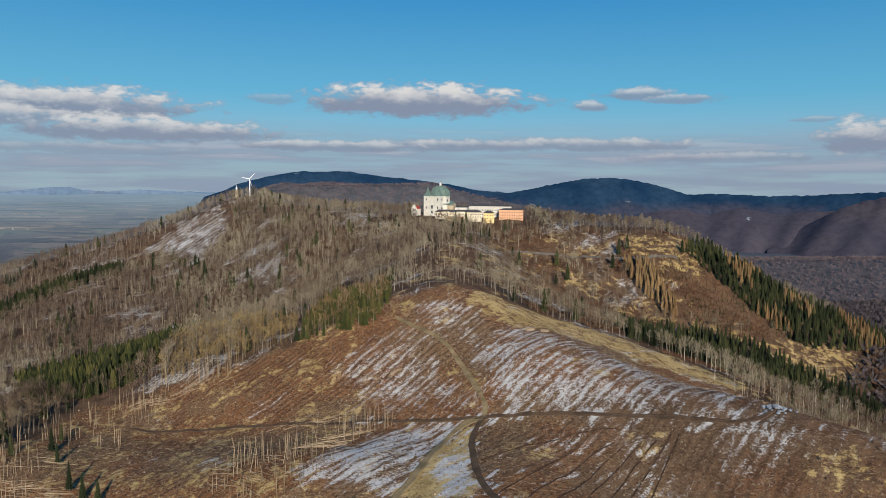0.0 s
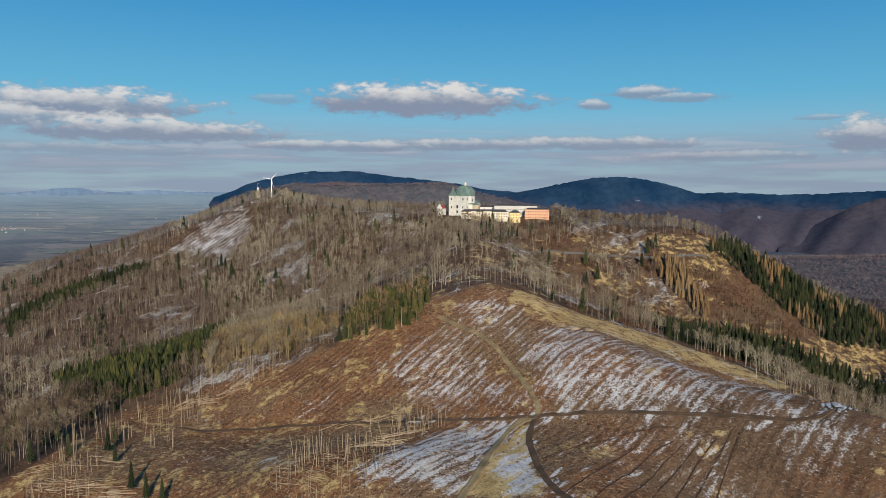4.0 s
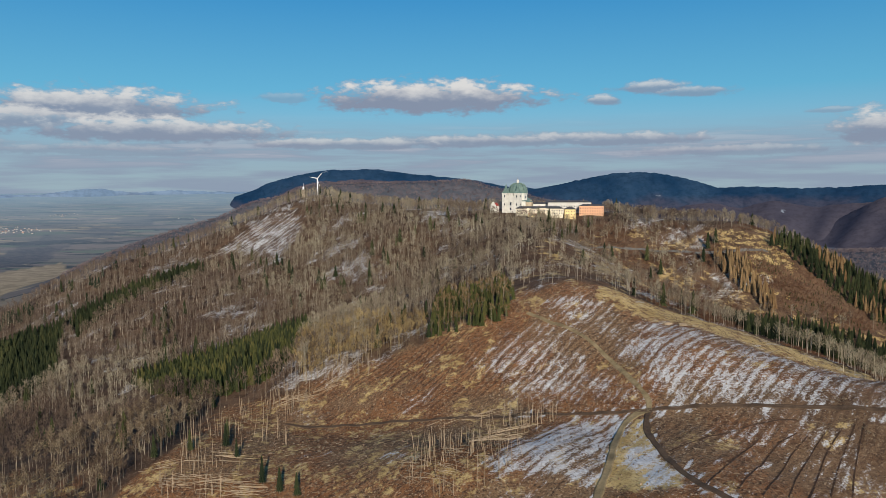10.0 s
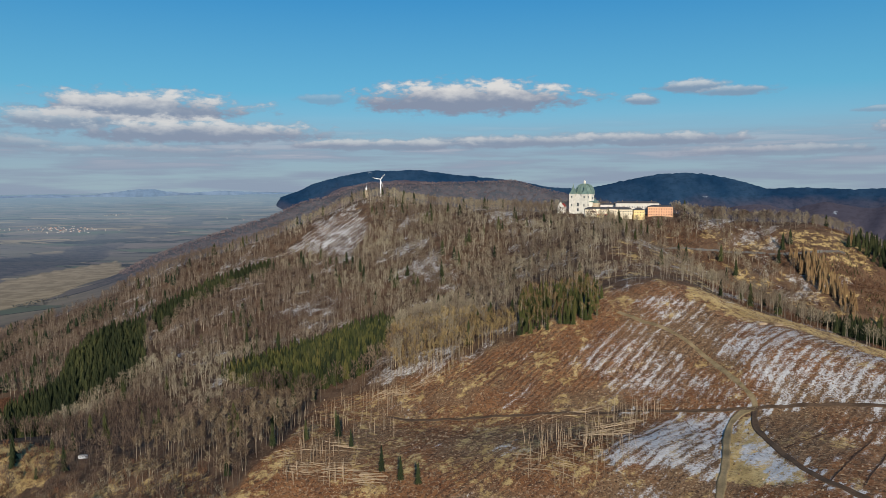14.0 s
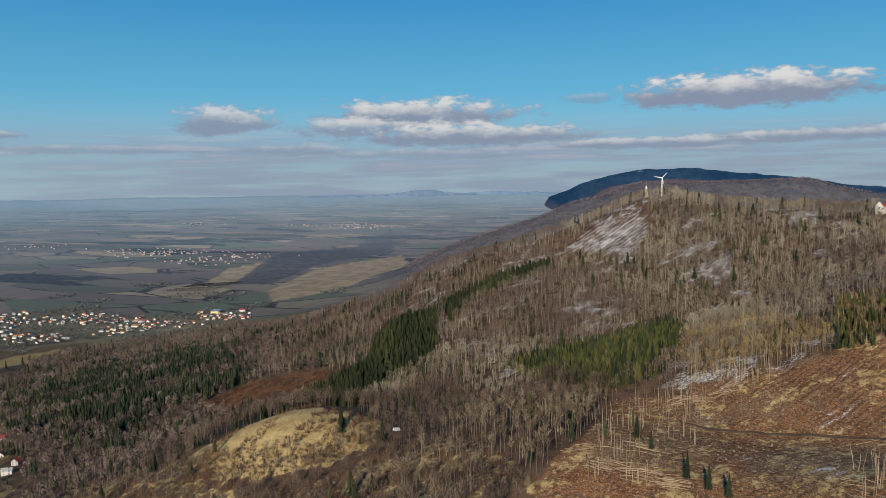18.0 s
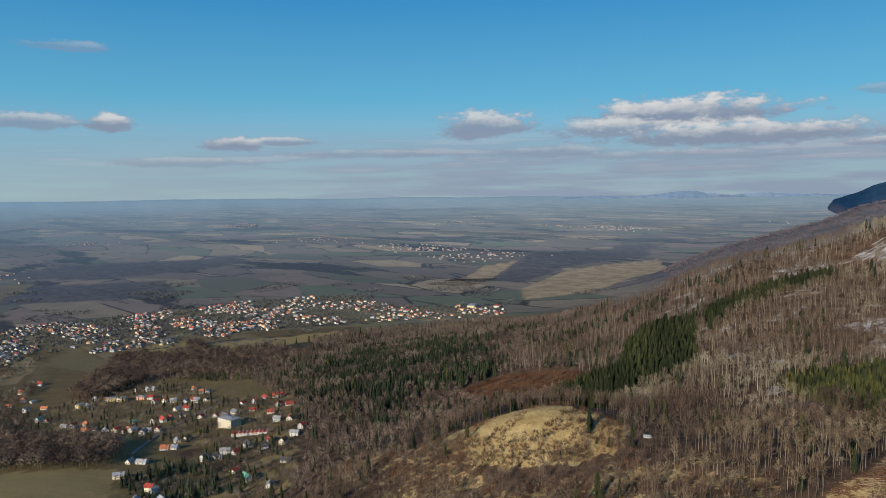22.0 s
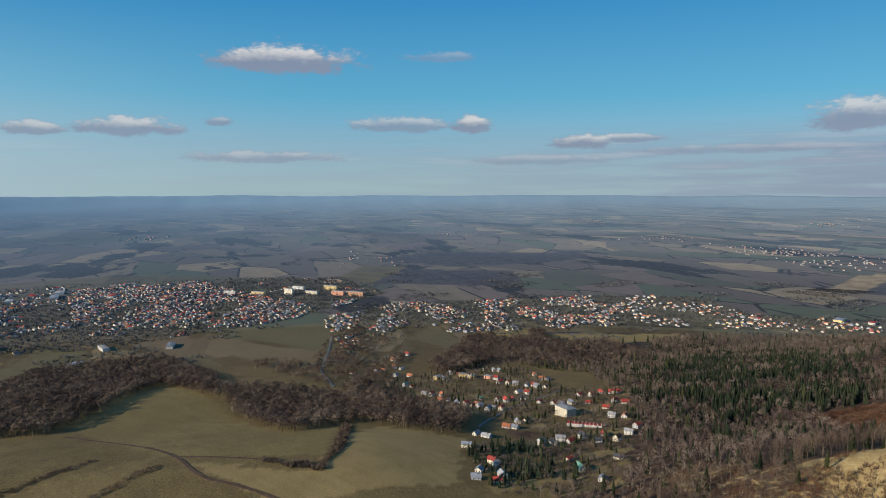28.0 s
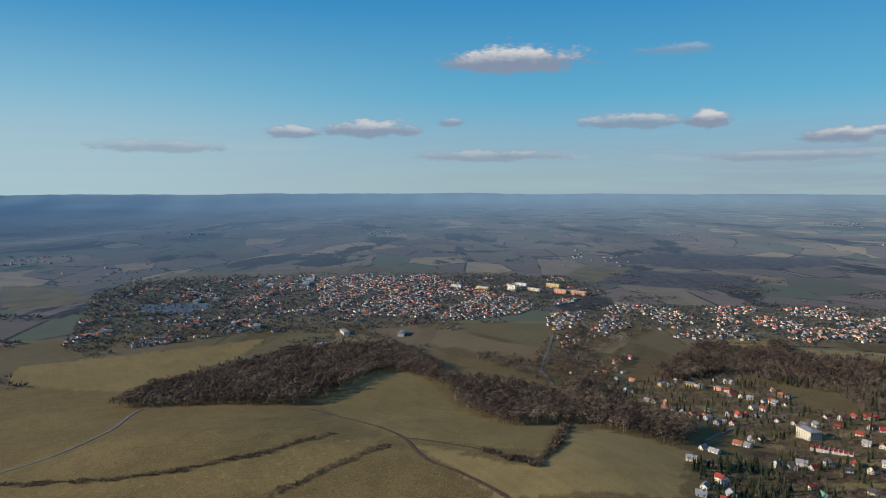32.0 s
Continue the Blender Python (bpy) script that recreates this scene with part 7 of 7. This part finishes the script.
def stems_and_logs():
    r = random.Random(23)

    def stem_mesh(i):
        v, t = tube([(0, 0, -0.3), (r.uniform(-.3, .3), r.uniform(-.3, .3), 8), (r.uniform(-.5, .5), r.uniform(-.5, .5), 15 + i)], (0.17, 0.14, 0.06), 6)
        for k in range(7):
            a, h = r.uniform(0, 6.28), r.uniform(6, 14 + i)
            n = len(v)
            v += [(0.1, 0, h), (-0.1, 0, h), (math.cos(a) * 1.3, math.sin(a) * 1.3, h + r.uniform(-0.2, 0.6)), (0, 0, h + 0.2)]
            t += [(n, n + 1, n + 2), (n + 3, n, n + 2)]
        return mesh_thing("bare_stem", v, t, M_STEM)

    stems = [stem_mesh(i) for i in range(4)]
    spots = list(STEMS_WEST + STEMS_SOUTH)
    for cx, cy, w, h, n in ((-232, 535, 22, 14, 12), (-255, 420, 18, 14, 14), (-102, 405, 22, 18, 22), (-48, 448, 18, 8, 14), (-180, 560, 22, 8, 10), (-265, 470, 16, 30, 16), (-70, 395, 20, 25, 12), (-240, 500, 30, 40, 40), (-95, 385, 26, 28, 40), (-205, 560, 40, 12, 24), (-60, 440, 25, 12, 16), (-250, 400, 22, 16, 20)):
        spots += [(cx + r.uniform(-w, w), cy + r.uniform(-h, h)) for _ in range(n)]
    for k, (x, y) in enumerate(spots):
        ob = new("bare_stem", stems[k % 4])
        s = r.uniform(0.55, 1.1)
        tilt = r.choice((2, 2, 4, 14))
        ob.matrix_basis = pose(x, y, float(land(x, y)), r.uniform(-tilt, tilt), r.uniform(-tilt, tilt), r.uniform(0, 360)) @ Matrix.Diagonal((1, 1, s, 1))
        tagged(ob, "bare branchless tree stem still standing on the clearing", "tree stem", "standing stems")
    logs = []
    for i in range(4):
        v, t = tube([(0, 0, 0), (0.1, 0.05, 8), (0, 0, 15 + 2 * i)], (0.2, 0.17, 0.1), 7)
        n = len(v)
        v += [(0, 0, 0), (0, 0, 15 + 2 * i)]
        t += [(n, (k + 1) % 7, k) for k in range(7)] + [(n + 1, 14 + k, 14 + (k + 1) % 7) for k in range(7)]
        logs.append(mesh_thing("felled_log", v, t, M_LOG))
    for cx, cy, turn, w, h, n in ((-258, 403, -8, 16, 7, 26), (-236, 396, -14, 14, 7, 24), (-224, 388, -20, 8, 4, 10), (-286, 420, 8, 8, 5, 8), (-228, 538, 10, 14, 7, 20), (-200, 550, 14, 12, 5, 14),
                                  (-76, 424, 12, 14, 8, 26), (-64, 440, 8, 14, 5, 16), (-118, 388, -30, 14, 14, 18), (-95, 470, 4, 26, 5, 14), (-96, 398, -40, 12, 16, 14), (-255, 430, 4, 14, 8, 10)):
        for _ in range(n):
            x, y = cx + r.uniform(-w, w), cy + r.uniform(-h, h)
            a = turn + r.gauss(0, 11)
            ln = 12
            dx, dy = math.cos(radians(a)), math.sin(radians(a))
            z0, z1 = float(land(x, y)), float(land(x + dx * ln, y + dy * ln))
            ob = new("felled_log", logs[r.randrange(4)])
            ob.matrix_basis = Matrix.Translation((x, y, z0 + 0.25)) @ Vector((dx, dy, (z1 - z0) / ln + 0.01)).to_track_quat("Z", "Y").to_matrix().to_4x4() @ Matrix.Diagonal((1, 1, r.uniform(0.45, 1), 1))
            tagged(ob, "pale felled log lying on the cleared slope", "log", "felled logs")
    # slash: short sticks and stumps strewn over the clearing
    rr = np.random.RandomState(9)
    x, y = scatter((-300, 300, 320, 640), 4.0, 61, lambda a, b: inside(CLEARCUT, a, b) & off_ways(a, b, 3) & seen_side(a, b))
    kinds = []
    for i in range(6):
        a, e, ln = r.uniform(0, 6.28), r.uniform(-0.02, 0.12), r.uniform(1.0, 3.2)
        d = Vector((math.cos(a), math.sin(a), e))
        q = Vector((-math.sin(a), math.cos(a), 0)) * 0.09
        p0, p1 = d * -ln * 0.5 + Vector((0, 0, 0.15)), d * ln * 0.5 + Vector((0, 0, 0.22))
        up = Vector((0, 0, 0.14))
        v = [p0 - q, p0 + q, p0 + up, p1 - q * 0.6, p1 + q * 0.6, p1 + up * 0.7]
        kinds.append((np.array([tuple(w) for w in v]), np.array([(0, 1, 4), (0, 4, 3), (1, 2, 5), (1, 5, 4), (2, 0, 3), (2, 3, 5)]), np.zeros(6, int)))
    plant("slash", kinds, x, y, rr.uniform(0.5, 1.3, len(x)), [M_SLASH], "pale sticks and branches strewn over the clearing", "brushwood", 62, (1, 1))
    stump = lathe_arrays([(0.42, -0.3), (0.34, 0.2), (0.3, 0.55)], 6)
    x, y = scatter((-300, 300, 320, 640), 9.5, 63, lambda a, b: inside(CLEARCUT, a, b) & off_ways(a, b, 3) & seen_side(a, b))
    plant("stumps", [stump], x, y, rr.uniform(0.8, 1.4, len(x)), [M_SLASH], "pale cut tree stumps on the clearing", "stumps", 64, (1, 1.2))


def lathe_arrays(profile, n):
    v = [(r * math.cos(6.2832 * k / n), r * math.sin(6.2832 * k / n), z) for r, z in profile for k in range(n)]
    t = []
    for i in range(len(profile) - 1):
        for k in range(n):
            a, b = i * n + k, i * n + (k + 1) % n
            t += [(a, b, b + n), (a, b + n, a + n)]
    top = (len(profile) - 1) * n
    t += [(top, top + k, top + k + 1) for k in range(1, n - 1)]
    return np.array(v), np.array(t), np.zeros(len(t), int)


STEMS_WEST = [(-215, 538), (-213, 536), (-226, 549), (-191, 559), (-186, 560), (-175, 555), (-161, 573), (-116, 375), (-122, 373), (-112, 411), (-109, 401), (-105, 413), (-100, 413),
              (-93, 421), (-31, 448), (-33, 448), (-50, 434), (-53, 440), (-55, 445), (-56, 456), (14, 450), (-84, 380), (-80, 377)]
STEMS_SOUTH = [(-259, 415), (-257, 414), (-255, 414), (-253, 416), (-267, 427), (-271, 431), (-258, 516), (-252, 512), (-247, 540), (-226, 548), (-212, 542), (-188, 561), (-184, 559),
               (-175, 558), (-245, 418), (-238, 447)]
M_SLASH = tree_material("pale_slash_wood", ((0.0, (0.08, 0.045, 0.026)), (0.6, (0.2, 0.13, 0.08)), (1.0, (0.44, 0.34, 0.22))))
stems_and_logs()


def timber_stack(x, y, turn, n, label):
    """Cut logs piled at the wayside."""
    base = new("timber_stack")
    r = random.Random(int(x))
    rows = ((0, n), (1, n - 1), (2, n - 2))
    v, t = tube([(0, 0, 0), (0, 0, 6)], (0.27, 0.22), 8)
    t += [(0, k + 1, k) for k in range(1, 7)] + [(8, 8 + k, 9 + k) for k in range(1, 7)]
    me = mesh_thing("log", v, t, M_LOG)
    for lev, m in rows:
        for i in range(m):
            ob = new("log", me)
            ob.parent = base
            ob.matrix_basis = Matrix.Translation((r.uniform(-0.4, 0.4), (i + lev * 0.5) * 0.56, 0.25 + lev * 0.47)) @ Matrix.Rotation(1.5708, 4, "Y") @ Matrix.Diagonal((1, 1, r.uniform(0.85, 1.05), 1))
    base.matrix_basis = pose(x, y, float(land(x, y)), 0, 0, turn)
    return tagged(base, label, "timber stack")


timber_stack(66, 541, 10, 9, "stack of cut logs on the grassy ridge")
timber_stack(76, 538, -15, 6, "low stack of cut logs beside the trail")


def caravan(x, y, turn):
    base = new("caravan")
    part("body", boxed(-3.2, -1.15, 0.55, 3.2, 1.15, 2.9), M_WHITE, base)
    part("roof", prism(bmesh.new(), [(-3.3, -1.2), (3.3, -1.2), (3.3, 1.2), (-3.3, 1.2)], 2.9, 3.2, [(-3, -0.9), (3, -0.9), (3, 0.9), (-3, 0.9)]), M_CONCRETE, base)
    part("tow_bar", boxed(3.2, -0.08, 0.5, 4.6, 0.08, 0.65), M_DARKROOF, base)
    for px in (-0.6, 0.6):
        for s in (-1, 1):
            bm = lathe(bmesh.new(), [(0.42, -0.12), (0.42, 0.12)], 12)
            bmesh.ops.transform(bm, matrix=Matrix.Translation((px, s * 1.0, 0.42)) @ Matrix.Rotation(1.5708, 4, "X"), verts=bm.verts)
            part("wheel", bm, M_DARKROOF, base)
    for px in (-1.8, 0, 1.8):
        window_at(base, px, -1.17, 2.0, 0, (0.9, 1, 0.5))
    base.matrix_basis = pose(x, y, float(land(x, y)), 0, 0, turn)
    return tagged(base, "white site caravan parked below the knoll", "caravan")


caravan(-464, 501, 20)


def rock_heap(x, y, n):
    """A heap of blue-grey quarried stone."""
    base = new("stone_heap")
    r = random.Random(88)
    mat = plain("blue_grey_stone", (0.2, 0.22, 0.25), 0.9, 0.3, 0.5, vary=0.25)
    for i in range(n):
        bm = bmesh.new()
        bmesh.ops.create_icosphere(bm, subdivisions=1, radius=1.0)
        for q in bm.verts:
            q.co *= r.uniform(0.75, 1.2)
        ob = part("stone", bm, mat, base)
        d, a, s = abs(r.gauss(0, 3.2)), r.uniform(0, 6.28), r.uniform(0.6, 1.5)
        px, py = x + d * math.cos(a) * 1.6, y + d * math.sin(a)
        ob.matrix_basis = Matrix.Translation((px - x, py - y, float(land(px, py)) - float(land(x, y)) + max(0.2, 2.0 - d * 0.45))) @ Matrix.Diagonal((s, s, s * 0.8, 1))
    base.matrix_basis = pose(x, y, float(land(x, y)))
    return tagged(base, "heap of blue-grey stones at the end of the road", "stone heap")


rock_heap(186, 388, 46)
